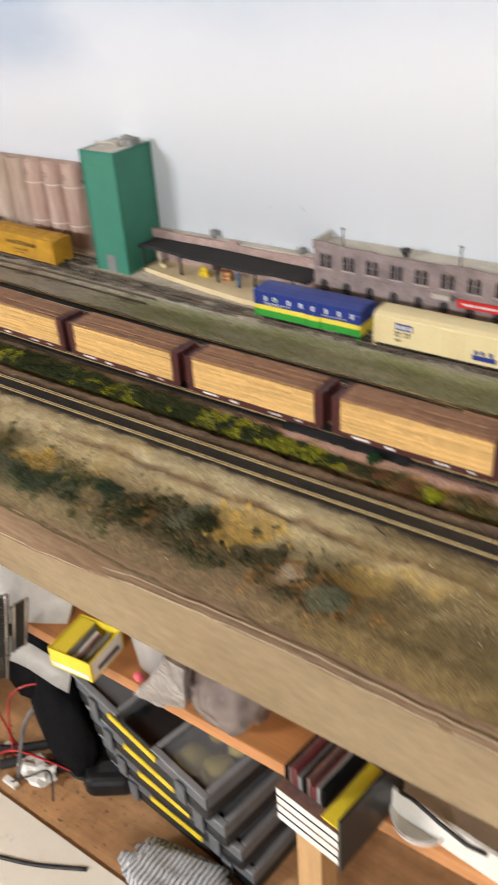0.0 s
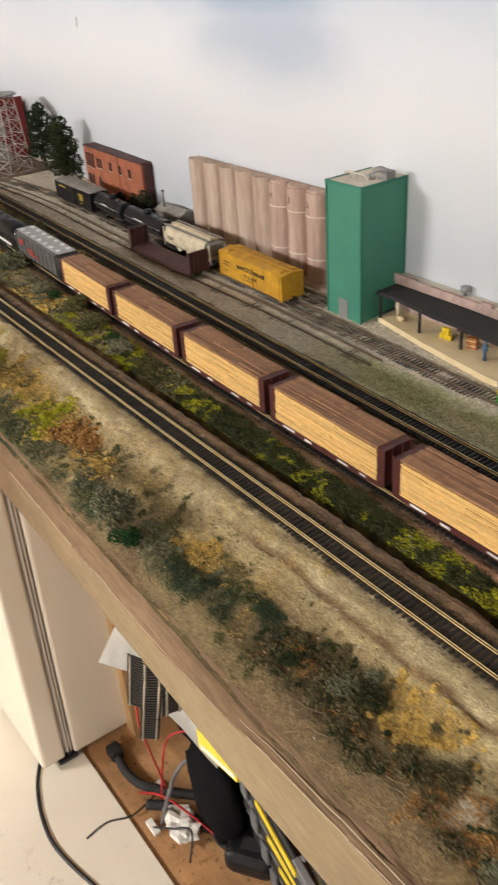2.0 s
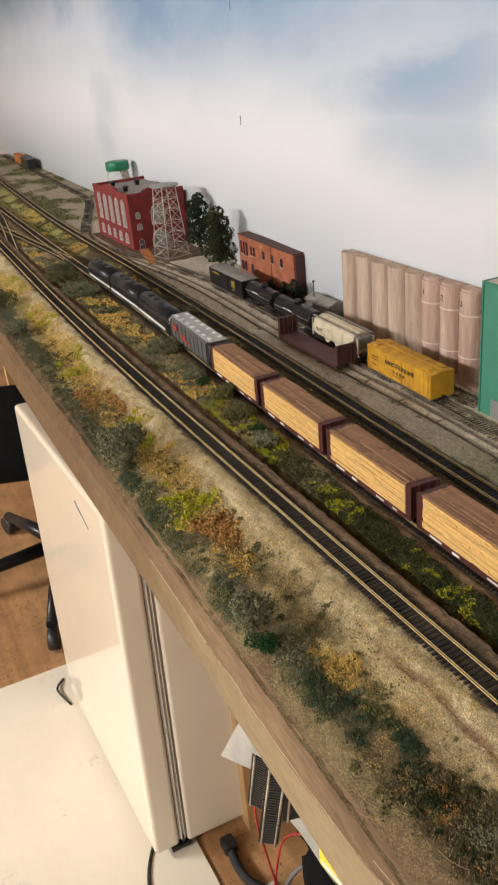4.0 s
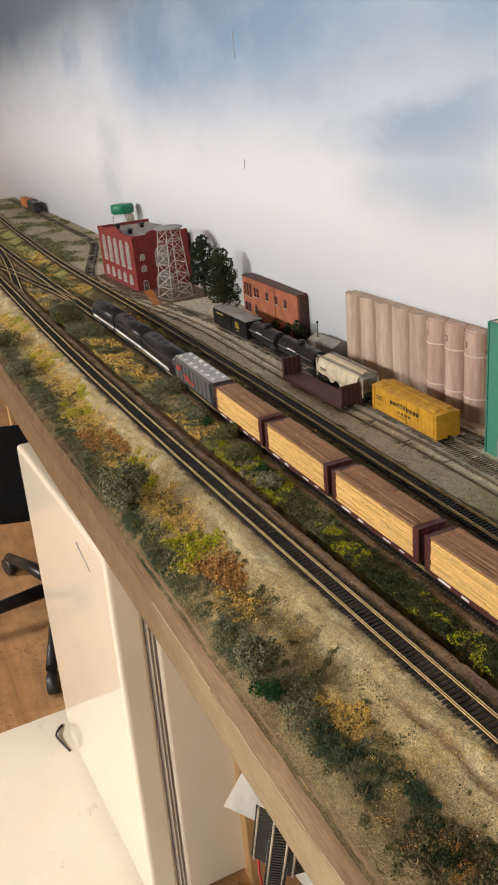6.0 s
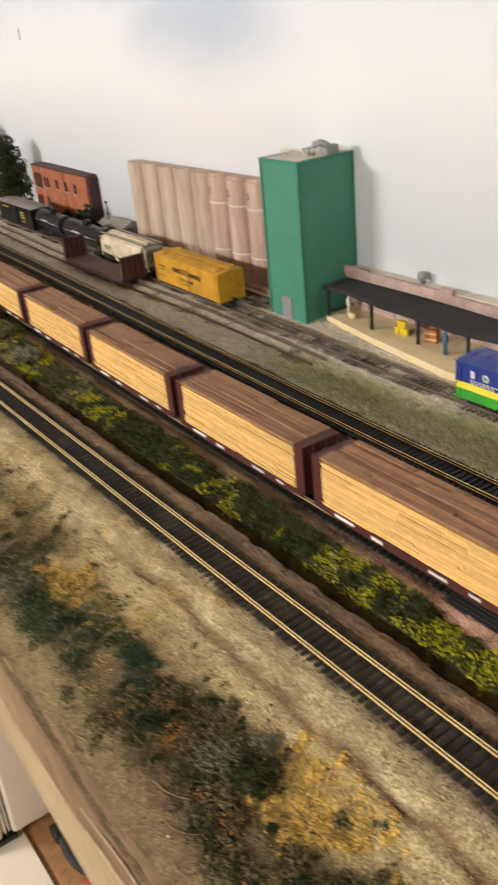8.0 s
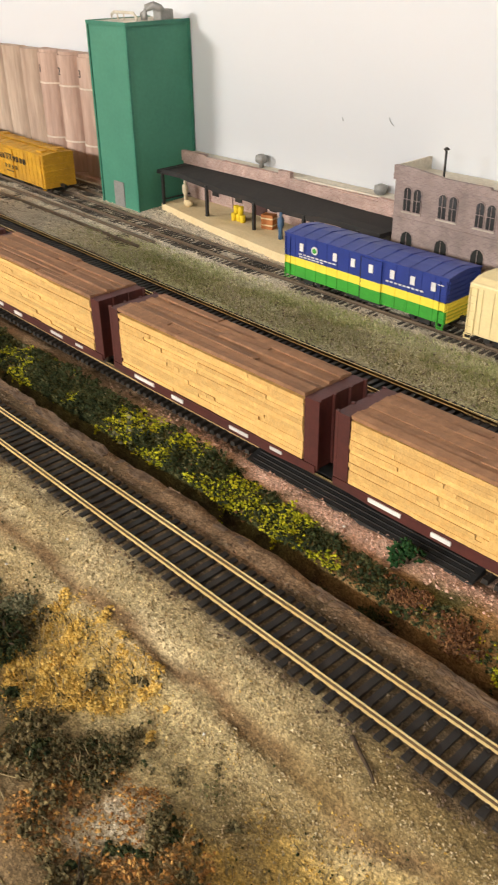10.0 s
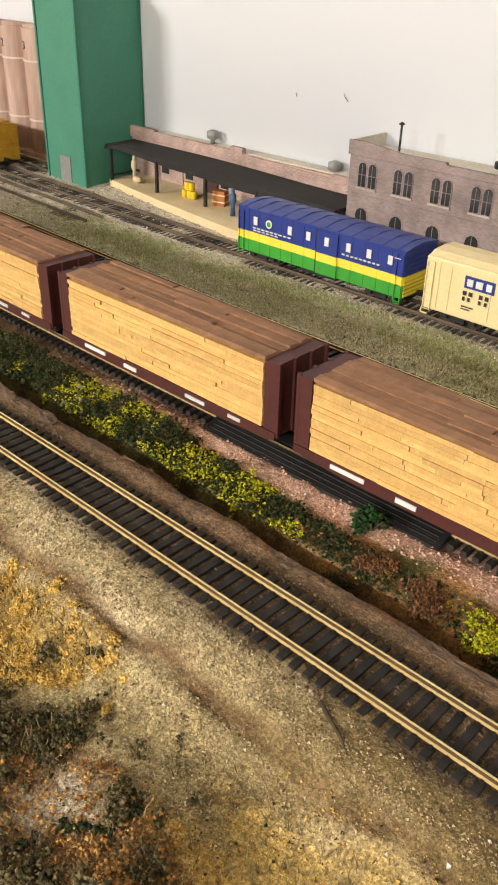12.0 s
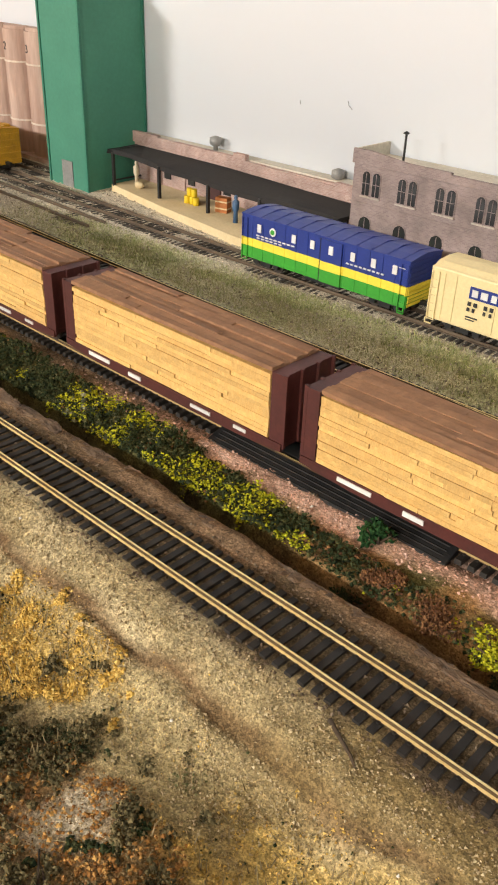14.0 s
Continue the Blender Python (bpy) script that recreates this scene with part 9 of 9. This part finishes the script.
part("backrest", quick(rbox, -0.22, 0.22, 0.20, 0.26, 0.55, 0.80, 0.025, 3), CLOTH, ch)
part("back_bracket", boxes((-0.03, 0.03, 0.20, 0.24, 0.44, 0.60)), BLACK, ch)
bgp = thing("grocery_bag", "white plastic bag with bottles beside the refrigerator", "bag", m=pose(-1.885, 0.80, FLOOR))
part("bag_skin", quick(lump, (0, 0, 0.42), (0.08, 0.10, 0.16), 4, 0.35, 4, 2.0), PAPER, bgp)
part("crate_under", quick(rbox, -0.11, 0.10, -0.12, 0.14, 0.0, 0.30, 0.01), KRAFT, bgp)
for k, (bx_, by2) in enumerate(((-0.02, -0.06), (0.03, 0.05))):
    part("bottle", quick(lathe, [(0.028, 0.40), (0.030, 0.60), (0.012, 0.65), (0.012, 0.68)], (bx_, by2, 0), 16), JAR_LID if k else DENIM, bgp)


# ---- laying the tracks ----
RAIL1, RAIL2, RAIL3, RAIL_YARD = G + 0.0086, G + 0.0046, G + 0.0046, G + 0.0016
track("main track with shiny brass-coloured rails on black ties", T1, LEFT + 0.3, RIGHT - 0.02, RAIL1, (-1.9, -0.2))
track("second main track under the lumber train", T2, LEFT + 0.3, RIGHT - 0.02, RAIL2, (-2.0, -0.25))
track("third main track with brown ties", T3, LEFT + 0.3, RIGHT - 0.02, RAIL3, (-2.0, -0.25))
track("yard track half sunk in grey gravel beside the platform", YARD, -2.4, RIGHT - 0.02, RAIL_YARD, (-1.6, -0.3), yard=True)
track("buried spur track in grey gravel", SPUR, -2.25, -0.80, RAIL_YARD - 0.0010, (-1.4, -0.80), shown=120, yard=True)
track("short siding in front of the silos", SIDING, -1.6, -0.97, RAIL_YARD, (-1.3, -0.97), shown=60, yard=True)
track("crossover track between the two front mains", CROSS_A, -3.4, -2.15, RAIL2, None)
track("crossover track between the two front mains", CROSS_B, -3.3, -2.25, RAIL2, None)
track("curved track leading to the rear of the board", CURVE, -5.1, -2.45, RAIL_YARD, None, yard=True)
track("diverging track of a turnout", LEAD, -0.42, -0.10, RAIL3 - 0.0003, (-0.42, -0.1), shown=60)
